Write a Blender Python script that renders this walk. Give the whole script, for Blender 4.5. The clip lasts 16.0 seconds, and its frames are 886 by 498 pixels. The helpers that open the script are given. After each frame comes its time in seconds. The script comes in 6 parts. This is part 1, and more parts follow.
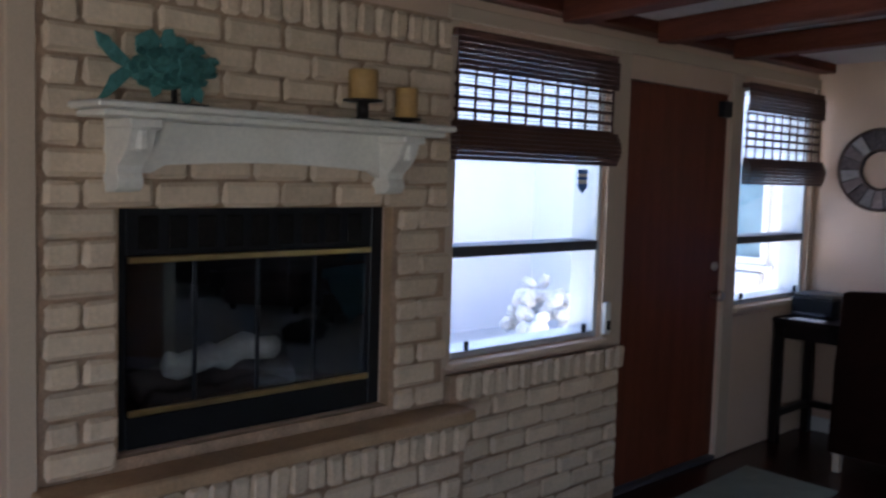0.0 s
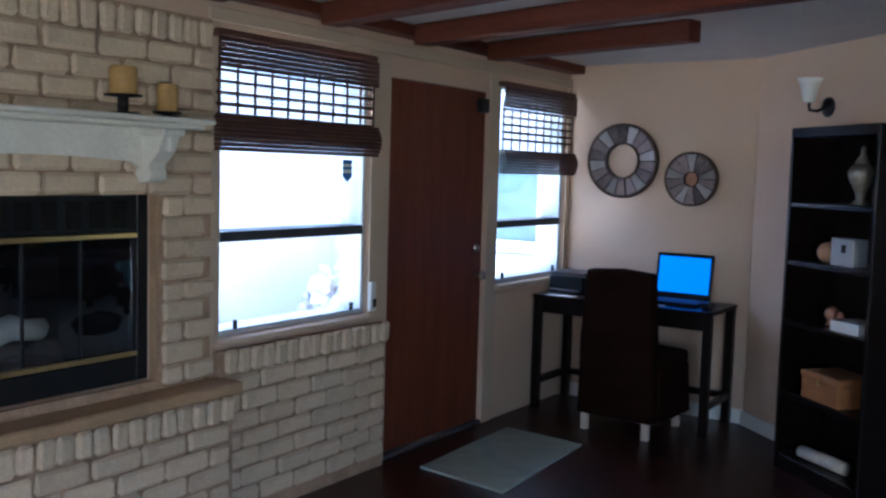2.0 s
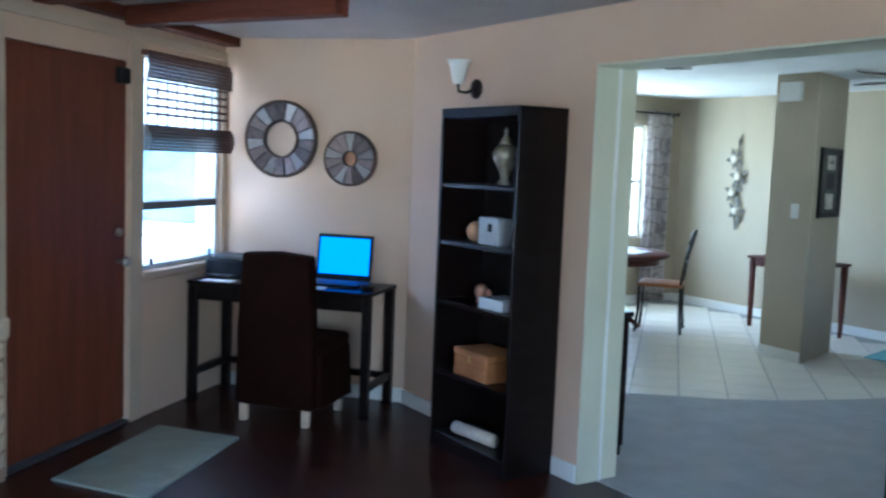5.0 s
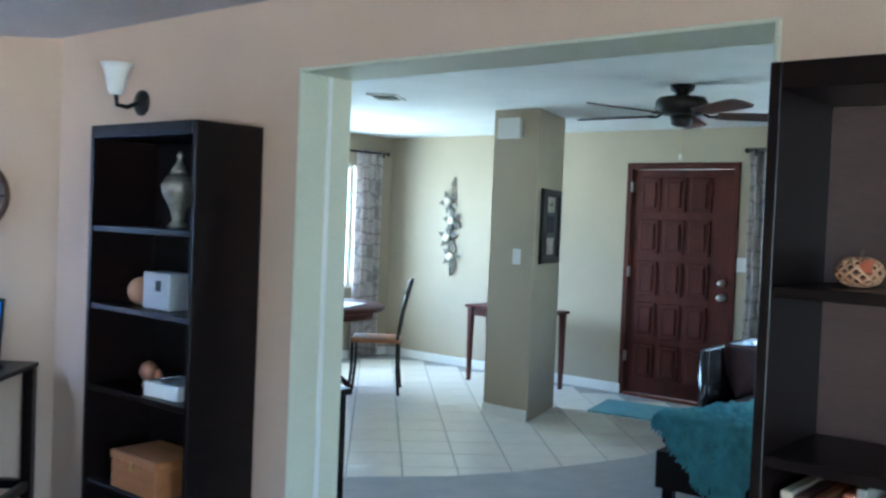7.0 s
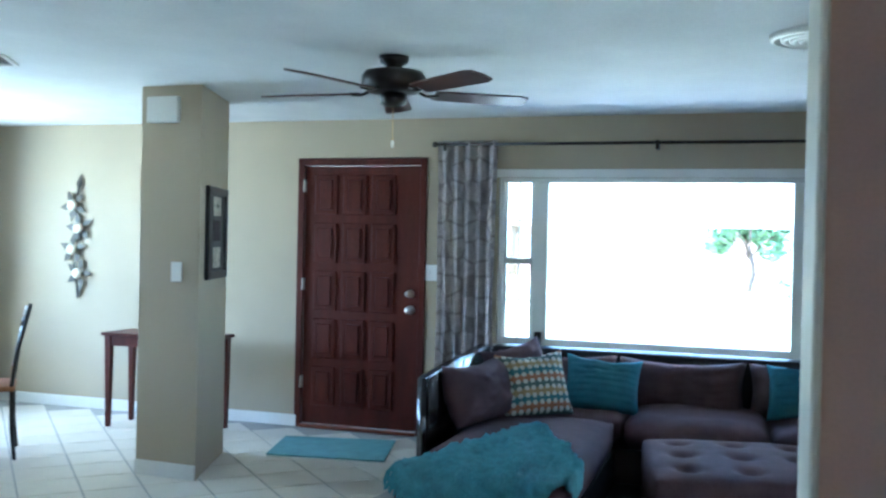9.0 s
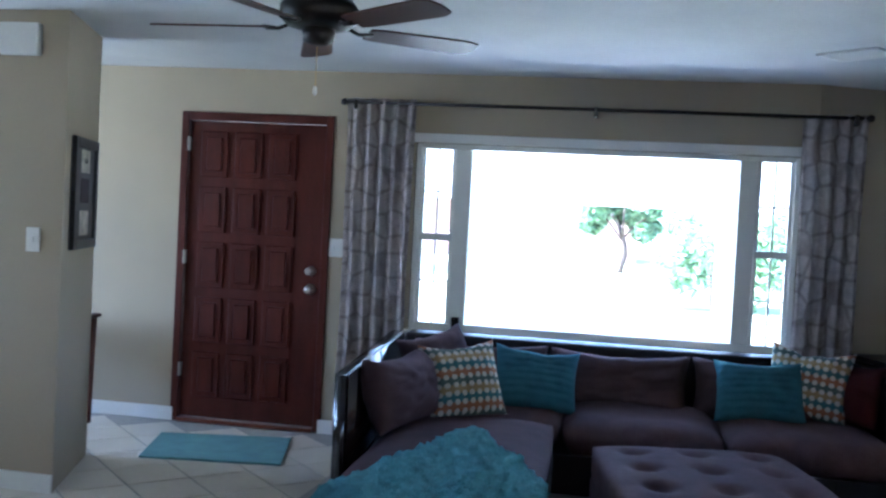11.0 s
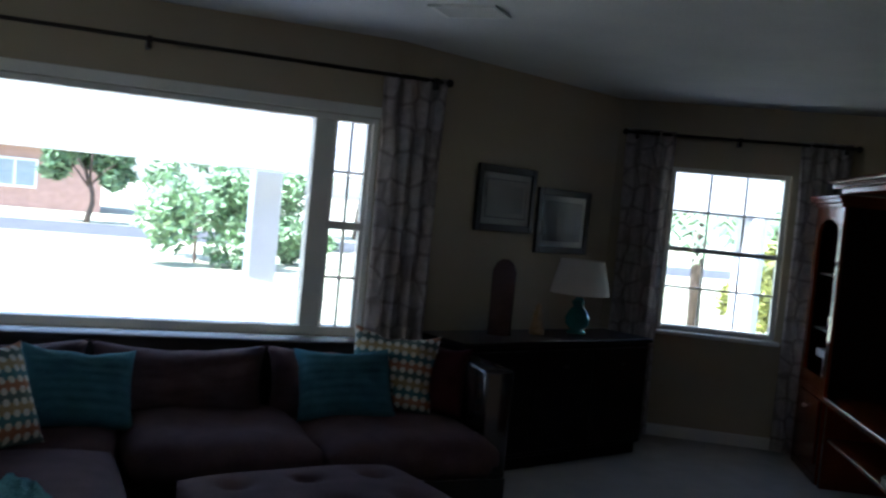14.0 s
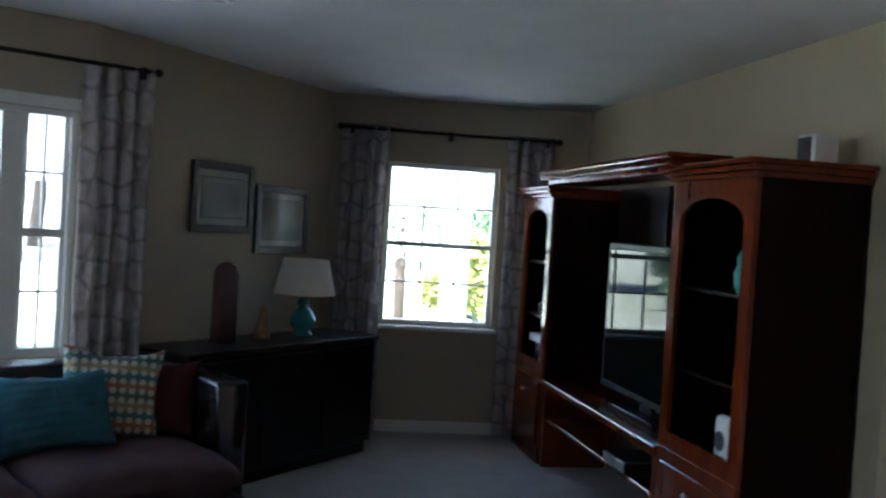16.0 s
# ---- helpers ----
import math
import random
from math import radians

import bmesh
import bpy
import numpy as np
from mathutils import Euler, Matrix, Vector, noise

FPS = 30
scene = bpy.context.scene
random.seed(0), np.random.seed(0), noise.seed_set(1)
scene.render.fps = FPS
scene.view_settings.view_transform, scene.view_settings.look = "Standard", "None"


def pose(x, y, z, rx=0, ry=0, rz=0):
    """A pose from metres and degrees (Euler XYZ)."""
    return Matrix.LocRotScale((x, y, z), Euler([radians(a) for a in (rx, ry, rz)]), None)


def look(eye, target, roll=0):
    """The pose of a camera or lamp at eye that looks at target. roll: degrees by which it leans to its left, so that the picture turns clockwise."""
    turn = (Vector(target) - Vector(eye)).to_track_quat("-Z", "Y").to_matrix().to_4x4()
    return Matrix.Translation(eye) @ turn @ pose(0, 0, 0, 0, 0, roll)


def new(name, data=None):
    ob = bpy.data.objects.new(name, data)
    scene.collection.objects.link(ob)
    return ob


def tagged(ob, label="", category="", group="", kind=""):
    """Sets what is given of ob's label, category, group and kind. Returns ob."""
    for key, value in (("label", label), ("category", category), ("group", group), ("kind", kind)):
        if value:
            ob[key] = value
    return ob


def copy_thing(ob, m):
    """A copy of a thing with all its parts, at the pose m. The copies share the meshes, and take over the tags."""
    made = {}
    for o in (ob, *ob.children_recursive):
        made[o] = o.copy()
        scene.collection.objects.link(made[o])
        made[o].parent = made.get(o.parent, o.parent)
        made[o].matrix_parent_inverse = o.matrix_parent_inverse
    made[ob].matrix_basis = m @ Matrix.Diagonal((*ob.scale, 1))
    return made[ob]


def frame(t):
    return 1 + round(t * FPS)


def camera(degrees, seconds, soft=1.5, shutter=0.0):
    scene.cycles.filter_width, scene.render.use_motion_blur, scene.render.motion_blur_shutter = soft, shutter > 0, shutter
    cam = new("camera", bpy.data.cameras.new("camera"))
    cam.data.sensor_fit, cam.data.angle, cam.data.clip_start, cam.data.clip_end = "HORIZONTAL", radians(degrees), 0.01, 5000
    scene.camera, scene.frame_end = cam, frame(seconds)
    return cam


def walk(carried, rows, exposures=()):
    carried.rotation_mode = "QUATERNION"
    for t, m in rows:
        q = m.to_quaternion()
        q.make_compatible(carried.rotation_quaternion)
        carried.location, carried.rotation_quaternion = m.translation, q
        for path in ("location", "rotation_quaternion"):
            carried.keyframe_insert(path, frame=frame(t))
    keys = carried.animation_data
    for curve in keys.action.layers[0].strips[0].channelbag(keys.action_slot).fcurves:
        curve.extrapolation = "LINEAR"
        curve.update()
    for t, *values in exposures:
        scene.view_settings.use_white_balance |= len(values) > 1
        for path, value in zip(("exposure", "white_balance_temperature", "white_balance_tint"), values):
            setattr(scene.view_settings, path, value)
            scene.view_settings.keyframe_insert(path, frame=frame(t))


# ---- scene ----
cam = camera(49.9, 16.0, 2.4, 0.4)
PATH = [
    (0, (-0.191, -0.082, 1.553), (-0.096, 1.909, 1.395), 1.7),
    (0.5, (-0.13, -0.211, 1.547), (0.08, 1.775, 1.444), 2.0),
    (1, (-0.055, -0.353, 1.56), (0.224, 1.623, 1.42), 1.7),
    (1.5, (-0.034, -0.435, 1.551), (0.341, 1.523, 1.382), 1.8),
    (2, (0.001, -0.48, 1.551), (0.47, 1.457, 1.387), 1.6),
    (2.5, (0.021, -0.498, 1.553), (0.554, 1.423, 1.386), 1.8),
    (3, (0.031, -0.5, 1.558), (0.65, 1.395, 1.399), 1.9),
    (5.5, (0.361, -0.145, 1.544), (1.579, 1.433, 1.38), 1.2),
    (6, (0.503, 0.093, 1.554), (1.867, 1.549, 1.423), -0.2),
    (6.5, (0.691, 0.268, 1.504), (2.142, 1.638, 1.368), 0.8),
    (7, (0.993, 0.52, 1.512), (2.523, 1.808, 1.45), 2.3),
    (7.5, (1.161, 0.67, 1.487), (2.774, 1.847, 1.375), 3.0),
    (8, (1.42, 0.984, 1.483), (3.186, 1.918, 1.392), 1.3),
    (10.5, (2.439, 1.891, 1.483), (4.398, 2.291, 1.437), 3.0),
    (11, (2.612, 1.999, 1.461), (4.584, 2.327, 1.396), 3.0),
    (11.5, (2.865, 2.14, 1.453), (4.852, 2.359, 1.507), 6.0),
    (12, (3.027, 2.258, 1.461), (5.026, 2.328, 1.453), 4.7),
    (12.5, (3.181, 2.413, 1.479), (5.158, 2.115, 1.446), 5.7),
    (13, (3.287, 2.489, 1.497), (5.199, 1.903, 1.467), 5.5),
    (13.5, (3.436, 2.522, 1.475), (5.321, 1.857, 1.407), 5.9),
    (14, (3.652, 2.476, 1.5), (5.496, 1.708, 1.409), 5.4),
    (14.5, (3.793, 2.436, 1.511), (5.557, 1.496, 1.444), 6.2),
    (15, (3.873, 2.458, 1.527), (5.461, 1.244, 1.485), 6.3),
    (15.5, (3.894, 2.498, 1.529), (5.343, 1.12, 1.479), 4.9),
    (16, (3.927, 2.531, 1.492), (5.437, 1.22, 1.444), 3.6),
]
EXPOSURES = [(0, 2.25, 5450, 17), (1.5, 2.8, 5150, 12), (3.0, 3.2, 5000, 7), (5.5, 3.95, 4750, 2), (7.0, 4.1, 4750, 1), (8.0, 4.35, 4600, -2), (10.5, 4.0, 4750, 12), (11.2, 3.75, 4850, 15), (12.0, 3.35, 5100, 16), (12.5, 3.15, 5200, 16), (13.5, 2.5, 5300, 14), (14.5, 2.1, 5500, 13), (15.4, 2.4, 5500, 11), (16.0, 3.25, 5300, 12)]
walk(cam, [(t, look(eye, target, roll)) for t, eye, target, roll in PATH], EXPOSURES)

# ---- world, sun, exposure ----
SUN_EL, SUN_AZ = 64.0, 120.0
world = bpy.data.worlds.new("sky_world")
scene.world = world
world.use_nodes = True
wn = world.node_tree
sky = wn.nodes.new("ShaderNodeTexSky")
sky.sky_type, sky.sun_disc = "NISHITA", False
sky.sun_elevation, sky.sun_rotation = radians(SUN_EL), radians(90 - SUN_AZ)
sky.air_density, sky.dust_density = 1.0, 1.5
wn.links.new(sky.outputs[0], wn.nodes["Background"].inputs[0])
wn.nodes["Background"].inputs[1].default_value = 0.15
sun = new("sun", bpy.data.lights.new("sun", "SUN"))
sun.data.energy, sun.data.angle, sun.data.color = 5.0, radians(0.6), (1.0, 0.95, 0.87)
sd = Vector((math.cos(radians(SUN_EL)) * math.cos(radians(SUN_AZ)), math.cos(radians(SUN_EL)) * math.sin(radians(SUN_AZ)), math.sin(radians(SUN_EL))))
sun.matrix_world = look((0, 0, 30), (-sd.x, -sd.y, 30 - sd.z))


def opening_light(name, m, w, h, power, color=(0.86, 0.94, 1.0)):
    """An area lamp set in one opening, in place of sky light."""
    ob = new(name, bpy.data.lights.new(name, "AREA"))
    ob.data.shape, ob.data.size, ob.data.size_y, ob.data.energy, ob.data.color = "RECTANGLE", w, h, power, color
    ob.matrix_world = m
    return ob


# ---- materials ----
def srgb(r, g, b):
    return tuple(((c / 255) / 12.92 if c < 10 else ((c / 255 + 0.055) / 1.055) ** 2.4) for c in (r, g, b))


def mat(name, base, rough=0.6, var=0.12, scale=6.0, fine=90.0, bump=0.08, metal=0.0, stretch=(1, 1, 1), island=0.0, objvar=0.0, dist=0.004, spec=0.5):
    """A surface with colour variation at two scales and fine relief."""
    m = bpy.data.materials.new(name)
    m.use_nodes = True
    t = m.node_tree
    p = t.nodes["Principled BSDF"]
    co = t.nodes.new("ShaderNodeTexCoord")
    mp = t.nodes.new("ShaderNodeMapping")
    mp.inputs["Scale"].default_value = stretch
    t.links.new(co.outputs["Object"], mp.inputs[0])
    n1, n2 = t.nodes.new("ShaderNodeTexNoise"), t.nodes.new("ShaderNodeTexNoise")
    for n, s, d in ((n1, scale, 4), (n2, fine, 3)):
        n.inputs["Scale"].default_value, n.inputs["Detail"].default_value = s, d
        t.links.new(mp.outputs[0], n.inputs["Vector"])
    mx = t.nodes.new("ShaderNodeMath")
    mx.operation = "MULTIPLY_ADD"
    mx.inputs[1].default_value = 0.45
    t.links.new(n2.outputs["Fac"], mx.inputs[0])
    half = t.nodes.new("ShaderNodeMath")
    half.operation, half.inputs[1].default_value = "MULTIPLY", 0.55
    t.links.new(n1.outputs["Fac"], half.inputs[0])
    t.links.new(half.outputs[0], mx.inputs[2])
    fac = mx.outputs[0]
    for kind, amount in (("ShaderNodeObjectInfo", objvar), ("ShaderNodeNewGeometry", island)):
        if amount:
            info = t.nodes.new(kind)
            add = t.nodes.new("ShaderNodeMath")
            add.operation, add.inputs[1].default_value = "MULTIPLY_ADD", amount
            t.links.new(info.outputs["Random" if kind.endswith("Info") else "Random Per Island"], add.inputs[0])
            t.links.new(fac, add.inputs[2])
            sub = t.nodes.new("ShaderNodeMath")
            sub.operation, sub.inputs[1].default_value = "SUBTRACT", amount / 2
            t.links.new(add.outputs[0], sub.inputs[0])
            fac = sub.outputs[0]
    ramp = t.nodes.new("ShaderNodeValToRGB")
    lo, hi = [tuple(max(0.0, min(1.0, c * k)) for c in base) for k in (1 - 2.2 * var, 1 + 2.2 * var)]
    ramp.color_ramp.elements[0].position, ramp.color_ramp.elements[0].color = 0.2, (*lo, 1)
    ramp.color_ramp.elements[1].position, ramp.color_ramp.elements[1].color = 0.8, (*hi, 1)
    t.links.new(fac, ramp.inputs[0])
    t.links.new(ramp.outputs[0], p.inputs["Base Color"])
    p.inputs["Roughness"].default_value, p.inputs["Metallic"].default_value = rough, metal
    p.inputs["Specular IOR Level"].default_value = spec
    if bump:
        b = t.nodes.new("ShaderNodeBump")
        b.inputs["Strength"].default_value, b.inputs["Distance"].default_value = bump, dist
        t.links.new(n2.outputs["Fac"], b.inputs["Height"])
        t.links.new(b.outputs[0], p.inputs["Normal"])
    return m


def glow(name, color, strength):
    m = bpy.data.materials.new(name)
    m.use_nodes = True
    p = m.node_tree.nodes["Principled BSDF"]
    p.inputs["Base Color"].default_value = (*color, 1)
    p.inputs["Emission Color"].default_value, p.inputs["Emission Strength"].default_value = (*color, 1), strength
    return m


def pane_glass(name, tint=(0.95, 0.98, 1.0), gloss=0.03):
    m = bpy.data.materials.new(name)
    m.use_nodes = True
    t = m.node_tree
    t.nodes.remove(t.nodes["Principled BSDF"])
    tr, gl, mixer, fr = (t.nodes.new("ShaderNode" + k) for k in ("BsdfTransparent", "BsdfGlossy", "MixShader", "LayerWeight"))
    pw5, sc5 = t.nodes.new("ShaderNodeMath"), t.nodes.new("ShaderNodeMath")
    pw5.operation, pw5.inputs[1].default_value = "POWER", 5.0
    sc5.operation, sc5.inputs[1].default_value, sc5.inputs[2].default_value = "MULTIPLY_ADD", 0.7, gloss
    t.links.new(fr.outputs["Facing"], pw5.inputs[0])
    t.links.new(pw5.outputs[0], sc5.inputs[0])
    tr.inputs[0].default_value = (*tint, 1)
    gl.inputs["Roughness"].default_value = 0.02
    fr.inputs[0].default_value = 0.5
    t.links.new(sc5.outputs[0], mixer.inputs[0])
    t.links.new(tr.outputs[0], mixer.inputs[1])
    t.links.new(gl.outputs[0], mixer.inputs[2])
    t.links.new(mixer.outputs[0], t.nodes["Material Output"].inputs[0])
    return m


M_TAN = mat("tan_wall_paint", (0.42, 0.352, 0.247), 0.75, 0.05, 1.5, 160, 0.10)
M_DENWALL = mat("peach_wall_paint", (0.64, 0.455, 0.325), 0.75, 0.05, 1.5, 160, 0.10)
M_DENTRIM = mat("peach_trim_paint", (0.56, 0.43, 0.31), 0.6, 0.06, 2, 140, 0.06)
M_SAGE = mat("pale_trim_paint", (0.64, 0.62, 0.48), 0.6, 0.05, 2, 140, 0.06)
M_CEIL = mat("ceiling_texture", (0.70, 0.70, 0.69), 0.9, 0.05, 3, 70, 0.35)
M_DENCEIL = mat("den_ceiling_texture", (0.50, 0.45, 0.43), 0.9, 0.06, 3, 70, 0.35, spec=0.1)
M_WHITE = mat("white_gloss_paint", (0.78, 0.77, 0.73), 0.4, 0.04, 5, 90, 0.04)
M_MANTEL = mat("mantel_white_paint", (0.80, 0.75, 0.66), 0.45, 0.08, 4, 60, 0.08)
M_BRICK = mat("cream_painted_brick", (0.66, 0.51, 0.355), 0.7, 0.11, 9, 60, 0.6, objvar=0.25, dist=0.006)
M_MORTAR = mat("tan_mortar", (0.42, 0.28, 0.18), 0.85, 0.25, 10, 110, 0.5)
M_LEDGE = mat("tan_hearth_ledge", (0.42, 0.27, 0.15), 0.6, 0.15, 8, 80, 0.3)
M_BLACK = mat("black_metal", (0.010, 0.010, 0.011), 0.45, 0.2, 8, 120, 0.05, spec=0.25)
M_SOOT = mat("firebox_soot", (0.015, 0.013, 0.012), 0.9, 0.3, 6, 50, 0.3, spec=0.05)
M_BRASS = mat("brass_strip", (0.55, 0.38, 0.16), 0.3, 0.1, 12, 150, 0.03, metal=0.9)
M_DOORWOOD = mat("reddish_flush_door_wood", (0.15, 0.04, 0.019), 0.5, 0.22, 2.5, 30, 0.06, stretch=(6, 6, 0.6), spec=0.25)
M_CHERRY = mat("dark_cherry_door", (0.068, 0.012, 0.006), 0.45, 0.28, 3, 40, 0.08, stretch=(5, 5, 0.7), spec=0.25)
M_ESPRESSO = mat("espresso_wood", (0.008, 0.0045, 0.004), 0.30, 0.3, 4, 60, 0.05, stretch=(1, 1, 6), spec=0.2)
M_BEAM = mat("reddish_brown_beam", (0.12, 0.033, 0.017), 0.6, 0.25, 3, 30, 0.15, stretch=(0.6, 8, 8), spec=0.2)
M_FLOORWOOD = mat("dark_wood_plank", (0.032, 0.009, 0.006), 0.30, 0.25, 3, 50, 0.06, stretch=(1, 8, 1), island=0.35, spec=0.3)
M_CARPET = mat("grey_carpet", (0.45, 0.44, 0.425), 0.95, 0.10, 5, 260, 0.8, dist=0.01)
M_TILE = mat("cream_floor_tile", (0.68, 0.63, 0.54), 0.28, 0.06, 5, 60, 0.05, objvar=0.12)
M_GROUT = mat("grey_grout", (0.42, 0.41, 0.39), 0.9, 0.1, 20, 120, 0.3)
M_ALU = mat("aluminium_frame", (0.60, 0.62, 0.64), 0.4, 0.06, 8, 90, 0.03, metal=0.6)
M_DARKALU = mat("dark_window_rail", (0.06, 0.06, 0.065), 0.5, 0.1, 8, 90, 0.03)
M_BLIND = mat("dark_bamboo", (0.085, 0.034, 0.020), 0.6, 0.3, 14, 120, 0.2, stretch=(0.5, 1, 6), island=0.5)
M_GLASS = pane_glass("window_glass")
M_FIREGLASS = pane_glass("smoked_fire_glass", (0.82, 0.82, 0.84), 0.14)
M_SOFA = mat("dark_brown_leather", (0.009, 0.006, 0.006), 0.40, 0.2, 7, 90, 0.15, spec=0.25)
M_PLUM = mat("mauve_brown_microfibre", (0.082, 0.052, 0.056), 0.85, 0.18, 9, 160, 0.3, spec=0.1)
M_TEAL = mat("teal_pillow_cloth", (0.05, 0.14, 0.18), 0.85, 0.18, 10, 130, 0.3, spec=0.1)
M_THROW = mat("turquoise_throw", (0.13, 0.36, 0.42), 0.95, 0.22, 16, 150, 1.0, dist=0.02)
M_MATT = mat("teal_mat", (0.15, 0.30, 0.32), 0.9, 0.12, 10, 180, 0.6)
M_GREYRUG = mat("grey_green_mat", (0.32, 0.37, 0.33), 0.9, 0.12, 8, 180, 0.6)
M_STEEL = mat("brushed_nickel", (0.6, 0.58, 0.54), 0.28, 0.06, 20, 200, 0.03, metal=1.0)
M_BRONZE = mat("oil_rubbed_bronze", (0.03, 0.024, 0.02), 0.4, 0.2, 15, 120, 0.06, metal=0.5)
M_STUCCO = mat("white_stucco", (0.80, 0.80, 0.81), 0.9, 0.04, 3, 80, 0.4)
M_GRASS = mat("lawn_grass", (0.40, 0.39, 0.26), 0.95, 0.25, 0.5, 30, 0.8, dist=0.03)
M_LEAF = mat("green_leaves", (0.22, 0.32, 0.16), 0.6, 0.3, 3, 40, 0.1, island=0.6)
M_LEAFY = mat("yellow_green_leaves", (0.32, 0.33, 0.08), 0.6, 0.3, 3, 40, 0.1, island=0.6)
M_BARK = mat("tree_bark", (0.12, 0.085, 0.06), 0.9, 0.25, 8, 60, 0.8)
M_WHITEPOST = mat("white_porch_post", (0.85, 0.86, 0.87), 0.6, 0.04, 4, 60, 0.1)

# ---- mesh helpers ----
def link_mesh(name, bm, material, smooth=False):
    me = bpy.data.meshes.new(name)
    bm.normal_update()
    if smooth:
        for f in bm.faces:
            f.smooth = True
    bm.to_mesh(me)
    bm.free()
    for one in (material if isinstance(material, (list, tuple)) else (material,)):
        me.materials.append(one)
    return me


def part(name, bm, material, parent, label="", smooth=False, m=None):
    """One mesh object under a thing or under a part."""
    ob = new(name, link_mesh(name, bm, material, smooth))
    ob.parent = parent
    if m is not None:
        ob.matrix_basis = m
    if label:
        tagged(ob, label)
    return ob


def thing(name, label, category, m=None, group=""):
    ob = new(name)
    ob.empty_display_size = 0.1
    ob.matrix_world = m if m is not None else Matrix()
    return tagged(ob, label, category, group)


def solid(name, bm, material, label, category, m=None, smooth=False, group="", kind=""):
    """A top-level thing of one mesh."""
    ob = new(name, link_mesh(name, bm, material, smooth))
    if m is not None:
        ob.matrix_world = m
    return tagged(ob, label, category, group, kind)


def structure(name, bm, material, label, m=None, smooth=False):
    ob = new(name, link_mesh(name, bm, material, smooth))
    if m is not None:
        ob.matrix_world = m
    return tagged(ob, label, name.split("_")[0], kind="structure")


def box(bm, x0, y0, z0, x1, y1, z1, bevel=0.0, seg=1):
    vs = [bm.verts.new(p) for p in ((x0, y0, z0), (x1, y0, z0), (x1, y1, z0), (x0, y1, z0), (x0, y0, z1), (x1, y0, z1), (x1, y1, z1), (x0, y1, z1))]
    fs = [bm.faces.new([vs[i] for i in q]) for q in ((3, 2, 1, 0), (4, 5, 6, 7), (0, 1, 5, 4), (1, 2, 6, 5), (2, 3, 7, 6), (3, 0, 4, 7))]
    if bevel:
        es = list({e for f in fs for e in f.edges})
        bmesh.ops.bevel(bm, geom=es, offset=bevel, segments=seg, profile=0.5, affect="EDGES")
    return bm


def boxes(*specs, bevel=0.0, seg=1):
    bm = bmesh.new()
    for s in specs:
        box(bm, *s, bevel=bevel, seg=seg)
    return bm


def prism(poly, z0, z1, bm=None):
    """An upright block over a polygon given counter-clockwise."""
    bm = bm or bmesh.new()
    lo, hi = [bm.verts.new((x, y, z0)) for x, y in poly], [bm.verts.new((x, y, z1)) for x, y in poly]
    bm.faces.new(lo[::-1])
    bm.faces.new(hi)
    for i in range(len(poly)):
        j = (i + 1) % len(poly)
        bm.faces.new((lo[i], lo[j], hi[j], hi[i]))
    return bm


def profile_slab(poly, y0, y1, bm=None):
    """A slab whose outline poly lies in x and z, from y0 to y1."""
    bm = bm or bmesh.new()
    a, b = [bm.verts.new((x, y0, z)) for x, z in poly], [bm.verts.new((x, y1, z)) for x, z in poly]
    bm.faces.new(a)
    bm.faces.new(b[::-1])
    for i in range(len(poly)):
        j = (i + 1) % len(poly)
        bm.faces.new((a[j], a[i], b[i], b[j]))
    return bm


def lathe(profile, n=20, bm=None, off=(0, 0, 0), caps=True):
    """A turned body from (radius, height) pairs."""
    bm = bm or bmesh.new()
    rings = []
    for r, z in profile:
        rings.append([bm.verts.new((off[0] + max(r, 1e-4) * math.cos(2 * math.pi * i / n), off[1] + max(r, 1e-4) * math.sin(2 * math.pi * i / n), off[2] + z)) for i in range(n)])
    for a, b in zip(rings, rings[1:]):
        for i in range(n):
            j = (i + 1) % n
            bm.faces.new((a[i], a[j], b[j], b[i]))
    if caps:
        bm.faces.new(rings[0][::-1])
        bm.faces.new(rings[-1])
    return bm


def tube(points, r, n=8, bm=None):
    """A round bar along points."""
    bm = bm or bmesh.new()
    pts = [Vector(p) for p in points]
    rings = []
    for i, p in enumerate(pts):
        d = (pts[min(i + 1, len(pts) - 1)] - pts[max(i - 1, 0)]).normalized()
        a = d.orthogonal().normalized() if not rings else (side - d * side.dot(d)).normalized()
        side = a
        b = d.cross(a)
        rings.append([bm.verts.new(p + r * (math.cos(2 * math.pi * k / n) * a + math.sin(2 * math.pi * k / n) * b)) for k in range(n)])
    for u, v in zip(rings, rings[1:]):
        for k in range(n):
            l = (k + 1) % n
            bm.faces.new((u[k], u[l], v[l], v[k]))
    bm.faces.new(rings[0][::-1])
    bm.faces.new(rings[-1])
    return bm


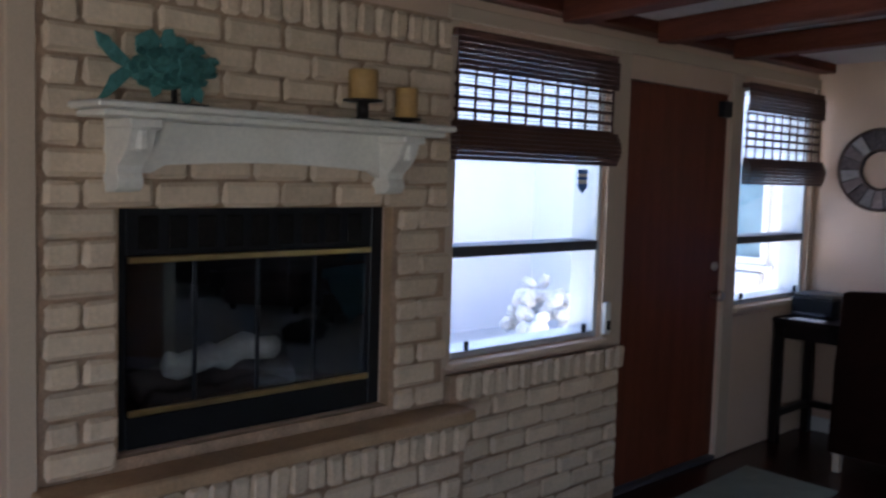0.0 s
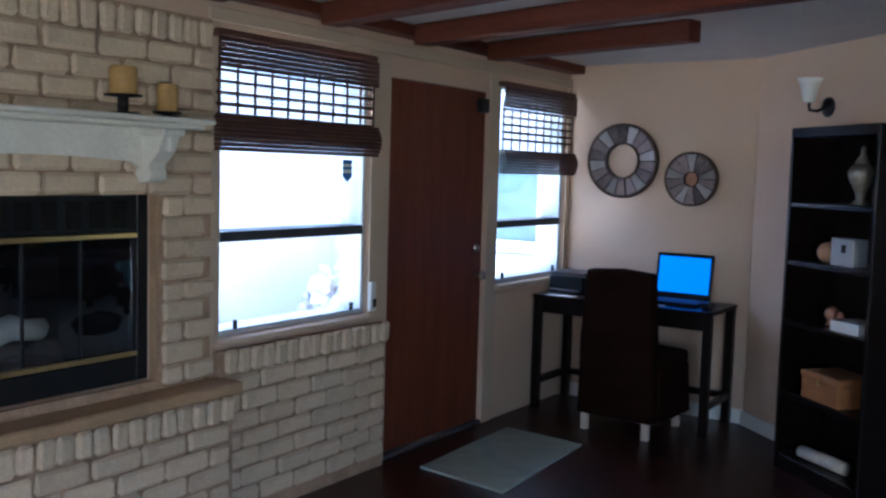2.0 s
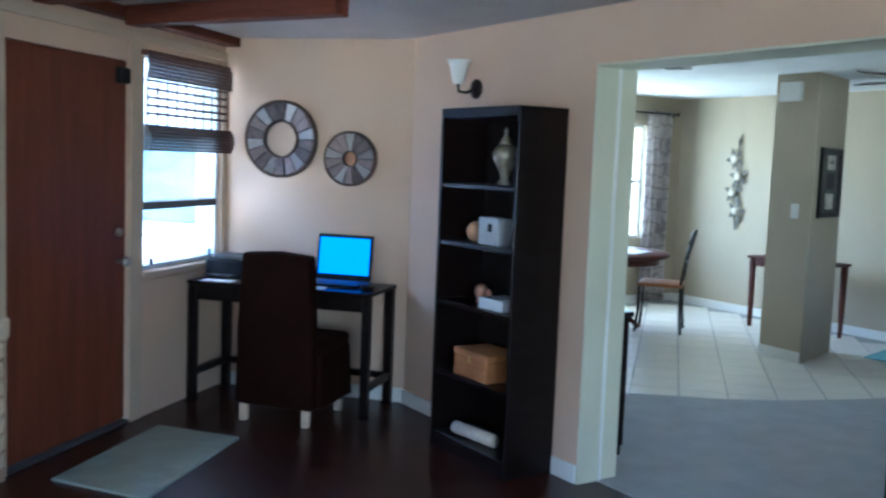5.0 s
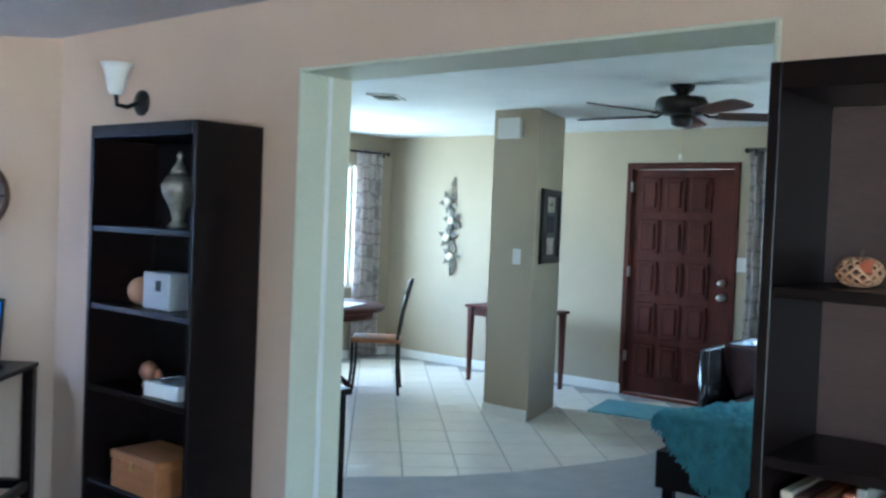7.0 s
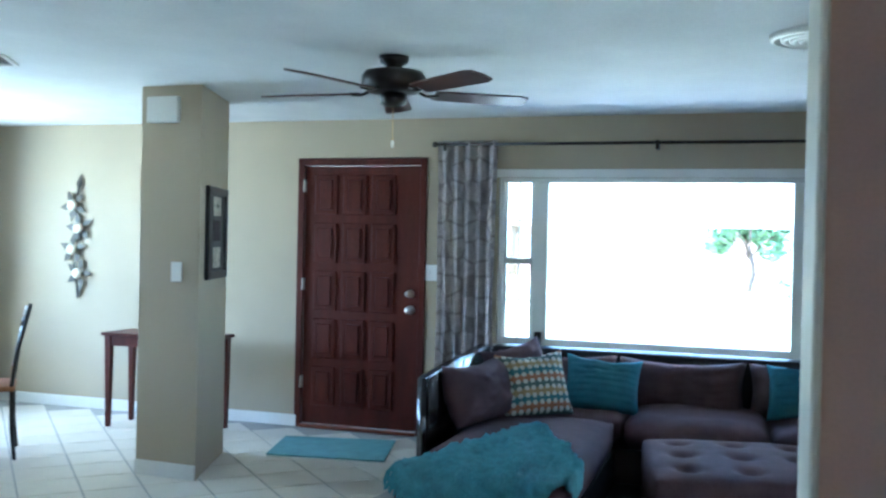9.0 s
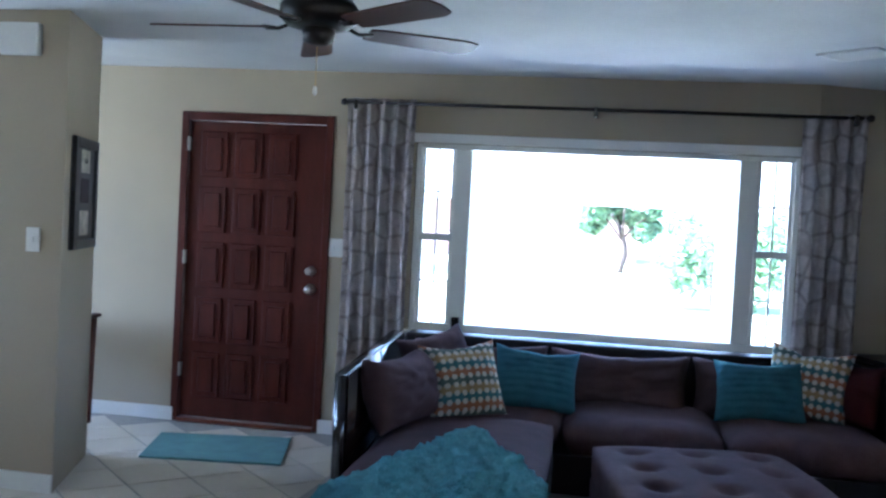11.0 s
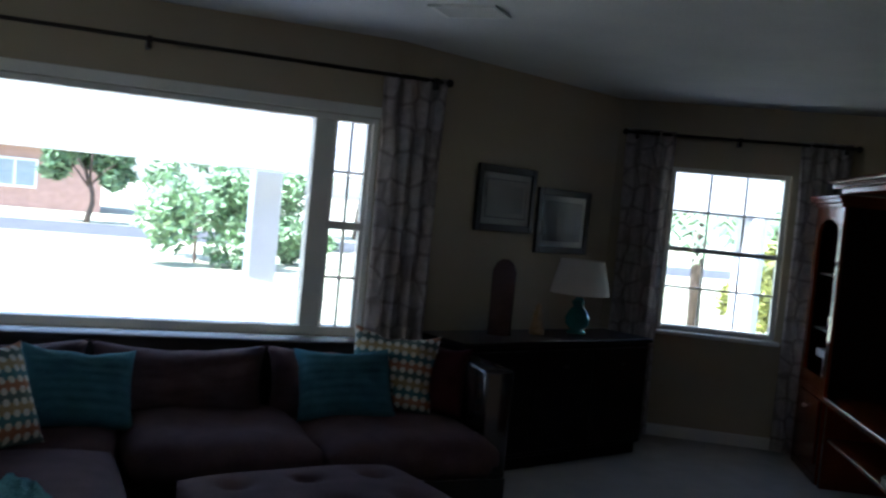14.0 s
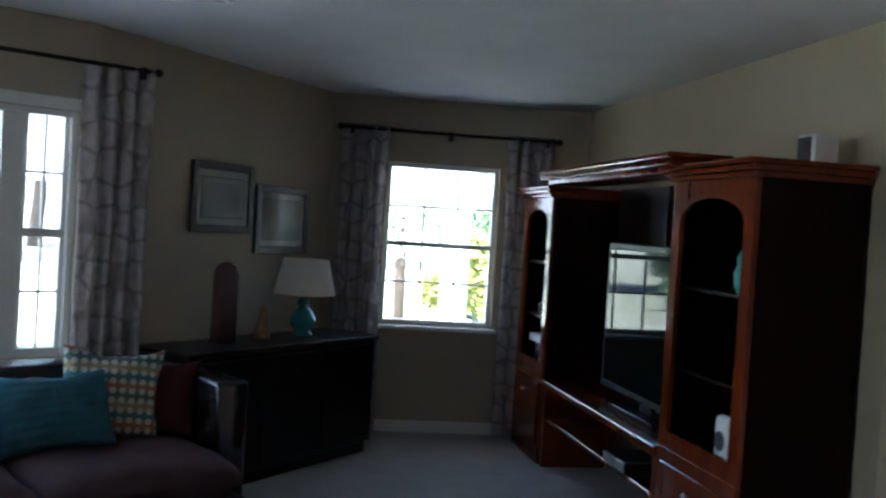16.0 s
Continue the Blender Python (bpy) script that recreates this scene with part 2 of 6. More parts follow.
def cushion(w, d, h, nx=14, ny=12, puff=0.5, dent=0.0, seed=0, tufts=()):
    """A stuffed block round its centre, from z 0 to h, with pulled-in corners."""
    bm = bmesh.new()
    top, bot = {}, {}
    for i in range(nx + 1):
        for j in range(ny + 1):
            u, v = 2 * i / nx - 1, 2 * j / ny - 1
            e = (1 - abs(u) ** 4) * (1 - abs(v) ** 4)
            pull = 1 - 0.06 * (abs(u) * abs(v)) ** 3
            z = h / 2 * (1 - puff + puff * max(e, 0.0) ** 0.45)
            w1 = noise.noise(Vector((u * 1.7 + seed, v * 1.7, seed * 3.1))) * dent
            for tx, ty in tufts:
                z -= 0.32 * h * math.exp(-(((u - tx) * w / 2) ** 2 + ((v - ty) * d / 2) ** 2) / 0.0022)
            x, y = u * w / 2 * pull, v * d / 2 * pull
            top[i, j] = bm.verts.new((x, y, h / 2 + z + w1))
            edge = i in (0, nx) or j in (0, ny)
            bot[i, j] = bm.verts.new((x, y, h / 2 - (h / 2 * (1 - puff) if edge else h / 2)))
    for i in range(nx):
        for j in range(ny):
            bm.faces.new((top[i, j], top[i + 1, j], top[i + 1, j + 1], top[i, j + 1]))
            bm.faces.new((bot[i, j + 1], bot[i + 1, j + 1], bot[i + 1, j], bot[i, j]))
    for i in range(nx):
        bm.faces.new((bot[i, 0], bot[i + 1, 0], top[i + 1, 0], top[i, 0]))
        bm.faces.new((top[i, ny], top[i + 1, ny], bot[i + 1, ny], bot[i, ny]))
    for j in range(ny):
        bm.faces.new((top[0, j], top[0, j + 1], bot[0, j + 1], bot[0, j]))
        bm.faces.new((bot[nx, j], bot[nx, j + 1], top[nx, j + 1], top[nx, j]))
    return bm


def along(a, b, z=0.0):
    """The pose at a whose x runs to b; its y is to the left of that run."""
    return pose(a[0], a[1], z, 0, 0, math.degrees(math.atan2(b[1] - a[1], b[0] - a[0])))


def wall(name, a, b, z1, material, label, holes=(), thick=0.2, s0=0.0, s1=None, z0=0.0):
    """A wall whose room face runs from a to b, its body to the left of that run, with holes (s0, s1, z0, z1) through it."""
    s1 = s1 if s1 is not None else math.dist(a, b)
    ss = sorted({s0, s1, *(h[0] for h in holes), *(h[1] for h in holes)})
    zs = sorted({z0, z1, *(h[2] for h in holes), *(h[3] for h in holes)})
    ss, zs = [s for s in ss if s0 <= s <= s1], [z for z in zs if z0 <= z <= z1]
    gone = lambda i, j: i < 0 or j < 0 or i >= len(ss) - 1 or j >= len(zs) - 1 or any(h[0] - 1e-6 <= ss[i] and ss[i + 1] <= h[1] + 1e-6 and h[2] - 1e-6 <= zs[j] and zs[j + 1] <= h[3] + 1e-6 for h in holes)
    bm = bmesh.new()
    q = lambda *ps: bm.faces.new([bm.verts.new(p) for p in ps])
    for i in range(len(ss) - 1):
        for j in range(len(zs) - 1):
            if gone(i, j):
                continue
            u, v, p, r, t = ss[i], ss[i + 1], zs[j], zs[j + 1], thick
            q((u, 0, p), (v, 0, p), (v, 0, r), (u, 0, r))
            q((v, t, p), (u, t, p), (u, t, r), (v, t, r))
            if gone(i - 1, j):
                q((u, t, p), (u, 0, p), (u, 0, r), (u, t, r))
            if gone(i + 1, j):
                q((v, 0, p), (v, t, p), (v, t, r), (v, 0, r))
            if gone(i, j - 1):
                q((u, t, p), (v, t, p), (v, 0, p), (u, 0, p))
            if gone(i, j + 1):
                q((u, 0, r), (v, 0, r), (v, t, r), (u, t, r))
    bmesh.ops.remove_doubles(bm, verts=bm.verts, dist=1e-5)
    return structure(name, bm, material, label, along(a, b))


# ---- the plan ----
FO, FA = (1.177, 4.698), 42.17            # fireplace wall: origin and bearing
FU = (math.cos(radians(FA)), math.sin(radians(FA)))
fw = lambda s, out=0.0: (FO[0] + s * FU[0] - out * FU[1], FO[1] + s * FU[1] + out * FU[0])
FW = pose(FO[0], FO[1], 0, 0, 0, FA)      # x along the wall, y out of the house
P1, P2 = fw(1.66), (3.28, 4.85)
DEN_C, LIV_C = 2.295, 2.38
XO, XOI = 3.27, 3.50                      # opening wall, den side and living side
OP0, OP1, OPH = 1.400, 3.13, 2.03
XF = 8.65                                 # front wall
PA, PK, PC = (8.65, 0.75), (9.52, -1.24), (8.51, -2.79)
TE = (-0.863, 0.505)                      # along the media wall
TN = (0.505, 0.863)
PE = (PC[0] + 3.5 * TE[0], PC[1] + 3.5 * TE[1])
# windows and doors of the fireplace wall (s0, s1, z0, z1)
W1, W2, BD = (-1.565, -0.56, 0.81, 2.10), (0.70, 1.60, 0.855, 2.09), (-0.40, 0.57, 0.0, 2.03)
FB = (-2.96, -1.90, 0.69, 1.43)

L0 = fw(-5.0)
wall("wall_fireplace", fw(-5.0), P1, DEN_C, M_DENWALL, "peach-beige plaster wall with fireplace, door and two windows", [(W1[0] + 5, W1[1] + 5, W1[2], W1[3]), (W2[0] + 5, W2[1] + 5, W2[2], W2[3]), (BD[0] + 5, BD[1] + 5, 0, BD[3]), (FB[0] + 5, FB[1] + 5, FB[2], FB[3])], 0.16)
wall("wall_desk", P1, P2, DEN_C, M_DENWALL, "peach-beige painted wall behind the desk")
wall("wall_opening", (XO, 4.83), (XO, -3.0), 2.6, M_DENWALL, "peach-beige painted wall with a wide cased opening", [(4.83 - OP1, 4.83 - OP0, 0, OPH)], XOI - XO)
wall("wall_den_south", (XO, -3.0), (L0[0] - 0.4, -3.0), DEN_C, M_DENWALL, "peach-beige painted wall with an opening added for fill light", [(2.2, 4.0, 0.05, 2.05)])
wall("wall_den_west", (L0[0], -3.0), (L0[0], L0[1] + 0.1), DEN_C, M_DENWALL, "peach-beige painted wall with a hole added for the fill lamp", [(1.0, 2.6, 0.8, 2.0)])
wall("wall_front", (XF, 7.75), (XF, PA[1]), LIV_C, M_TAN, "tan painted front wall with entry door and picture window", [(7.75 - 4.82, 7.75 - 3.76, 0, 2.09), (7.75 - 3.21, 7.75 - 0.83, 0.73, 1.94)])
wall("wall_pictures", PA, PK, LIV_C, M_TAN, "tan painted wall with two framed pictures")
wall("wall_side_window", PK, PC, LIV_C, M_TAN, "tan painted wall with a sash window", [(0.40, 1.21, 0.77, 1.93)])
wall("wall_media", PC, PE, LIV_C, M_TAN, "tan painted wall behind the media cabinet", thick=0.16)
wall("wall_living_south", (9.0, -4.2), (XOI, -4.2), LIV_C, M_TAN, "tan painted hall wall")
wall("wall_dining", (XOI, 7.75), (XF + 0.2, 7.75), LIV_C, M_TAN, "tan painted dining wall with a window", [(2.6, 4.6, 0.75, 2.05)])
wall("wall_dining_west", (XOI, 4.70), (XOI, 7.75), LIV_C, M_TAN, "tan painted dining wall")
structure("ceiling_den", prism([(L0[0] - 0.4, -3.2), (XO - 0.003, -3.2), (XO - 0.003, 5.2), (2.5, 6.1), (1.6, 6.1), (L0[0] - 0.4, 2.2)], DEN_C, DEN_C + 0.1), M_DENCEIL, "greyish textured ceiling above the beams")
structure("ceiling_living", prism([(XOI + 0.003, -4.4), (10.0, -4.4), (10.0, 7.95), (XOI + 0.003, 7.95)], LIV_C, LIV_C + 0.1), M_CEIL, "off-white textured ceiling")

# fill lamps in two openings added to unseen den walls, and dining window daylight
opening_light("den_south_fill", look((0.2, -3.08, 1.1), (0.2, 0, 1.0)), 1.7, 1.9, 4)
# west fill lamp in an invented window, added to brighten the opening wall
opening_light("den_west_fill", look((L0[0] - 0.08, -1.2, 1.4), (3.2, -0.2, 1.3)), 1.5, 1.15, 2.5, (0.97, 0.97, 0.98))
opening_light("dining_window_daylight", look((7.1, 7.9, 1.4), (7.1, 5.0, 1.0)), 1.9, 1.25, 5)

# ---- den: floor, beams ----
structure("floor_den", prism([(L0[0] - 0.4, -3.2), (XO + 0.12, -3.2), (XO + 0.12, 5.0), (2.6, 6.0), (1.7, 5.5), (L0[0] - 0.4, 1.6)], -0.12, 0.0), M_FLOORWOOD, "dark reddish wood floor")
structure("floor_living", boxes((XO + 0.123, -4.4, -0.12, 10.0, 7.95, -0.006)), M_GROUT, "floor base under tile and carpet")


def beam(name, a, b, w, z0, z1):
    d = math.dist(a, b)
    return solid(name, boxes((0, -w / 2, z0, d, w / 2, z1), bevel=0.006), M_BEAM, "dark reddish-brown stained ceiling beam", "beam", along(a, b), group="ceiling beams")


beam("ceiling_beam", fw(-4.9, -0.06), fw(1.64, -0.06), 0.11, 2.235, DEN_C - 0.003)
BDIR, BNRM = Vector((-0.469, 0.883)), Vector((0.883, 0.469))
for k in range(6):
    end = Vector((2.2, 3.68)) - BNRM * 0.69 * k - BDIR * (0.0 if k == 0 else 5.5)
    # run until the fireplace wall
    away = ((FO[0] - end.x) * -FU[1] + (FO[1] - end.y) * FU[0] - 0.13) / (BDIR.x * -FU[1] + BDIR.y * FU[0])
    stop = end + BDIR * away
    beam("ceiling_beam", tuple(end), tuple(stop), 0.11, 2.19, DEN_C - 0.003)


# ---- windows ----
def sash_window(name, m, w, h, label, rails=(0.5,), cols=1, rows=1, frame_mat=None, rail_mat=None, depth=0.07, fr=0.035, thick_rail=0.035, y0=0.05):
    """A window that fills an opening of w by h, its lower room corner at m."""
    frame_mat, rail_mat = frame_mat or M_WHITE, rail_mat or M_WHITE
    win = tagged(new(name), label, "window", kind="structure")
    win.matrix_world = m
    y1 = y0 + depth
    part("frame", boxes((0, y0, 0, fr, y1, h), (w - fr, y0, 0, w, y1, h), (fr, y0, h - fr, w - fr, y1, h), (fr, y0, 0, w - fr, y1, fr), bevel=0.004), frame_mat, win)
    zs = [fr] + [r * h for r in rails] + [h - fr]
    for r in rails:
        part("meeting_rail", boxes((fr, y0 - 0.008, r * h - thick_rail / 2, w - fr, y1 + 0.004, r * h + thick_rail / 2), bevel=0.004), rail_mat, win)
    for a, b in zip(zs, zs[1:]):
        part("pane", boxes((fr, y0 + 0.03, a, w - fr, y0 + 0.034, b)), M_GLASS, win).visible_shadow = False
        bars = [(fr + (w - 2 * fr) * i / cols - 0.007, y0 + 0.02, a, fr + (w - 2 * fr) * i / cols + 0.007, y0 + 0.046, b) for i in range(1, cols)]
        bars += [(fr, y0 + 0.022, a + (b - a) * j / rows - 0.007, w - fr, y0 + 0.044, a + (b - a) * j / rows + 0.007) for j in range(1, rows)]
        for s in bars:
            part("glazing_bar", boxes(s), rail_mat, win)
    return win


for i, wz in enumerate((W1, W2)):
    win = sash_window("window_%d" % (i + 1), FW @ Matrix.Translation((wz[0], 0, wz[2])), wz[1] - wz[0], wz[3] - wz[2], "aluminium single-hung window with a dark meeting rail", (0.335 if i == 0 else 0.30,), 1, 1, M_ALU, M_DARKALU, depth=0.146, fr=0.028, thick_rail=0.045, y0=0.012)
    w = wz[1] - wz[0]
    part("sash_lock", boxes((0.10, -0.008, 0.028, 0.115, 0.0115, 0.069), bevel=0.003), M_BLACK, win)
    part("sash_lock", boxes((w - 0.12, -0.008, 0.028, w - 0.105, 0.0115, 0.069), bevel=0.003), M_BLACK, win)
    part("window_sill", boxes((-0.02, -0.045, -0.032, w + 0.02, 0.05, -0.003), bevel=0.006), M_DENTRIM, win)
# casings beside the windows and the door
cas = [(W1[0] - 0.06, W1[0] - 0.003), (W1[1] + 0.003, BD[0] - 0.003), (BD[1] + 0.003, W2[0] - 0.003), (W2[1] + 0.003, 1.655)]
for a, b in cas:
    structure("trim_casing", boxes((a, -0.018, 0.0 if a > W1[0] else 0.79, b, -0.002, 2.14), bevel=0.003), M_DENTRIM, "pale painted casing board", FW)
structure("trim_head", boxes((W1[0] - 0.06, -0.020, 2.143, 1.655, -0.002, 2.20), bevel=0.003), M_DENTRIM, "pale painted head board", FW)
structure("trim_apron", boxes((W2[0], -0.016, 0.003, W2[1], -0.002, 0.80), bevel=0.003), M_DENWALL, "painted panel under the window", FW)
structure("trim_post", boxes((-3.28, -0.06, 0.003, -3.20, -0.002, DEN_C - 0.12), bevel=0.004), M_DENTRIM, "pale painted post beside the brickwork", FW)


def bamboo_blind(m, w, h, group):
    """A roman blind of woven bamboo, half pulled up, hung from its upper left corner."""
    b = thing("bamboo_blind", "dark woven bamboo roman blind, half raised, at a window", "blind", m, group)
    part("headrail", boxes((0, -0.05, -0.03, w, -0.005, 0), bevel=0.004), M_BLIND, b)
    for i in range(6):
        z = -0.031 - i * 0.021
        part("slat", boxes((0.0, -0.058, z - 0.0195, w, -0.052, z)), M_BLIND, b)
    for i in range(5):
        z = -0.158 - i * 0.046
        part("slat", boxes((0.01, -0.036, z - 0.014, w - 0.01, -0.030, z)), M_BLIND, b)
    n = max(5, int(w / 0.105))
    for i in range(n + 1):
        x = 0.02 + (w - 0.04) * i / n
        part("cord_tape", boxes((x - 0.007, -0.041, -h + 0.1, x + 0.007, -0.037, -0.12)), M_BLIND, b)
    for i in range(8):
        z = -h + 0.012 + i * 0.0185
        d = 0.022 * math.sin(math.pi * i / 7)
        part("fold", boxes((0.0, -0.062 - d, z - 0.0088, w, -0.030, z + 0.0078)), M_BLIND, b)
    for i in range(15):
        z = -0.166 - i * 0.0145
        part("reed", boxes((0.02, -0.033, z - 0.0014, w - 0.02, -0.031, z + 0.0014)), M_BLIND, b)
    return b


bamboo_blind(FW @ Matrix.Translation((W1[0] - 0.07, -0.022, 2.105)), 1.05, 0.50, "window blinds")
bamboo_blind(FW @ Matrix.Translation((W2[0] - 0.06, -0.022, 2.10)), 0.96, 0.56, "window blinds")

# flush back door
bd = tagged(new("door_1"), "reddish-brown flush wooden back door, closed", "door", kind="structure")
bd.matrix_world = FW @ Matrix.Translation((BD[0], 0, 0))
part("leaf", boxes((0.004, 0.012, 0.03, BD[1] - BD[0] - 0.004, 0.055, 2.026), bevel=0.003), M_DOORWOOD, bd)
part("threshold", boxes((0, -0.02, 0.002, BD[1] - BD[0], 0.07, 0.026), bevel=0.004), M_DARKALU, bd)
part("knob", lathe([(0.012, 0), (0.012, 0.03), (0.026, 0.04), (0.03, 0.055), (0.02, 0.068)], 14), M_STEEL, bd, "worn metal knob", True, Matrix.Translation((0.90, 0.012, 0.93)) @ pose(0, 0, 0, 90, 0, 0))
part("deadbolt", lathe([(0.024, 0), (0.024, 0.012), (0.012, 0.022)], 14), M_STEEL, bd, "", True, Matrix.Translation((0.90, 0.012, 1.09)) @ pose(0, 0, 0, 90, 0, 0))
part("door_closer", boxes((0.86, -0.03, 1.90, 0.95, 0.011, 1.985), bevel=0.006), M_BLACK, bd, "small black door contact box")


# ---- entry door with panels ----
fd = tagged(new("door_2"), "dark cherry panelled wooden front door, closed", "door", kind="structure")
fd.matrix_world = along((XF, 4.82), (XF, 3.76)) @ Matrix.Diagonal((1.06, 1.0, 1.015, 1.0))
part("frame", boxes((0.002, -0.012, 0, 0.05, 0.10, 2.055), (0.95, -0.012, 0, 0.998, 0.10, 2.055), (0.05, -0.012, 2.0, 0.95, 0.10, 2.055), bevel=0.004), M_CHERRY, fd)
leaf = boxes((0.053, 0.02, 0.03, 0.947, 0.06, 1.997), bevel=0.003)
part("leaf", leaf, M_CHERRY, fd)
for r in range(5):
    for c in range(3):
        x0, z0 = 0.13 + c * 0.225, 0.17 + r * 0.365
        bm = bmesh.new()
        box(bm, x0, 0.006, z0, x0 + 0.18, 0.02, z0 + 0.30, bevel=0.005)
        box(bm, x0 + 0.035, -0.004, z0 + 0.035, x0 + 0.145, 0.006, z0 + 0.265, bevel=0.008)
        part("panel", bm, M_CHERRY, fd)
part("threshold", boxes((0.053, -0.03, 0.001, 0.947, 0.09, 0.026), bevel=0.004), M_DOORWOOD, fd)
for z, r in ((0.93, 0.033), (1.05, 0.030)):
    part("knob" if z < 1 else "deadbolt", lathe([(r, 0), (r, 0.008), (0.014, 0.014), (0.014, 0.03), (r * 0.85, 0.045), (r * 0.8, 0.06), (0.008, 0.066)], 16), M_STEEL, fd, "satin nickel lock", True, Matrix.Translation((0.885, 0.02, z)) @ pose(0, 0, 0, 90, 0, 0))
for z in (0.3, 1.05, 1.8):
    part("hinge", boxes((0.046, -0.016, z, 0.058, 0.02, z + 0.09), bevel=0.003), M_STEEL, fd)

# ---- picture window ----
pw = tagged(new("window_3"), "white picture window with a sash at each side", "window", kind="structure")
pw.matrix_world = along((XF, 3.21), (XF, 0.83), 0.73)
PWW, PWH = 2.38, 1.21
part("frame", boxes((0.001, 0.02, 0.001, 0.035, 0.12, PWH - 0.001), (PWW - 0.035, 0.02, 0.001, PWW - 0.001, 0.12, PWH - 0.001), (0.035, 0.02, PWH - 0.035, PWW - 0.035, 0.12, PWH - 0.001), (0.035, 0.02, 0.001, PWW - 0.035, 0.12, 0.05), bevel=0.004), M_WHITE, pw)
for x in (0.255, 2.02):
    part("mullion", boxes((x, 0.012, 0.05, x + 0.11, 0.12, PWH - 0.035), bevel=0.006), M_WHITE, pw)
part("pane", boxes((0.365, 0.06, 0.05, 2.02, 0.064, PWH - 0.035)), M_GLASS, pw).visible_shadow = False
for x0, x1 in ((0.035, 0.255), (2.13, PWW - 0.035)):
    part("pane", boxes((x0, 0.06, 0.05, x1, 0.064, PWH - 0.035)), M_GLASS, pw).visible_shadow = False
    part("meeting_rail", boxes((x0, 0.035, 0.585, x1, 0.10, 0.63), bevel=0.004), M_WHITE, pw)
    part("sash_stile", boxes((x0, 0.045, 0.05, x0 + 0.022, 0.09, PWH - 0.035), (x1 - 0.022, 0.045, 0.05, x1, 0.09, PWH - 0.035)), M_WHITE, pw)
    part("glazing_bar", boxes(((x0 + x1) / 2 - 0.006, 0.052, 0.05, (x0 + x1) / 2 + 0.006, 0.072, PWH - 0.035)), M_WHITE, pw)
    for z in (0.32, 0.90):
        part("glazing_bar", boxes((x0, 0.052, z - 0.006, x1, 0.072, z + 0.006)), M_WHITE, pw)
part("window_sill", boxes((-0.03, -0.05, -0.03, PWW + 0.03, 0.02, -0.001), bevel=0.006), M_WHITE, pw)

part("casing", boxes((-0.02, -0.014, PWH + 0.0005, PWW + 0.055, -0.001, PWH + 0.06), (PWW + 0.0005, -0.014, 0.0, PWW + 0.055, -0.001, PWH), bevel=0.004), M_WHITE, pw, "flat white casing board")
part("latch_box", boxes((0.285, -0.02, -0.0005, 0.335, 0.0115, 0.10), bevel=0.004), M_ESPRESSO, pw, "small dark brown box")

sw = sash_window("window_4", along(PK, PC, 0.77) @ Matrix.Translation((0.40, 0, 0)), 0.81, 1.16, "white double-hung sash window with small panes", (0.50,), 3, 2, M_WHITE, M_WHITE)
part("window_sill", boxes((-0.03, -0.05, -0.03, 0.84, 0.05, -0.001), bevel=0.006), M_WHITE, sw)
dw = sash_window("window_5", along((XOI, 7.75), (8.0, 7.75), 0.75) @ Matrix.Translation((2.6, 0, 0)), 2.0, 1.30, "white dining room window", (0.5,), 2, 2)

# ---- opening casing, column, baseboards ----
structure("trim_opening_jamb", boxes((XO - 0.012, OP1 - 0.012, 0.001, XOI + 0.012, OP1 + 0.001, OPH), (XO - 0.012, OP0 - 0.001, 0.001, XOI + 0.012, OP0 + 0.012, OPH), (XO - 0.012, OP0, OPH - 0.012, XOI + 0.012, OP1, OPH + 0.001), bevel=0.003), M_SAGE, "pale sage painted lining of the wide opening")
structure("trim_opening_stop", boxes((XO + 0.115, OP1 - 0.024, 0.001, XO + 0.135, OP1 - 0.0125, OPH - 0.013), bevel=0.003), M_WHITE, "white stop strip in the opening")
col = structure("column", prism([(6.91, 4.61), (7.62, 4.84), (7.56, 5.17), (6.93, 5.04)], 0, LIV_C - 0.002), M_TAN, "tan painted structural column")


def baseboard(a, b, label="white baseboard"):
    d = math.dist(a, b)
    return structure("baseboard", profile_slab([(0, 0.001), (d, 0.001), (d, 0.09), (0, 0.09)], -0.016, -0.001), M_WHITE, label, along(a, b))


for a, b in (((XF, 7.73), (XF, 4.80)), ((XF, 3.78), (XF, 0.76)), (PA, PK), (PK, PC), (PC, PE), (P1, P2), ((XO, 4.83), (XO, OP1 + 0.01)), ((XO, OP0 - 0.01), (XO, -2.99)), ((XOI, 7.74), (XF, 7.74)), ((7.62, 4.84), (6.91, 4.61)), ((6.91, 4.61), (6.93, 5.04))):
    if (a, b) in (((7.62, 4.84), (6.91, 4.61)), ((6.91, 4.61), (6.93, 5.04))):
        d = math.dist(a, b)
        structure("baseboard", profile_slab([(0, 0.001), (d, 0.001), (d, 0.09), (0, 0.09)], 0.001, 0.016), M_WHITE, "white baseboard round the column", along(b, a) if a[0] > 7 else along(a, b))
    else:
        baseboard(a, b)

# ---- fireplace ----
fp = structure("fireplace_wall", boxes((-3.19, -0.030, 0.60, FB[0] - 0.001, -0.002, 2.14), (FB[1] + 0.001, -0.030, 0.60, -1.63, -0.002, 2.14), (FB[0], -0.030, FB[3] + 0.001, FB[1], -0.002, 2.14), (FB[0], -0.030, 0.60, FB[1], -0.002, FB[2] - 0.001), (-3.19, -0.14, 0.001, -1.60, -0.032, 0.60), (-1.597, -0.055, 0.001, BD[0] - 0.06, -0.020, 0.76)), M_MORTAR, "cream painted brick fireplace breast with brown joints", FW)
structure("hearth_ledge", boxes((-3.22, -0.185, 0.605, -1.58, -0.030, 0.655), bevel=0.008), M_LEDGE, "tan mortar hearth ledge", FW)
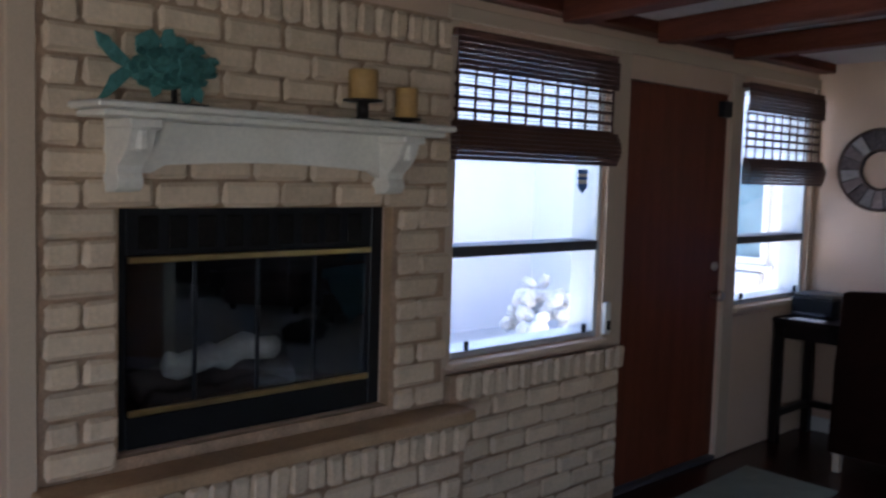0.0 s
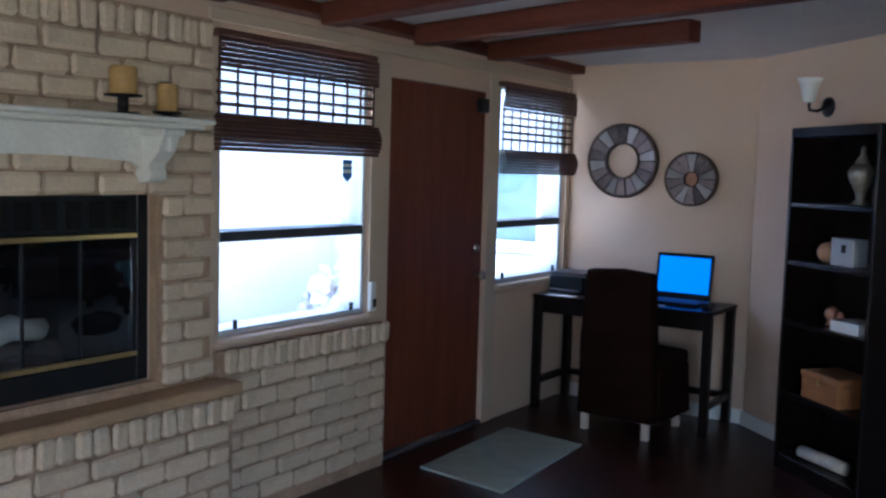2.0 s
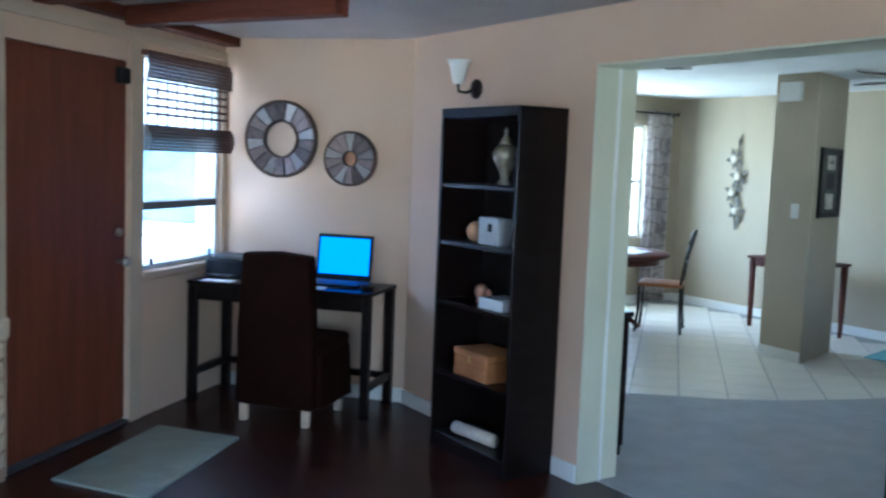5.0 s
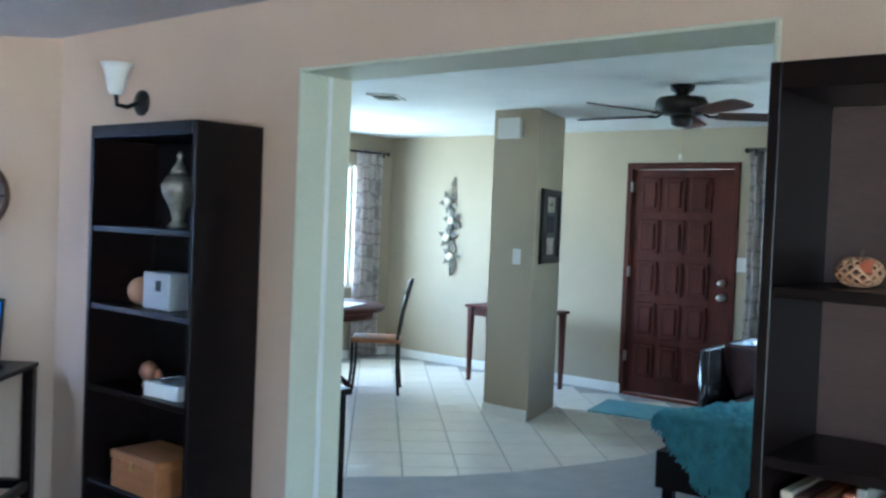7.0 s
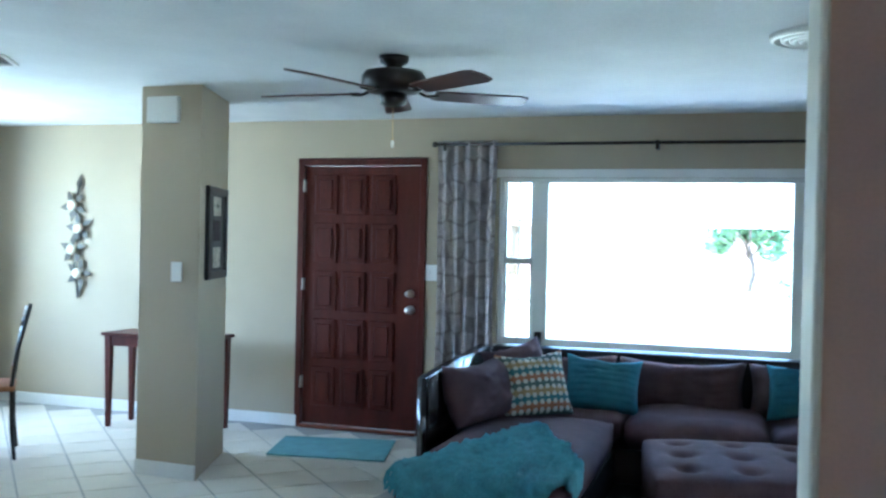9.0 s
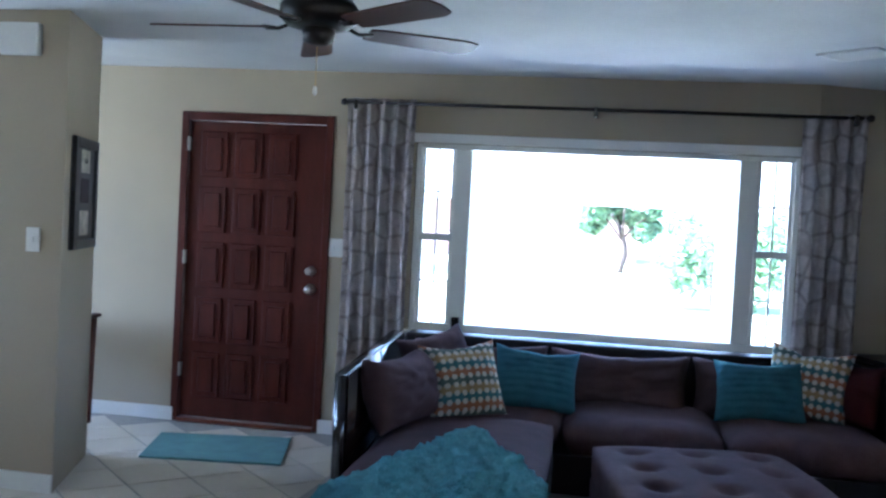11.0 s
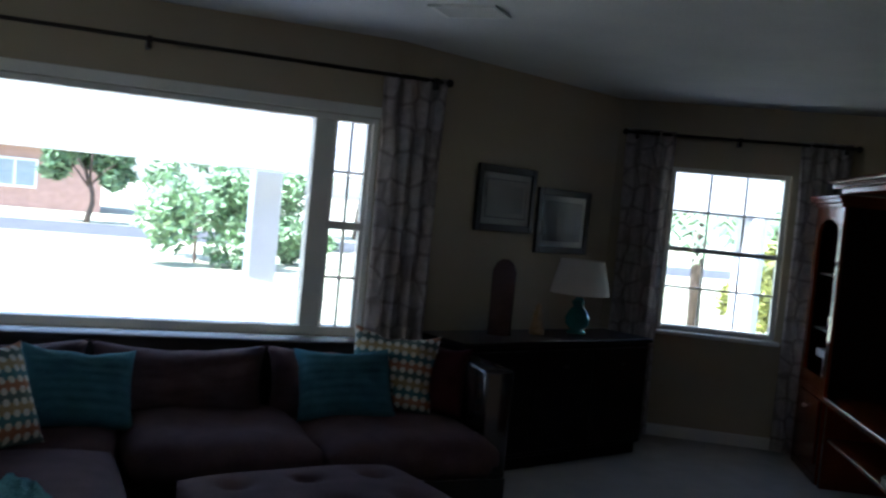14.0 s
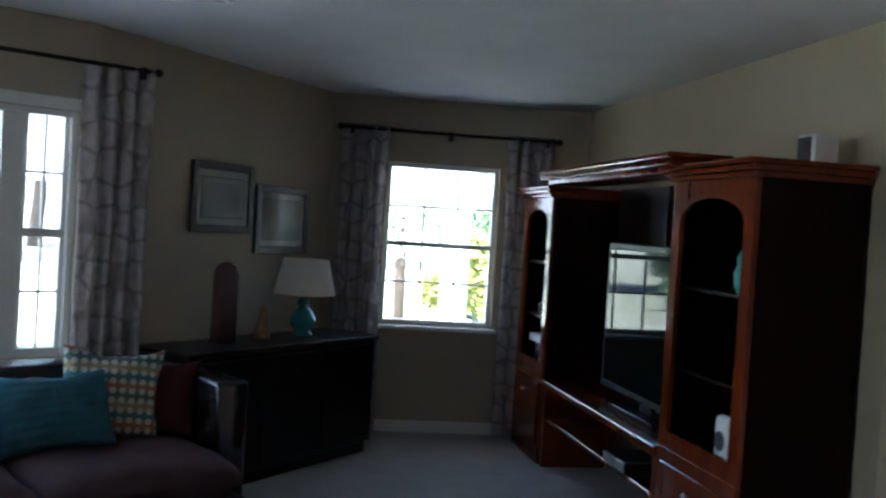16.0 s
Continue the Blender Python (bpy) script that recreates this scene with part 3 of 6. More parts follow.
structure("hearth_floor", boxes((-3.4, -0.62, 0.001, -1.72, -0.142, 0.075), bevel=0.01), M_LEDGE, "low tan floor hearth", FW)

structure("fireplace_reveal", boxes((FB[0] + 0.0005, -0.029, FB[2] + 0.0005, FB[0] + 0.004, 0.014, FB[3] - 0.0005), (FB[1] - 0.004, -0.029, FB[2] + 0.0005, FB[1] - 0.0005, 0.014, FB[3] - 0.0005), (FB[0] + 0.005, -0.029, FB[3] - 0.004, FB[1] - 0.005, 0.014, FB[3] - 0.0005)), M_LEDGE, "brown mortar reveal round the fireplace insert", FW)
fb = thing("fireplace_insert", "black metal fireplace insert with glass doors and brass strips", "fireplace", FW @ Matrix.Translation((FB[0], 0.045, FB[2])))
fwid, fhei = FB[1] - FB[0], FB[3] - FB[2]
for nm, q in (("side_panel", (0.002, -0.02, 0.002, 0.0545, 0.03, fhei - 0.002)), ("side_panel", (fwid - 0.0545, -0.02, 0.002, fwid - 0.002, 0.03, fhei - 0.002)), ("lower_panel", (0.055, -0.02, 0.002, fwid - 0.055, 0.03, 0.10)), ("upper_panel", (0.055, -0.02, fhei - 0.15, fwid - 0.055, 0.005, fhei - 0.002))):
    part(nm, boxes(q, bevel=0.004), M_BLACK, fb)
for i in range(9):
    part("louvre", boxes((0.09 + i * 0.1, -0.027, fhei - 0.13, 0.155 + i * 0.1, -0.02, fhei - 0.03), bevel=0.003), M_SOOT, fb)
part("brass_strip", boxes((0.06, -0.030, fhei - 0.172, fwid - 0.06, -0.012, fhei - 0.152), bevel=0.003), M_BRASS, fb)
part("brass_strip", boxes((0.06, -0.030, 0.102, fwid - 0.06, -0.012, 0.122), bevel=0.003), M_BRASS, fb)
for i in range(4):
    a = 0.06 + (fwid - 0.12) * i / 4
    part("glass_door", boxes((a + 0.004, -0.004, 0.124, a + (fwid - 0.12) / 4 - 0.004, 0.002, fhei - 0.174)), M_FIREGLASS, fb).visible_shadow = False
    if i:
        part("door_edge", boxes((a - 0.004, -0.008, 0.124, a + 0.004, 0.006, fhei - 0.174)), M_BLACK, fb)
part("firebox", boxes((0.03, 0.50, 0.0, fwid - 0.03, 0.53, fhei), (0.03, 0.04, 0.0, 0.05, 0.5, fhei), (fwid - 0.05, 0.04, 0.0, fwid - 0.03, 0.5, fhei), (0.05, 0.04, 0.0, fwid - 0.05, 0.5, 0.03), (0.05, 0.04, fhei - 0.03, fwid - 0.05, 0.5, fhei)), M_SOOT, fb)
M_LOG = mat("pale_birch_log", (0.72, 0.66, 0.56), 0.85, 0.25, 12, 60, 0.5)
M_CHAR = mat("charred_log", (0.10, 0.075, 0.06), 0.9, 0.3, 12, 60, 0.6)


def log_bm(length, r, seed):
    bm = tube([(length * (i / 8 - 0.5), 0.02 * math.sin(i * 1.3 + seed), 0.014 * math.cos(i * 1.9 + seed)) for i in range(9)], r, 10)
    for v in bm.verts:
        v.co += v.normal * 0 + Vector((noise.noise(v.co * 9 + Vector((seed, 0, 0))) * 0.03, noise.noise(v.co * 14 + Vector((0, seed, 0))) * 0.012, noise.noise(v.co * 14 + Vector((0, 0, seed))) * 0.012))
    return bm


solid("fire_log", log_bm(0.42, 0.045, 1), M_LOG, "pale birch gas log inside the fireplace", "log", FW @ pose(FB[0] + 0.50, 0.22, FB[2] + 0.215, 0, -4, 6), True, "fire logs")
solid("fire_log", log_bm(0.60, 0.055, 4), M_CHAR, "charred log inside the fireplace", "log", FW @ pose(FB[0] + 0.52, 0.27, FB[2] + 0.12, 0, 3, -3), True, "fire logs")
solid("fire_log", log_bm(0.52, 0.05, 7), M_CHAR, "charred log inside the fireplace", "log", FW @ pose(FB[0] + 0.45, 0.15, FB[2] + 0.085, 0, 0, 5), True, "fire logs")

# mantel shelf
mt = thing("mantel_shelf", "white painted wooden mantel shelf with scrolled corbels", "shelf", FW @ Matrix.Translation((-3.115, -0.045, 1.474)) @ Matrix.Diagonal((1, 1, 0.82, 1)))
MW = 1.32
part("shelf_board", boxes((0, -0.20, 0.275, MW, 0, 0.30), (0.025, -0.17, 0.25, MW - 0.025, 0, 0.2745), bevel=0.006), M_MANTEL, mt)
apr = [(0.14, 0.25), (0.14, 0.05)] + [(0.14 + (MW - 0.28) * i / 24, 0.085 + 0.03 * math.sin(math.pi * i / 24) + (0.0 if 2 < i < 22 else -0.025)) for i in range(25)] + [(MW - 0.14, 0.05), (MW - 0.14, 0.25)]
part("apron", profile_slab(apr, -0.045, -0.02), M_MANTEL, mt)
# side outline of a corbel: a stepped cap, an ogee hollow and a small scroll at the foot
CORBEL = [(0.0, 0.25), (0.175, 0.25), (0.175, 0.235), (0.160, 0.228), (0.163, 0.212), (0.158, 0.196)]
CORBEL += [(0.085 + 0.070 * math.cos(radians(a)) ** 2, 0.195 - 0.105 * math.sin(radians(a))) for a in range(10, 91, 10)]
CORBEL += [(0.062 + 0.030 * math.cos(radians(a)), 0.040 + 0.036 * math.sin(radians(a))) for a in range(50, -130, -20)] + [(0.03, 0.0), (0.0, 0.0)]
for x in (0.105, MW - 0.225):
    bm = bmesh.new()
    a = [bm.verts.new((x, -p, z)) for p, z in CORBEL]
    b = [bm.verts.new((x + 0.075, -p, z)) for p, z in CORBEL]
    bm.faces.new(a)
    bm.faces.new(b[::-1])
    for i in range(len(CORBEL)):
        j = (i + 1) % len(CORBEL)
        bm.faces.new((a[j], a[i], b[i], b[j]))
    part("corbel", bm, M_MANTEL, mt)
    part("corbel_cap", boxes((x - 0.012, -0.185, 0.215, x + 0.087, -0.03, 0.2495), bevel=0.006), M_MANTEL, mt)
    part("corbel_rib", boxes((x + 0.022, -0.168, 0.14, x + 0.053, -0.10, 0.214), bevel=0.008), M_MANTEL, mt)


# ---- outdoors ----
def leaf_cloud(blobs, n, size, seed):
    """Many small bent leaves scattered through uneven clumps (x, y, z, rx, ry, rz)."""
    rnd = random.Random(seed)
    vs, fs = [], []
    total = sum(b[3] * b[4] + b[5] * b[3] for b in blobs)
    for b in blobs:
        for _ in range(int(n * (b[3] * b[4] + b[5] * b[3]) / total)):
            d = Vector((rnd.gauss(0, 1), rnd.gauss(0, 1), rnd.gauss(0, 1))).normalized() * (rnd.random() ** 0.35)
            c = Vector((b[0] + d.x * b[3], b[1] + d.y * b[4], b[2] + d.z * b[5]))
            a = Vector((rnd.uniform(-1, 1), rnd.uniform(-1, 1), rnd.uniform(-0.7, 0.7))).normalized() * size * rnd.uniform(0.6, 1.3)
            o = a.cross(Vector((rnd.uniform(-1, 1), rnd.uniform(-1, 1), rnd.uniform(0.2, 1)))).normalized() * size * 0.35
            k = len(vs)
            vs += [tuple(c - a), tuple(c + o), tuple(c + a), tuple(c - o)]
            fs.append((k, k + 1, k + 2, k + 3))
    me = bpy.data.meshes.new("leaves")
    me.from_pydata(vs, [], fs)
    return me


def leafy(name, me, material, parent=None, label="", category=""):
    me.materials.append(material)
    ob = new(name, me)
    if parent:
        ob.parent = parent
        ob["kind"] = "stuff"
        return ob
    return tagged(ob, label, category)


def tree(x, y, h, r, seed, label):
    t = thing("tree", label, "tree", pose(x, y, -0.2))
    rnd = random.Random(seed)
    bm = tube([(0.12 * math.sin(k), 0.1 * math.cos(k * 1.3) - 0.1, h * 0.11 * k) for k in range(6)], 0.035 * h, 9)
    for v in bm.verts:
        s = 1 - 0.45 * v.co.z / (0.55 * h)
        v.co.x *= s
        v.co.y *= s
    for k in range(6):
        a = k * 1.05 + rnd.random()
        tube([(0, 0, h * 0.40), (0.28 * r * math.cos(a), 0.28 * r * math.sin(a), h * 0.58), (0.7 * r * math.cos(a), 0.7 * r * math.sin(a), h * (0.68 + 0.2 * rnd.random()))], 0.012 * h, 6, bm)
    part("trunk", bm, M_BARK, t, "", True)
    blobs = [(rnd.uniform(-0.75, 0.75) * r, rnd.uniform(-0.75, 0.75) * r, h * rnd.uniform(0.5, 0.95), r * rnd.uniform(0.25, 0.45), r * rnd.uniform(0.25, 0.45), r * rnd.uniform(0.16, 0.3)) for _ in range(16)]
    leafy("crown", leaf_cloud(blobs, 4200, 0.16 + 0.012 * h, seed), M_LEAF, t)
    return t


def bush(x, y, w, d, h, seed, material, label):
    b = thing("bush", label, "bush", pose(x, y, -0.18))
    rnd = random.Random(seed)
    part("stems", tube([(0, 0, 0), (0.05, 0.02, h * 0.5)], 0.04, 6), M_BARK, b)
    blobs = [(rnd.uniform(-0.7, 0.7) * w, rnd.uniform(-0.7, 0.7) * d, h * rnd.uniform(0.15, 0.85), w * 0.3, d * 0.35, h * 0.2) for _ in range(14)]
    leafy("foliage", leaf_cloud(blobs, 3200, 0.06 + 0.035 * h, seed), material, b)
    return b


structure("ground", prism([(-250, -250), (400, -250), (400, 250), (-250, 250)], -0.30, -0.18), M_GRASS, "sunlit lawn that reaches the horizon")
M_CONCRETE = mat("pale_concrete", (0.55, 0.53, 0.50), 0.9, 0.1, 3, 80, 0.3)
structure("patio", prism([fw(-6, 0.2), fw(3.6, 0.2), fw(3.6, 4.0), fw(-6, 4.0)], -0.17, -0.04), M_CONCRETE, "pale concrete patio slab")
structure("pavement", prism([(XF + 0.22, -3.2), (11.4, -3.9), (11.4, 7.9), (XF + 0.22, 7.9)], -0.17, -0.06), M_CONCRETE, "pale concrete porch slab")
structure("road", prism([(31, -200), (37, -200), (37, 200), (31, 200)], -0.178, -0.170), mat("asphalt", (0.07, 0.07, 0.07), 0.9, 0.15, 2, 60, 0.4), "asphalt street beyond the lawn")
# added overhangs, out of view, that block direct sun at the garden windows
for quad in ([fw(-5.2, 0.165), fw(1.8, 0.165), fw(1.8, 0.95), fw(-5.2, 0.95)], [(3.4, 7.92), (8.9, 7.92), (8.9, 8.8), (3.4, 8.8)]):
    structure("roof_eave", prism(quad, 2.30, 2.42), M_WHITEPOST, "white overhang added out of view to keep the sun off the windows")
# stucco wing of the house behind the den
wing = structure("wall_wing", prism([fw(-7, 4.0), fw(3.75, 4.0), fw(3.75, 0.25), fw(3.95, 0.25), fw(3.95, 4.2), fw(-7, 4.2)], -0.17, 3.0), M_STUCCO, "white stucco wing wall of the house")
ww = tagged(new("window_6"), "white framed window in the stucco wing", "window", kind="structure")
ww.matrix_world = FW @ Matrix.Translation((3.745, 1.29, 0.83)) @ pose(0, 0, 0, 0, 0, 90)
part("frame", boxes((0, 0.0, 0, 0.06, 0.05, 0.95), (0.84, 0.0, 0, 0.9, 0.05, 0.95), (0.06, 0.0, 0.89, 0.84, 0.05, 0.95), (0.06, 0.0, 0, 0.84, 0.05, 0.06), bevel=0.004), M_WHITE, ww)
part("pane", boxes((0.06, 0.004, 0.06, 0.84, 0.012, 0.89)), mat("dark_glass_outside", (0.20, 0.30, 0.33), 0.08, 0.2, 2, 6, 0.0), ww)
part("window_sill", boxes((-0.05, 0.0, -0.06, 0.95, 0.07, -0.005), bevel=0.006), M_STUCCO, ww)
part("flower_ledge", boxes((0.04, 0.0, -0.20, 0.98, 0.10, -0.075), bevel=0.02, seg=2), M_STUCCO, ww)
rnd = random.Random(5)
M_ROCK = mat("white_rock", (0.70, 0.69, 0.66), 0.9, 0.12, 10, 60, 0.6, objvar=0.3)
pile = thing("rock_pile", "heap of white rocks on the patio", "rocks", FW @ Matrix.Translation((2.72, 3.0, -0.04)))
for i in range(46):
    lvl = i // 11
    bm = bmesh.new()
    bmesh.ops.create_icosphere(bm, subdivisions=1, radius=0.085 * rnd.uniform(0.8, 1.25))
    for v in bm.verts:
        v.co = Vector((v.co.x * 1.25, v.co.y, v.co.z * 0.8)) * rnd.uniform(0.85, 1.15)
    part("rock", bm, M_ROCK, pile, "", False, pose(rnd.uniform(-0.34, 0.34) * (1 - 0.10 * lvl), rnd.uniform(-0.28, 0.28) * (1 - 0.1 * lvl), 0.06 + 0.13 * lvl, rnd.uniform(0, 90), rnd.uniform(0, 90), rnd.uniform(0, 180)))
# front porch post and beam, street side
post = solid("porch_post", boxes((-0.11, -0.11, -0.06, 0.11, 0.11, 1.638), (-0.14, -0.14, -0.06, 0.14, 0.14, 0.12), bevel=0.01), M_WHITEPOST, "white square porch post", "post", pose(11.2, 0.9, 0), group="porch posts")
copy_thing(post, pose(10.8, -3.6, 0, 0, 0, 32))
solid("porch_beam", boxes((0, -0.11, 1.64, 10.75, 0.11, 2.40), bevel=0.01), M_WHITEPOST, "deep white porch fascia beam on the posts", "beam", along((11.2, 7.0), (10.8, -3.75)))
tree(37.5, 1.3, 3.0, 1.5, 3, "small green tree before the brick house")
tree(40, -9, 8.5, 4.5, 8, "broad green tree along the street")
tree(27, -7.5, 6.5, 3.4, 12, "green tree in the side garden")
tree(46, 12, 8.0, 4.5, 15, "broad green tree along the street")
tree(22, -16, 7.0, 3.6, 18, "green tree in the side garden")
bush(24.0, -0.4, 2.2, 1.5, 2.2, 21, M_LEAF, "large pale green shrub on the lawn")
bush(24.8, -2.9, 0.8, 0.7, 1.1, 22, M_LEAF, "green shrub on the lawn")
bush(34.0, -3.4, 4.0, 2.0, 3.4, 23, M_LEAF, "tall dark hedge beyond the lawn")
bush(15.5, -8.7, 1.2, 1.0, 1.6, 24, M_LEAFY, "yellow-green shrub in the side garden")
bush(13.6, -6.9, 0.7, 0.7, 1.5, 25, M_LEAFY, "yellow-green shrub in the side garden")
bush(16.5, -10.2, 1.6, 1.2, 2.2, 26, M_LEAF, "green shrub in the side garden")


def palm(x, y, h, seed):
    p = thing("palm_tree", "small palm with drooping green fronds", "palm", pose(x, y, -0.2))
    rnd = random.Random(seed)
    part("trunk", tube([(0, 0, 0), (0.05, 0, h * 0.5), (0, 0.04, h)], 0.09, 9), M_BARK, p, "", True)
    for k in range(16):
        a = k * 2.4 + rnd.random() * 0.3
        up = rnd.uniform(-0.1, 0.55)
        bm = bmesh.new()
        pts = [Vector((0.95 * s * math.cos(a), 0.95 * s * math.sin(a), h + up * s * 1.2 - 0.95 * s * s)) for s in [i / 9 for i in range(10)]]
        side = Vector((-math.sin(a), math.cos(a), 0))
        for i, (u, v) in enumerate(zip(pts, pts[1:])):
            for sgn in (-1, 1):
                w = 0.30 * math.sin(math.pi * (i + 1.2) / 11)
                tip = v + side * sgn * w + Vector((0, 0, -0.45 * w))
                bm.faces.new([bm.verts.new(q) for q in (u, u.lerp(v, 0.55), tip)])
        part("frond", bm, M_LEAF, p)
    return p


palm(15.0, -6.3, 2.2, 4)
hs = thing("neighbour_house", "red brick ranch house across the street with a low roof", "house", pose(50, 7.5, -0.18, 0, 0, 90))
part("wall", boxes((-7, -4, 0, 7, 4, 2.6)), mat("red_brick_far", (0.44, 0.27, 0.22), 0.9, 0.15, 4, 20, 0.2), hs)
rf = bmesh.new()
ridge = [(-7.6, 0, 4.0), (7.6, 0, 4.0)]
for sgn in (-1, 1):
    rf.faces.new([rf.verts.new(q) for q in ((-7.6, sgn * 4.7, 2.55), (7.6, sgn * 4.7, 2.55), (7.6, 0, 4.0), (-7.6, 0, 4.0))])
part("roof", rf, mat("grey_shingle", (0.22, 0.21, 0.20), 0.95, 0.15, 3, 30, 0.3), hs)
for x in (-4.5, -1.2, 3.2):
    w = part("window", boxes((x, 3.95, 0.8, x + 1.7, 4.08, 2.0)), M_WHITE, hs)
    part("pane", boxes((x + 0.1, 4.081, 0.9, x + 0.8, 4.10, 1.9), (x + 0.9, 4.081, 0.9, x + 1.6, 4.10, 1.9)), mat("far_window_glass", (0.30, 0.34, 0.36), 0.2, 0.1), w)

# ---- den things ----
M_FISH = mat("verdigris_metal", (0.085, 0.235, 0.215), 0.55, 0.35, 14, 70, 0.5, metal=0.3)
fish = thing("fish_sculpture", "verdigris teal metal fish sculpture on the mantel", "sculpture", FW @ Matrix.Translation((-2.87, -0.13, 1.722)))


def blade_shape(poly, t=0.012):
    bm = profile_slab(poly, -t / 2, t / 2)
    bmesh.ops.bevel(bm, geom=bm.edges[:], offset=t * 0.25, segments=1, profile=0.5, affect="EDGES")
    return bm


bm = bmesh.new()
bmesh.ops.create_uvsphere(bm, u_segments=20, v_segments=12, radius=1)
for v in bm.verts:
    v.co = Vector((v.co.x * 0.135, v.co.y * 0.036, v.co.z * 0.058 * (1 - 0.2 * v.co.x))) * (1 + 0.10 * noise.noise(v.co * 2.3))
FB_M = Matrix.Translation((0.03, 0, 0.105)) @ pose(0, 0, 0, 0, -6, 0)
part("body", bm, M_FISH, fish, "", True, FB_M)
rnd = random.Random(14)
petal = [(0.0, 0.0), (0.022, 0.012), (0.046, 0.010), (0.056, 0.0), (0.046, -0.012), (0.022, -0.012)]
for i in range(8):
    for j in range(4):
        x, z = 0.10 - 0.031 * i, 0.042 - 0.027 * j
        if (x / 0.135) ** 2 + (z / 0.06) ** 2 < 1.05:
            y = -0.036 * math.sqrt(max(0.05, 1 - (x / 0.135) ** 2 - (z / 0.06) ** 2)) - 0.004
            part("scale", blade_shape(petal, 0.004), M_FISH, fish, "", False, FB_M @ Matrix.Translation((x, y, z)) @ pose(0, 0, 0, rnd.uniform(-25, 25), 180 + rnd.uniform(-28, 28), rnd.uniform(14, 30)))
part("tail_fin", blade_shape([(-0.085, 0.105), (-0.13, 0.135), (-0.165, 0.175), (-0.205, 0.185), (-0.195, 0.15), (-0.155, 0.11), (-0.11, 0.09)], 0.010), M_FISH, fish)
part("tail_fin", blade_shape([(-0.085, 0.10), (-0.12, 0.10), (-0.16, 0.07), (-0.175, 0.03), (-0.20, 0.0), (-0.165, 0.012), (-0.125, 0.05), (-0.09, 0.085)], 0.010), M_FISH, fish)
for k, (x, hgt, turn) in enumerate(((-0.055, 0.055, -30), (-0.025, 0.068, -16), (0.010, 0.072, -4), (0.042, 0.058, 14), (0.068, 0.040, 28))):
    part("dorsal_fin", blade_shape([(-0.012, 0.0), (-0.026, hgt * 0.55), (-0.014, hgt), (0.012, hgt * 1.04), (0.026, hgt * 0.6), (0.012, 0.0)], 0.008), M_FISH, fish, "", False, Matrix.Translation((x, -0.006 + 0.008 * (k % 2), 0.140)) @ pose(0, 0, 0, 6 * (-1) ** k, turn, 0))
for k, (x, hgt, turn) in enumerate(((-0.02, 0.06, 205), (0.055, 0.075, 172), (0.085, 0.068, 160))):
    part("belly_fin", blade_shape([(-0.012, 0.0), (-0.022, hgt * 0.6), (-0.004, hgt), (0.016, hgt * 0.7), (0.012, 0.0)], 0.008), M_FISH, fish, "", False, Matrix.Translation((x, -0.012, 0.074)) @ pose(0, 0, 0, 0, turn, 0))
part("side_fin", blade_shape([(0.0, 0.01), (-0.04, 0.035), (-0.085, 0.03), (-0.07, 0.0), (-0.085, -0.025), (-0.04, -0.02)], 0.006), M_FISH, fish, "", False, Matrix.Translation((0.085, -0.048, 0.10)) @ pose(0, 0, 0, 0, 0, 14))
part("jaw", blade_shape([(0.135, 0.15), (0.168, 0.148), (0.178, 0.132), (0.150, 0.122), (0.130, 0.125)], 0.03), M_FISH, fish)
part("jaw", blade_shape([(0.130, 0.112), (0.155, 0.112), (0.172, 0.098), (0.150, 0.085), (0.125, 0.09)], 0.03), M_FISH, fish)
part("stand", boxes((-0.02, -0.04, 0, 0.12, 0.04, 0.008), (0.025, -0.006, 0.008, 0.037, 0.006, 0.05)), M_BRONZE, fish)
M_WAX = mat("amber_wax", (0.50, 0.30, 0.10), 0.5, 0.12, 10, 60, 0.1)
for s, hgt, r, ch in ((-2.13, 0.062, 0.05, 0.10), (-1.93, 0.012, 0.04, 0.105)):
    st = thing("candle_holder", "dark metal holder with an amber pillar candle", "candle holder", FW @ Matrix.Translation((s, -0.12, 1.722)), "mantel candles")
    part("holder", lathe([(r * 1.2, 0), (r * 1.2, 0.006), (0.02, 0.01), (0.02, hgt), (r * 1.35, hgt + 0.004), (r * 1.35, hgt + 0.01)], 18), M_BRONZE, st, "", True)
    cd = solid("candle", lathe([(r, 0), (r, ch - 0.004), (r * 0.9, ch), (r * 0.8, ch - 0.006), (0.002, ch - 0.008)], 18), M_WAX, "amber pillar candle on a metal holder", "candle", FW @ Matrix.Translation((s, -0.12, 1.7325 + hgt)), True, "candles")

# window sticker, sensor
solid("window_sticker", profile_slab([(0, 0.03), (0.035, 0), (0.07, 0.03), (0.07, 0.11), (0, 0.11)], 0, 0.001), mat("blue_sticker", (0.05, 0.16, 0.45), 0.5, 0.1), "blue and white alarm sticker on the glass", "sticker", FW @ Matrix.Translation((W1[1] - 0.155, 0.036, 1.48)))
solid("sticker_band", boxes((0, 0, 0, 0.066, 0.001, 0.018), (0, 0, 0.032, 0.066, 0.001, 0.045)), M_WHITE, "white bands of the alarm sticker", "sticker", FW @ Matrix.Translation((W1[1] - 0.153, 0.0345, 1.525)))
sn = thing("window_sensor", "white and black window sensor on the casing", "sensor", FW @ Matrix.Translation((W1[1] - 0.015, -0.05, 0.825)))
part("body", boxes((0, 0, 0, 0.045, 0.025, 0.15), bevel=0.006), M_WHITE, sn)
part("lens", boxes((0.01, -0.006, 0.02, 0.035, 0.0, 0.065), bevel=0.002), M_BLACK, sn)

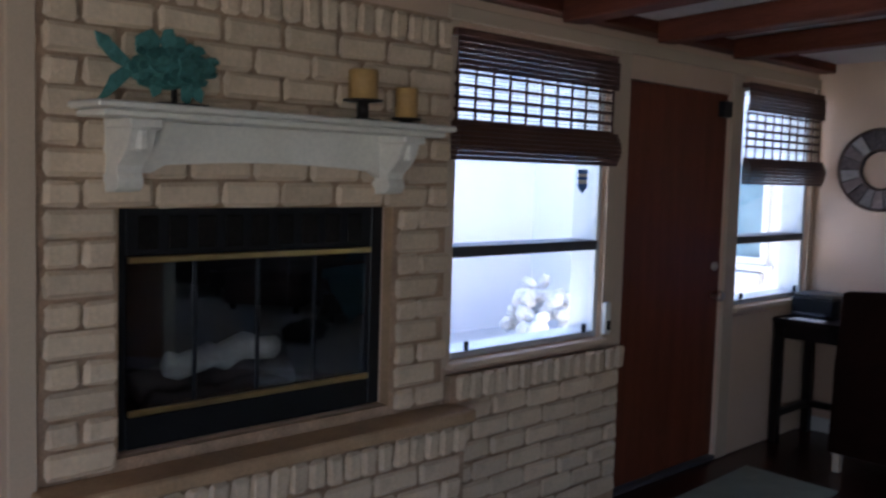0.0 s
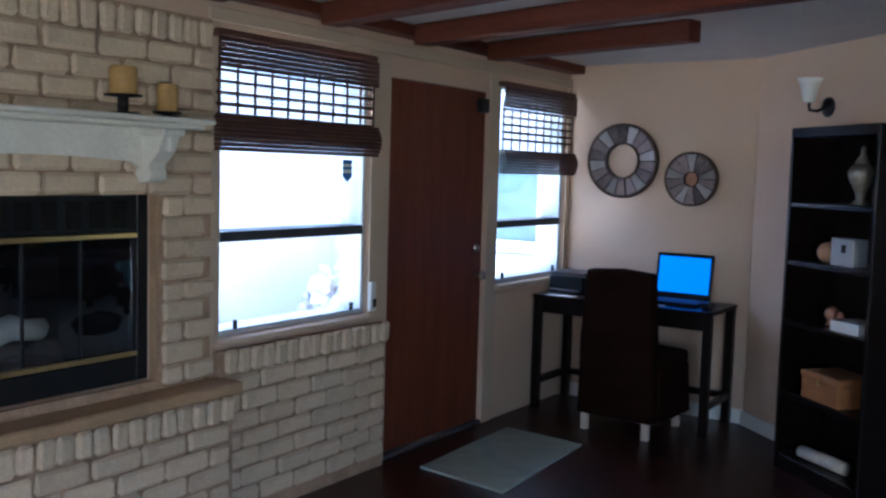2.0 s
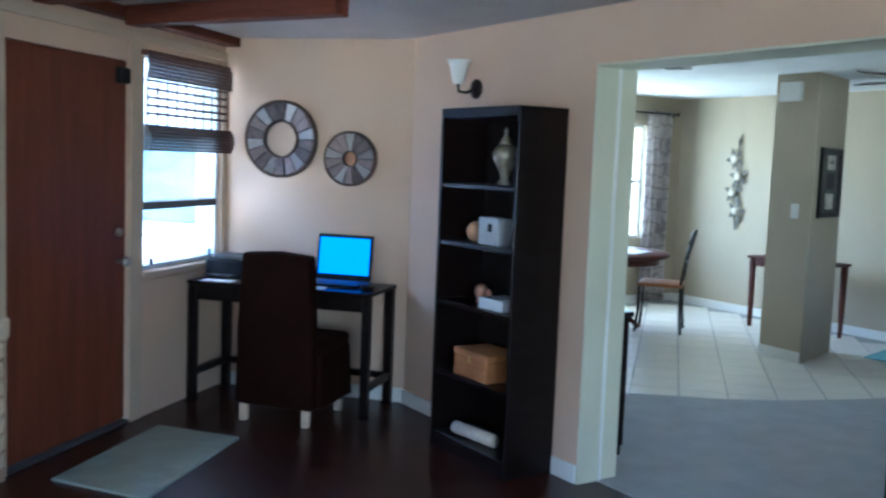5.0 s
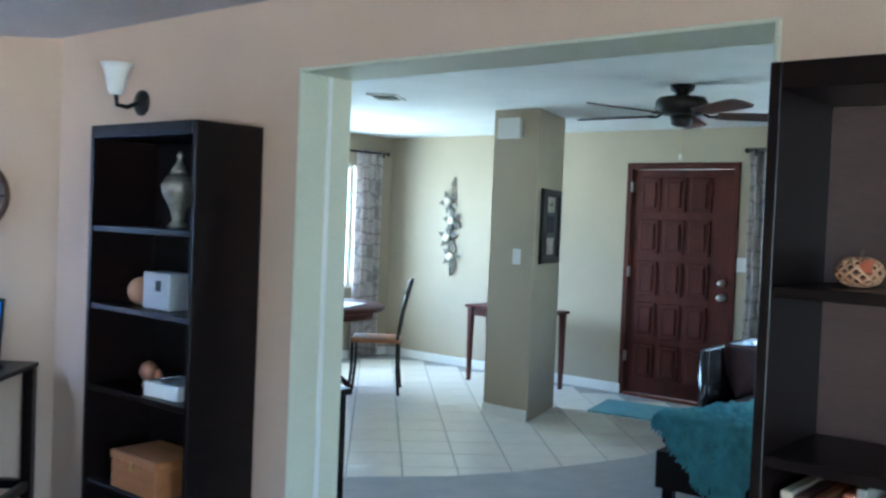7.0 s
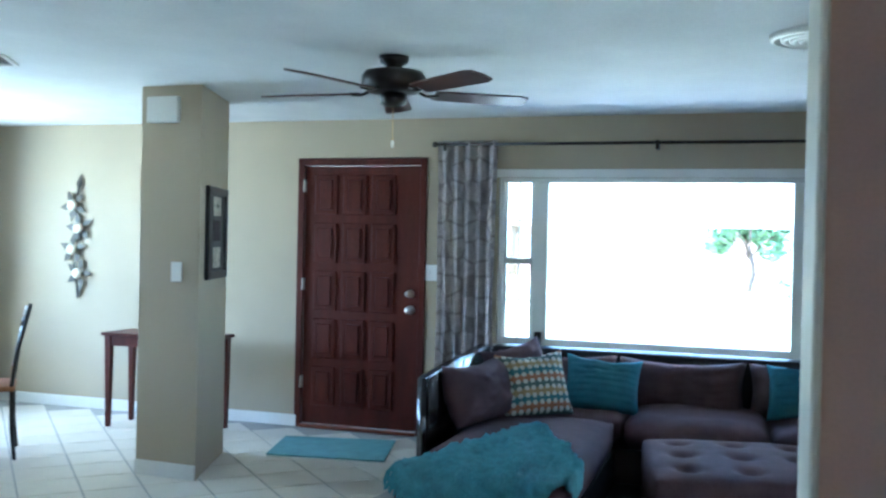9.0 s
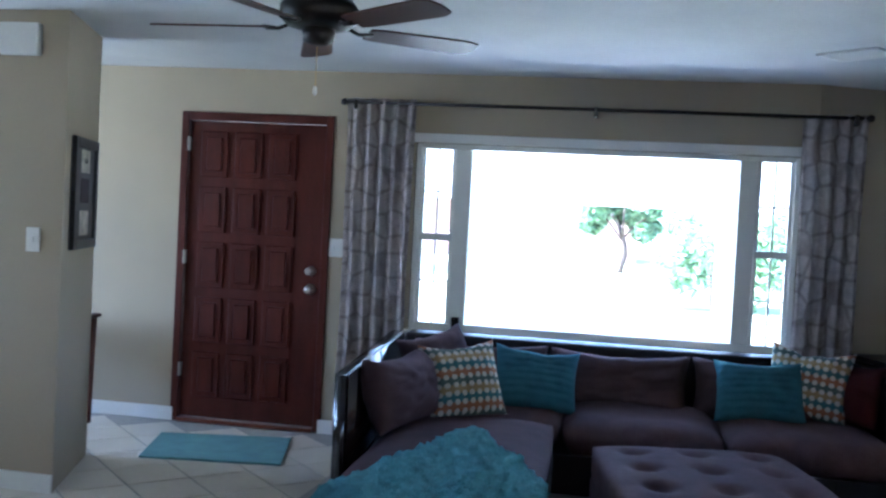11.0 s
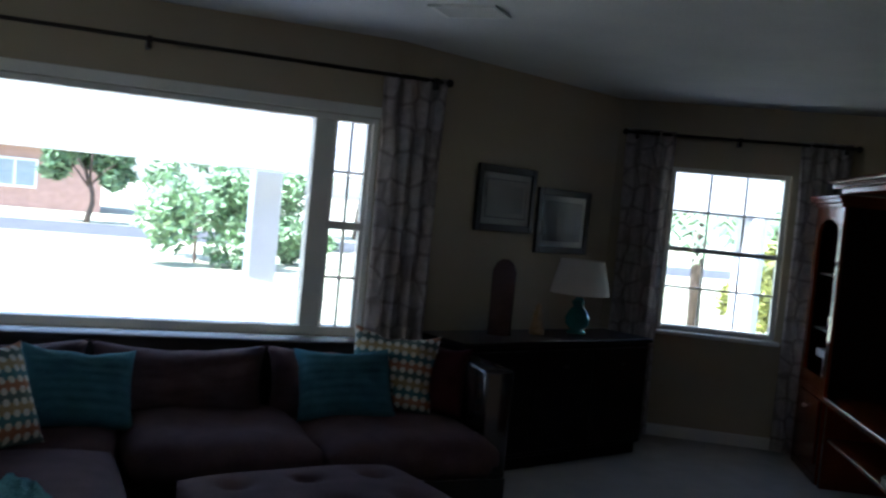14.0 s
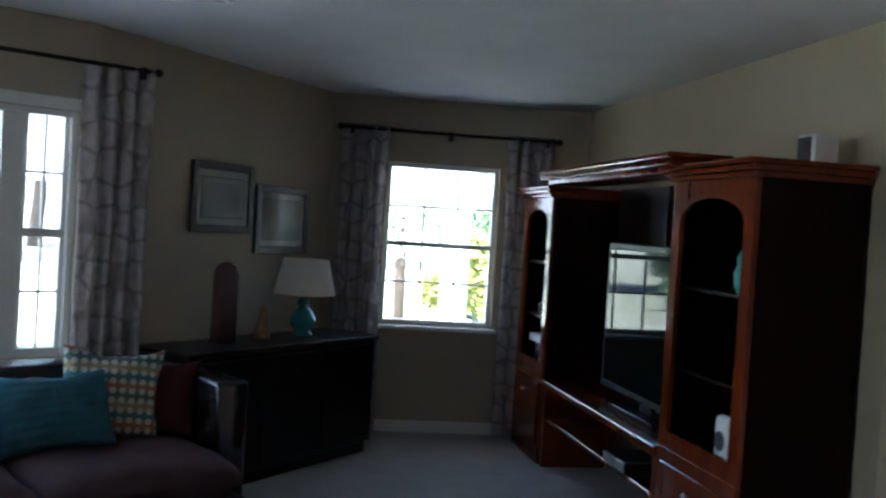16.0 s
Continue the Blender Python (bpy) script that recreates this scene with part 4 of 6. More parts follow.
solid("door_mat", prism([(1.06, 4.26), (1.37, 3.81), (2.06, 4.52), (1.74, 4.93)], 0.001, 0.014), M_GREYRUG, "grey-green woven mat on the wood floor", "mat")

DW = along(P1, P2)  # the wall behind the desk: x along it, y into the wall


def rim_mirror(x, z, r, hole, n, group):
    d = thing("wall_disc", "round mosaic wall plaque of tilted metal-look tiles", "wall decor", DW @ Matrix.Translation((x, -0.003, z)) @ pose(0, 0, 0, 90, 0, 0), group)
    part("backing", lathe([(hole, 0), (r * 0.97, 0), (r * 0.97, 0.03), (r * 0.9, 0.035), (hole, 0.02)], 40, caps=False), M_BRONZE, d, "", True)
    for i in range(n):
        a0, a1 = 2 * math.pi * (i + 0.06) / n, 2 * math.pi * (i + 0.94) / n
        bm = bmesh.new()
        lo, hi = [], []
        for rr, zz in ((hole * 1.12, 0.030), (r * 0.93, 0.044)):
            for a in ((a0, a1) if not lo or len(lo) == 0 else (a1, a0)):
                lo.append((rr * math.cos(a), rr * math.sin(a), zz - 0.016))
                hi.append((rr * math.cos(a), rr * math.sin(a), zz + 0.005 * math.sin(i * 2.1)))
        L, H = [bm.verts.new(q) for q in lo], [bm.verts.new(q) for q in hi]
        bm.faces.new(H)
        bm.faces.new(L[::-1])
        for k in range(4):
            bm.faces.new((L[k], L[(k + 1) % 4], H[(k + 1) % 4], H[k]))
        part("tile", bm, M_DISC if i % 3 else M_DISC2, d)
    part("outer_rim", lathe([(r * 0.95, 0.0), (r, 0.005), (r, 0.045), (r * 0.95, 0.05), (r * 0.94, 0.0)], 44, caps=False), M_DISCRIM, d, "", True)
    part("inner_rim", lathe([(hole, 0.0), (hole * 1.1, 0.0), (hole * 1.12, 0.045), (hole * 1.02, 0.045)], 36, caps=False), M_DISCRIM, d, "", True)
    part("centre", lathe([(hole * 0.99, 0.001), (hole * 0.99, 0.008), (0.001, 0.008)], 30), M_DENWALL if r > 0.2 else M_COPPER, d)
    return d


M_DISC = mat("slate_brown_tile", (0.20, 0.15, 0.14), 0.35, 0.3, 8, 50, 0.15, objvar=0.6, metal=0.3)
M_DISC2 = mat("pale_grey_tile", (0.38, 0.34, 0.32), 0.3, 0.2, 8, 50, 0.15, objvar=0.5, metal=0.3)
M_DISCRIM = mat("brown_rim", (0.10, 0.055, 0.035), 0.5, 0.2, 10, 60, 0.2)
M_COPPER = mat("copper_centre", (0.45, 0.22, 0.13), 0.4, 0.15, 10, 60, 0.1, metal=0.4)
rim_mirror(0.42, 1.65, 0.25, 0.11, 18, "wall discs")
rim_mirror(0.90, 1.54, 0.175, 0.045, 14, "wall discs")

# desk with laptop and office things
dk = thing("desk", "dark espresso wooden writing desk against the wall", "desk", DW @ Matrix.Translation((0.04, -0.52, 0)))
part("top", boxes((0, 0, 0.735, 1.2, 0.49, 0.76), bevel=0.004), M_ESPRESSO, dk)
part("apron", boxes((0.05, 0.03, 0.64, 1.15, 0.05, 0.734)), M_ESPRESSO, dk)
part("drawer", boxes((0.35, 0.018, 0.65, 0.85, 0.0295, 0.73), bevel=0.003), M_ESPRESSO, dk)
for x, y in ((0.005, 0.005), (1.145, 0.005), (0.005, 0.435), (1.145, 0.435)):
    part("leg", boxes((x, y, 0.001, x + 0.05, y + 0.05, 0.734), bevel=0.003), M_ESPRESSO, dk)
part("stretcher", boxes((0.055, 0.445, 0.16, 1.145, 0.475, 0.20)), M_ESPRESSO, dk)
part("stretcher", boxes((0.015, 0.055, 0.16, 0.045, 0.435, 0.20)), M_ESPRESSO, dk)
part("stretcher", boxes((1.155, 0.055, 0.16, 1.185, 0.435, 0.20)), M_ESPRESSO, dk)
lp = thing("laptop", "open black laptop with a plain blue screen", "laptop", DW @ Matrix.Translation((0.73, -0.34, 0.7615)))
part("base", boxes((0, -0.04, 0, 0.37, 0.20, 0.02), bevel=0.004), M_BLACK, lp)
part("keyboard", boxes((0.03, 0.03, 0.0201, 0.34, 0.13, 0.023)), M_DARKALU, lp)
lid = part("lid", boxes((0, 0, 0, 0.37, 0.012, 0.285), bevel=0.003), M_BLACK, lp, "", False, Matrix.Translation((0, 0.20, 0.018)) @ pose(0, 0, 0, -8, 0, 0))
part("screen", boxes((0.018, -0.002, 0.035, 0.352, -0.0002, 0.265)), glow("blue_screen", (0.014, 0.19, 0.85), 0.16), lid, "lit blue screen")
M_PAPER = mat("white_paper", (0.75, 0.75, 0.74), 0.8, 0.05)
pr = thing("printer", "small black office printer on the desk", "printer", DW @ Matrix.Translation((0.06, -0.34, 0.761)))
part("body", boxes((0, 0, 0, 0.26, 0.26, 0.12), bevel=0.012), M_BLACK, pr)
part("tray", boxes((0.03, -0.07, 0.02, 0.23, 0.0, 0.028)), M_DARKALU, pr)
part("lid", boxes((0.01, 0.01, 0.1205, 0.25, 0.25, 0.14), bevel=0.006), M_DARKALU, pr)
solid("paper_sheet", boxes((0, 0, 0, 0.19, 0.09, 0.004)), M_PAPER, "white papers on the desk", "paper", DW @ Matrix.Translation((0.13, -0.51, 0.7605)))
solid("paper_sheet", boxes((0, 0, 0, 0.14, 0.10, 0.003)), M_PAPER, "white papers on the desk", "paper", DW @ Matrix.Translation((0.80, -0.515, 0.7605)) @ pose(0, 0, 0, 0, 0, 14))
solid("computer_mouse", cushion(0.06, 0.10, 0.036, 6, 8, 0.7), M_BLACK, "black computer mouse on the desk", "mouse", DW @ Matrix.Translation((1.16, -0.36, 0.7605)), True)
solid("white_cup", lathe([(0.022, 0), (0.026, 0.07), (0.023, 0.07), (0.02, 0.005)], 14), M_WHITE, "small white cup by the window", "cup", DW @ Matrix.Translation((0.07, -0.05, 0.761)), True)

ch = thing("parsons_chair", "dark brown slipcovered parsons chair with pale feet", "chair", along((2.19, 4.92), (2.51, 4.53)))
M_SLIP = mat("dark_brown_slipcover", (0.018, 0.007, 0.0045), 0.9, 0.2, 8, 120, 0.4, spec=0.05)
bkp = [(0.0, 0.10), (0.50, 0.10), (0.485, 0.55), (0.465, 0.985), (0.25, 1.0), (0.035, 0.985), (0.015, 0.55)]
a = profile_slab(bkp, -0.03, 0.06)
bmesh.ops.bevel(a, geom=a.edges[:], offset=0.018, segments=2, profile=0.5, affect="EDGES")
part("backrest", a, M_SLIP, ch, "", True)
part("seat", boxes((0.0, 0.061, 0.40, 0.50, 0.50, 0.49), bevel=0.03, seg=2), M_SLIP, ch, "", True)
sk = bmesh.new()
ring = [(0.005, 0.062), (0.495, 0.062), (0.495, 0.495), (0.005, 0.495)]
lo, hi = [], []
for k in range(4):
    p, q = Vector(ring[k]), Vector(ring[(k + 1) % 4])
    for j in range(12):
        c = p.lerp(q, j / 12)
        o = (c - Vector((0.25, 0.28)))
        lo.append(sk.verts.new((*(c + o * (0.06 + 0.035 * math.sin(j * 2.6))), 0.10)))
        hi.append(sk.verts.new((*c, 0.41)))
for k in range(len(lo)):
    l = (k + 1) % len(lo)
    sk.faces.new((lo[k], lo[l], hi[l], hi[k]))
part("skirt", sk, M_SLIP, ch, "", True)
M_FOOT = mat("pale_wood_foot", (0.58, 0.47, 0.36), 0.5, 0.1)
for x, y in ((0.03, -0.02), (0.43, -0.02), (0.03, 0.42), (0.43, 0.42)):
    part("leg", boxes((x, y, 0.001, x + 0.042, y + 0.042, 0.22), bevel=0.004), M_FOOT, ch)


def bookcase(m, w, d, h, zs, label, back=None):
    """An open bookcase: x across its front, y from front to back."""
    b = thing("bookcase", label, "bookcase", m, "bookcases")
    part("side", boxes((0, 0, 0.001, 0.022, d, h), bevel=0.002), M_ESPRESSO, b)
    part("side", boxes((w - 0.022, 0, 0.001, w, d, h), bevel=0.002), M_ESPRESSO, b)
    part("top", boxes((0.0225, 0, h - 0.05, w - 0.0225, d, h), bevel=0.002), M_ESPRESSO, b)
    part("back", boxes((0.0225, d - 0.01, 0.05, w - 0.0225, d - 0.002, h - 0.051)), back or M_ESPRESSO, b)
    part("plinth", boxes((0.0225, 0.012, 0.001, w - 0.0225, 0.03, 0.06)), M_ESPRESSO, b)
    for z in zs:
        part("shelf", boxes((0.0225, 0.006, z - 0.022, w - 0.0225, d - 0.0105, z), bevel=0.002), M_ESPRESSO, b, "")
    return b


BC1 = along((2.965, 4.013), (2.965, 3.318))
bookcase(BC1, 0.695, 0.295, 1.825, (1.435, 1.13, 0.81, 0.43, 0.085), "tall espresso bookcase, half full, beside the opening")
M_URN = mat("antique_silver_urn", (0.34, 0.31, 0.25), 0.35, 0.25, 14, 60, 0.2, metal=0.5)
at = lambda m, x, y, z, rz=0.0: m @ Matrix.Translation((x, y, z)) @ pose(0, 0, 0, 0, 0, rz)
ur = thing("urn", "antique silver lidded urn on a bookcase shelf", "urn", at(BC1, 0.40, 0.14, 1.436))
part("body", lathe([(0.04, 0), (0.042, 0.012), (0.022, 0.03), (0.03, 0.07), (0.062, 0.13), (0.068, 0.165), (0.05, 0.195), (0.03, 0.205)], 22), M_URN, ur, "", True)
part("lid", lathe([(0.036, 0.206), (0.03, 0.225), (0.012, 0.25), (0.008, 0.265), (0.014, 0.275), (0.004, 0.295)], 18), M_URN, ur, "", True)
bm = bmesh.new()
bmesh.ops.create_uvsphere(bm, u_segments=18, v_segments=12, radius=0.055)
solid("wooden_ball", bm, mat("blond_wood", (0.40, 0.22, 0.12), 0.45, 0.15, 10, 40, 0.1), "blond wooden ball on a bookcase shelf", "ball", at(BC1, 0.20, 0.12, 1.1855), True)
bxx = thing("keepsake_box", "pale grey box with a dark emblem on a shelf", "box", at(BC1, 0.30, 0.06, 1.131))
part("body", boxes((0, 0, 0, 0.17, 0.09, 0.14), bevel=0.004), mat("pale_grey_card", (0.42, 0.43, 0.46), 0.6, 0.08), bxx)
part("emblem", boxes((0.085, -0.002, 0.07, 0.12, 0.0, 0.11)), M_BLACK, bxx)
solid("small_ornament", lathe([(0.03, 0), (0.02, 0.02), (0.04, 0.05), (0.03, 0.085), (0.006, 0.10)], 14), M_COPPER, "small copper ornament on a shelf", "ornament", at(BC1, 0.22, 0.15, 0.811), True)
solid("small_ornament", lathe([(0.018, 0), (0.012, 0.02), (0.026, 0.045), (0.012, 0.075), (0.004, 0.085)], 12), mat("terracotta", (0.42, 0.17, 0.10), 0.7, 0.15), "small terracotta ornament on a shelf", "ornament", at(BC1, 0.33, 0.12, 0.811), True)
solid("white_book", boxes((0, 0, 0, 0.20, 0.17, 0.055), bevel=0.003), M_PAPER, "white book lying on a shelf", "book", at(BC1, 0.37, 0.03, 0.811, 4))
M_BOXWOOD = mat("light_box_wood", (0.35, 0.14, 0.045), 0.5, 0.2, 4, 40, 0.1, stretch=(1, 6, 6))
wb = thing("wooden_box", "honey wooden chest on a bookcase shelf", "box", at(BC1, 0.18, 0.02, 0.431))
part("body", boxes((0, 0, 0, 0.30, 0.22, 0.11), bevel=0.005), M_BOXWOOD, wb)
part("lid", boxes((-0.004, -0.004, 0.1105, 0.304, 0.224, 0.145), bevel=0.006), M_BOXWOOD, wb)
part("clasp", boxes((0.14, -0.007, 0.085, 0.165, -0.003, 0.12)), M_BRASS, wb)
solid("rolled_chart", tube([(0, 0, 0.035), (0.33, 0.03, 0.035)], 0.034, 14), mat("cream_roll", (0.62, 0.52, 0.40), 0.8, 0.15, 20, 60), "rolled cream papers on the bottom shelf", "roll", at(BC1, 0.13, 0.08, 0.086), True)
BC2 = along((2.72, 1.205), (2.72, 0.405))
# lighter brown back: the light falling on this panel is put into its colour
bookcase(BC2, 0.80, 0.295, 1.825, (1.415, 1.10, 0.80, 0.43, 0.085), "tall espresso bookcase with books, beside the opening", mat("lit_back_panel", (0.075, 0.043, 0.034), 0.42, 0.15, 3, 40, 0.04, stretch=(1, 1, 5)))
rnd = random.Random(11)
x = 0.04
cols = [(0.62, 0.52, 0.38), (0.16, 0.07, 0.05), (0.58, 0.24, 0.10), (0.70, 0.62, 0.50), (0.45, 0.16, 0.08), (0.30, 0.28, 0.24), (0.62, 0.40, 0.20), (0.12, 0.10, 0.10), (0.60, 0.18, 0.12)]
book_mats = [mat("book_cover", c, 0.6, 0.12, 8, 60, 0.08) for c in cols]
for i in range(15):
    w, hh = rnd.uniform(0.018, 0.036), rnd.uniform(0.19, 0.262)
    bk = thing("book", "upright book on a bookcase shelf", "book", at(BC2, x, 0.03 + rnd.uniform(0, 0.02), 0.801), "books")
    part("cover", boxes((0, 0, 0, w, 0.17, hh), bevel=0.003), book_mats[i % 9], bk)
    part("spine_label", boxes((0.003, -0.0015, hh * 0.6, w - 0.003, -0.0002, hh * 0.8)), book_mats[(i * 4 + 3) % 9], bk)
    x += w + 0.002
wv = thing("woven_pumpkin", "lattice-woven rattan pumpkin with a russet leaf on a bookcase shelf", "ornament", at(BC2, 0.135, 0.14, 1.4165) @ Matrix.Diagonal((0.9, 0.9, 0.95, 1)))
M_RATTAN = mat("rattan_strip", (0.55, 0.30, 0.16), 0.6, 0.2, 14, 60, 0.2)
M_RUSSET = mat("russet_leaf", (0.40, 0.10, 0.04), 0.6, 0.3, 20, 60, 0.3)


def pumpkin_point(a, f):
    """A point of a squat ball: a is the bearing, f runs from foot to crown."""
    e = math.pi * (f - 0.5)
    r = 0.042 * math.cos(e) ** 0.75 * (1 + 0.05 * math.cos(8 * a)) + 0.004
    return (r * math.cos(a), r * math.sin(a), 0.030 + 0.027 * math.sin(e))


for k in range(11):
    for sgn in (-1, 1):
        part("strand", tube([pumpkin_point(2 * math.pi * k / 11 + sgn * 2.3 * (f / 14 - 0.5), 0.04 + 0.92 * f / 14) for f in range(15)], 0.0030, 5), M_RATTAN, wv, "", True)
part("base_ring", tube([(0.020 * math.cos(i * math.pi / 8), 0.020 * math.sin(i * math.pi / 8), 0.004) for i in range(17)], 0.004, 6), M_RATTAN, wv, "", True)
part("stalk", tube([(0, 0, 0.054), (0.002, 0, 0.066), (0.006, 0.002, 0.076)], 0.0035, 6), M_BARK, wv, "", True)
part("leaf", blade_shape([(0.0, 0.0), (0.014, 0.012), (0.03, 0.010), (0.026, -0.004), (0.032, -0.018), (0.014, -0.014)], 0.003), M_RUSSET, wv, "russet leaf", False, Matrix.Translation((0.008, -0.040, 0.045)) @ pose(0, 0, 0, -20, 0, 0))

sc = thing("wall_sconce", "bronze wall sconce with a white glass bell shade", "wall lamp", along((XO - 0.003, 4.138), (XO - 0.003, 3.5), 1.955))
part("backplate", lathe([(0.055, 0), (0.055, 0.008), (0.045, 0.016), (0.02, 0.024)], 20), M_BRONZE, sc, "", True, pose(0, 0, 0, 90, 0, 0))
part("arm", tube([(0, -0.02, 0), (0, -0.07, -0.025), (0, -0.12, -0.02), (0, -0.125, 0.02)], 0.009, 8), M_BRONZE, sc, "", True)
part("shade", lathe([(0.022, 0.02), (0.034, 0.035), (0.042, 0.08), (0.052, 0.12), (0.068, 0.15), (0.062, 0.15), (0.046, 0.12), (0.036, 0.08), (0.018, 0.03)], 22, caps=False), mat("white_glass_shade", (0.80, 0.77, 0.72), 0.3, 0.03), sc, "frosted white glass shade", True, Matrix.Translation((0, -0.125, 0)))


# ---- living room ----
M_CURTAIN = bpy.data.materials.new("trellis_curtain_cloth")
M_CURTAIN.use_nodes = True
t = M_CURTAIN.node_tree
co, vo, rp, no = (t.nodes.new("ShaderNode" + k) for k in ("TexCoord", "TexVoronoi", "ValToRGB", "TexNoise"))
mp = t.nodes.new("ShaderNodeMapping")
mp.inputs["Scale"].default_value = (1.0, 0.0, 0.8)
vo.feature = "DISTANCE_TO_EDGE"
vo.inputs["Scale"].default_value = 9.0
vo.inputs["Randomness"].default_value = 0.55
rp.color_ramp.elements[0].position, rp.color_ramp.elements[0].color = 0.03, (0.54, 0.47, 0.45, 1)
rp.color_ramp.elements[1].position, rp.color_ramp.elements[1].color = 0.11, (0.82, 0.75, 0.72, 1)
mx = t.nodes.new("ShaderNodeMixRGB")
mx.blend_type, mx.inputs[0].default_value = "MULTIPLY", 0.5
no.inputs["Scale"].default_value = 25
t.links.new(co.outputs["Object"], mp.inputs[0])
t.links.new(mp.outputs[0], vo.inputs["Vector"])
t.links.new(co.outputs["Object"], no.inputs["Vector"])
t.links.new(vo.outputs["Distance"], rp.inputs[0])
t.links.new(rp.outputs[0], mx.inputs[1])
t.links.new(no.outputs["Fac"], mx.inputs[2])
t.links.new(mx.outputs[0], t.nodes["Principled BSDF"].inputs["Base Color"])
t.nodes["Principled BSDF"].inputs["Roughness"].default_value = 0.9


def curtain(m, w, z0, z1, folds, seed, group):
    """A hanging panel with pleats and a gathered head; x along the wall, y into it."""
    bm = bmesh.new()
    nx, nz = folds * 10, 14
    grid = []
    for j in range(nz + 1):
        f = j / nz
        z = z0 + (z1 - z0) * f
        row = []
        for i in range(nx + 1):
            u = i / nx
            amp = (0.034 - 0.012 * f) * (0.8 + 0.4 * noise.noise(Vector((u * 5, seed, 0))))
            y = -0.075 + amp * math.sin(2 * math.pi * folds * u + 0.6 * noise.noise(Vector((u * 3, f * 2, seed)))) + 0.014 * noise.noise(Vector((u * 9, f * 3, seed + 5)))
            x = w * (0.5 + (u - 0.5) * (1.0 - 0.06 * math.sin(math.pi * f))) + 0.012 * noise.noise(Vector((u * 4, f * 4, seed + 9)))
            row.append(bm.verts.new((x, y, z)))
        grid.append(row)
    for a, b in zip(grid, grid[1:]):
        for i in range(nx):
            bm.faces.new((a[i], a[i + 1], b[i + 1], b[i]))
    geo = bmesh.ops.solidify(bm, geom=bm.faces[:], thickness=0.004)
    return solid("curtain", bm, M_CURTAIN, "grey-mauve trellis patterned curtain panel, drawn aside", "curtain", m, True, group)


def curtain_rod(m, w, z, mid=True):
    r = thing("curtain_rod", "dark bronze curtain rod with ball finials", "curtain rod", m @ Matrix.Translation((0, -0.085, z)))
    part("rod", tube([(0, 0, 0), (w, 0, 0)], 0.011, 10), M_BRONZE, r, "", True)
    for x in (0, w):
        bm = bmesh.new()
        bmesh.ops.create_uvsphere(bm, u_segments=12, v_segments=8, radius=0.022)
        part("finial", bm, M_BRONZE, r, "", True, Matrix.Translation((x, 0, 0)))
    for x in ((0.08, w / 2, w - 0.08) if mid else (0.08, w - 0.08)):
        part("bracket", boxes((x - 0.012, -0.014, -0.045, x + 0.012, 0.0835, 0.016), bevel=0.003), M_BRONZE, r)
    return r


FRW = along((XF, 3.68), (XF, 0.0))
curtain_rod(FRW, 3.20, 2.175)
curtain(FRW @ Matrix.Translation((0.02, 0, 0)), 0.45, 0.02, 2.20, 5, 1, "picture window curtains")
curtain(FRW @ Matrix.Translation((2.82, 0, 0)), 0.37, 0.02, 2.19, 4, 2, "picture window curtains")
SWW = along(PK, PC)
curtain_rod(SWW @ Matrix.Translation((0.05, 0, 0)), 1.56, 2.14)
curtain(SWW @ Matrix.Translation((0.06, 0, 0)), 0.34, 0.02, 2.165, 4, 3, "side window curtains")
curtain(SWW @ Matrix.Translation((1.24, 0, 0)), 0.33, 0.02, 2.165, 4, 4, "side window curtains")
DNW = along((XOI, 7.75), (XF, 7.75))
curtain_rod(DNW @ Matrix.Translation((2.5, 0, 0)), 2.5, 2.19)
curtain(DNW @ Matrix.Translation((4.53, 0, 0)), 0.40, 0.02, 2.215, 4, 5, "dining window curtains")

# carpet with its curved edge against the tiles
edge = [(3.39, 5.45), (4.2, 4.85), (4.9, 4.36), (5.3, 4.02), (5.75, 3.78), (6.2, 3.62), (6.6, 3.5), (7.4, 3.42), (XF, 3.38)]
structure("carpet", prism([(3.39, -4.3), (9.9, -4.3), (9.9, -0.5), (XF, 0.75), *edge[::-1]], -0.0055, 0.008), M_CARPET, "light grey cut-pile carpet")

# column fittings
pb = thing("siren_box", "white plastic chime box high on the column", "chime", pose(6.908, 4.96, 2.15, 0, 0, -90))
part("cover", boxes((0, -0.05, 0, 0.21, -0.001, 0.155), bevel=0.006), M_WHITE, pb)


def switch_plate(m, w=0.075, h=0.12, n=1, label="white light switch plate"):
    s = thing("light_switch", label, "switch", m, "light switches")
    part("plate", boxes((0, -0.008, 0, w, -0.001, h), bevel=0.003), M_WHITE, s)
    for i in range(n):
        x = w * (i + 0.5) / n
        part("toggle", boxes((x - 0.008, -0.018, h / 2 - 0.014, x + 0.008, -0.008, h / 2 + 0.014), bevel=0.002), M_WHITE, s)


switch_plate(pose(6.912, 4.80, 1.19, 0, 0, -90))
switch_plate(along((XF, 3.76), (XF, 3.0), 1.17), 0.12, 0.12, 2)
M_FRAME = mat("black_picture_frame", (0.012, 0.011, 0.011), 0.35, 0.1)
M_MATBOARD = mat("cream_mat_board", (0.60, 0.57, 0.50), 0.85, 0.04)


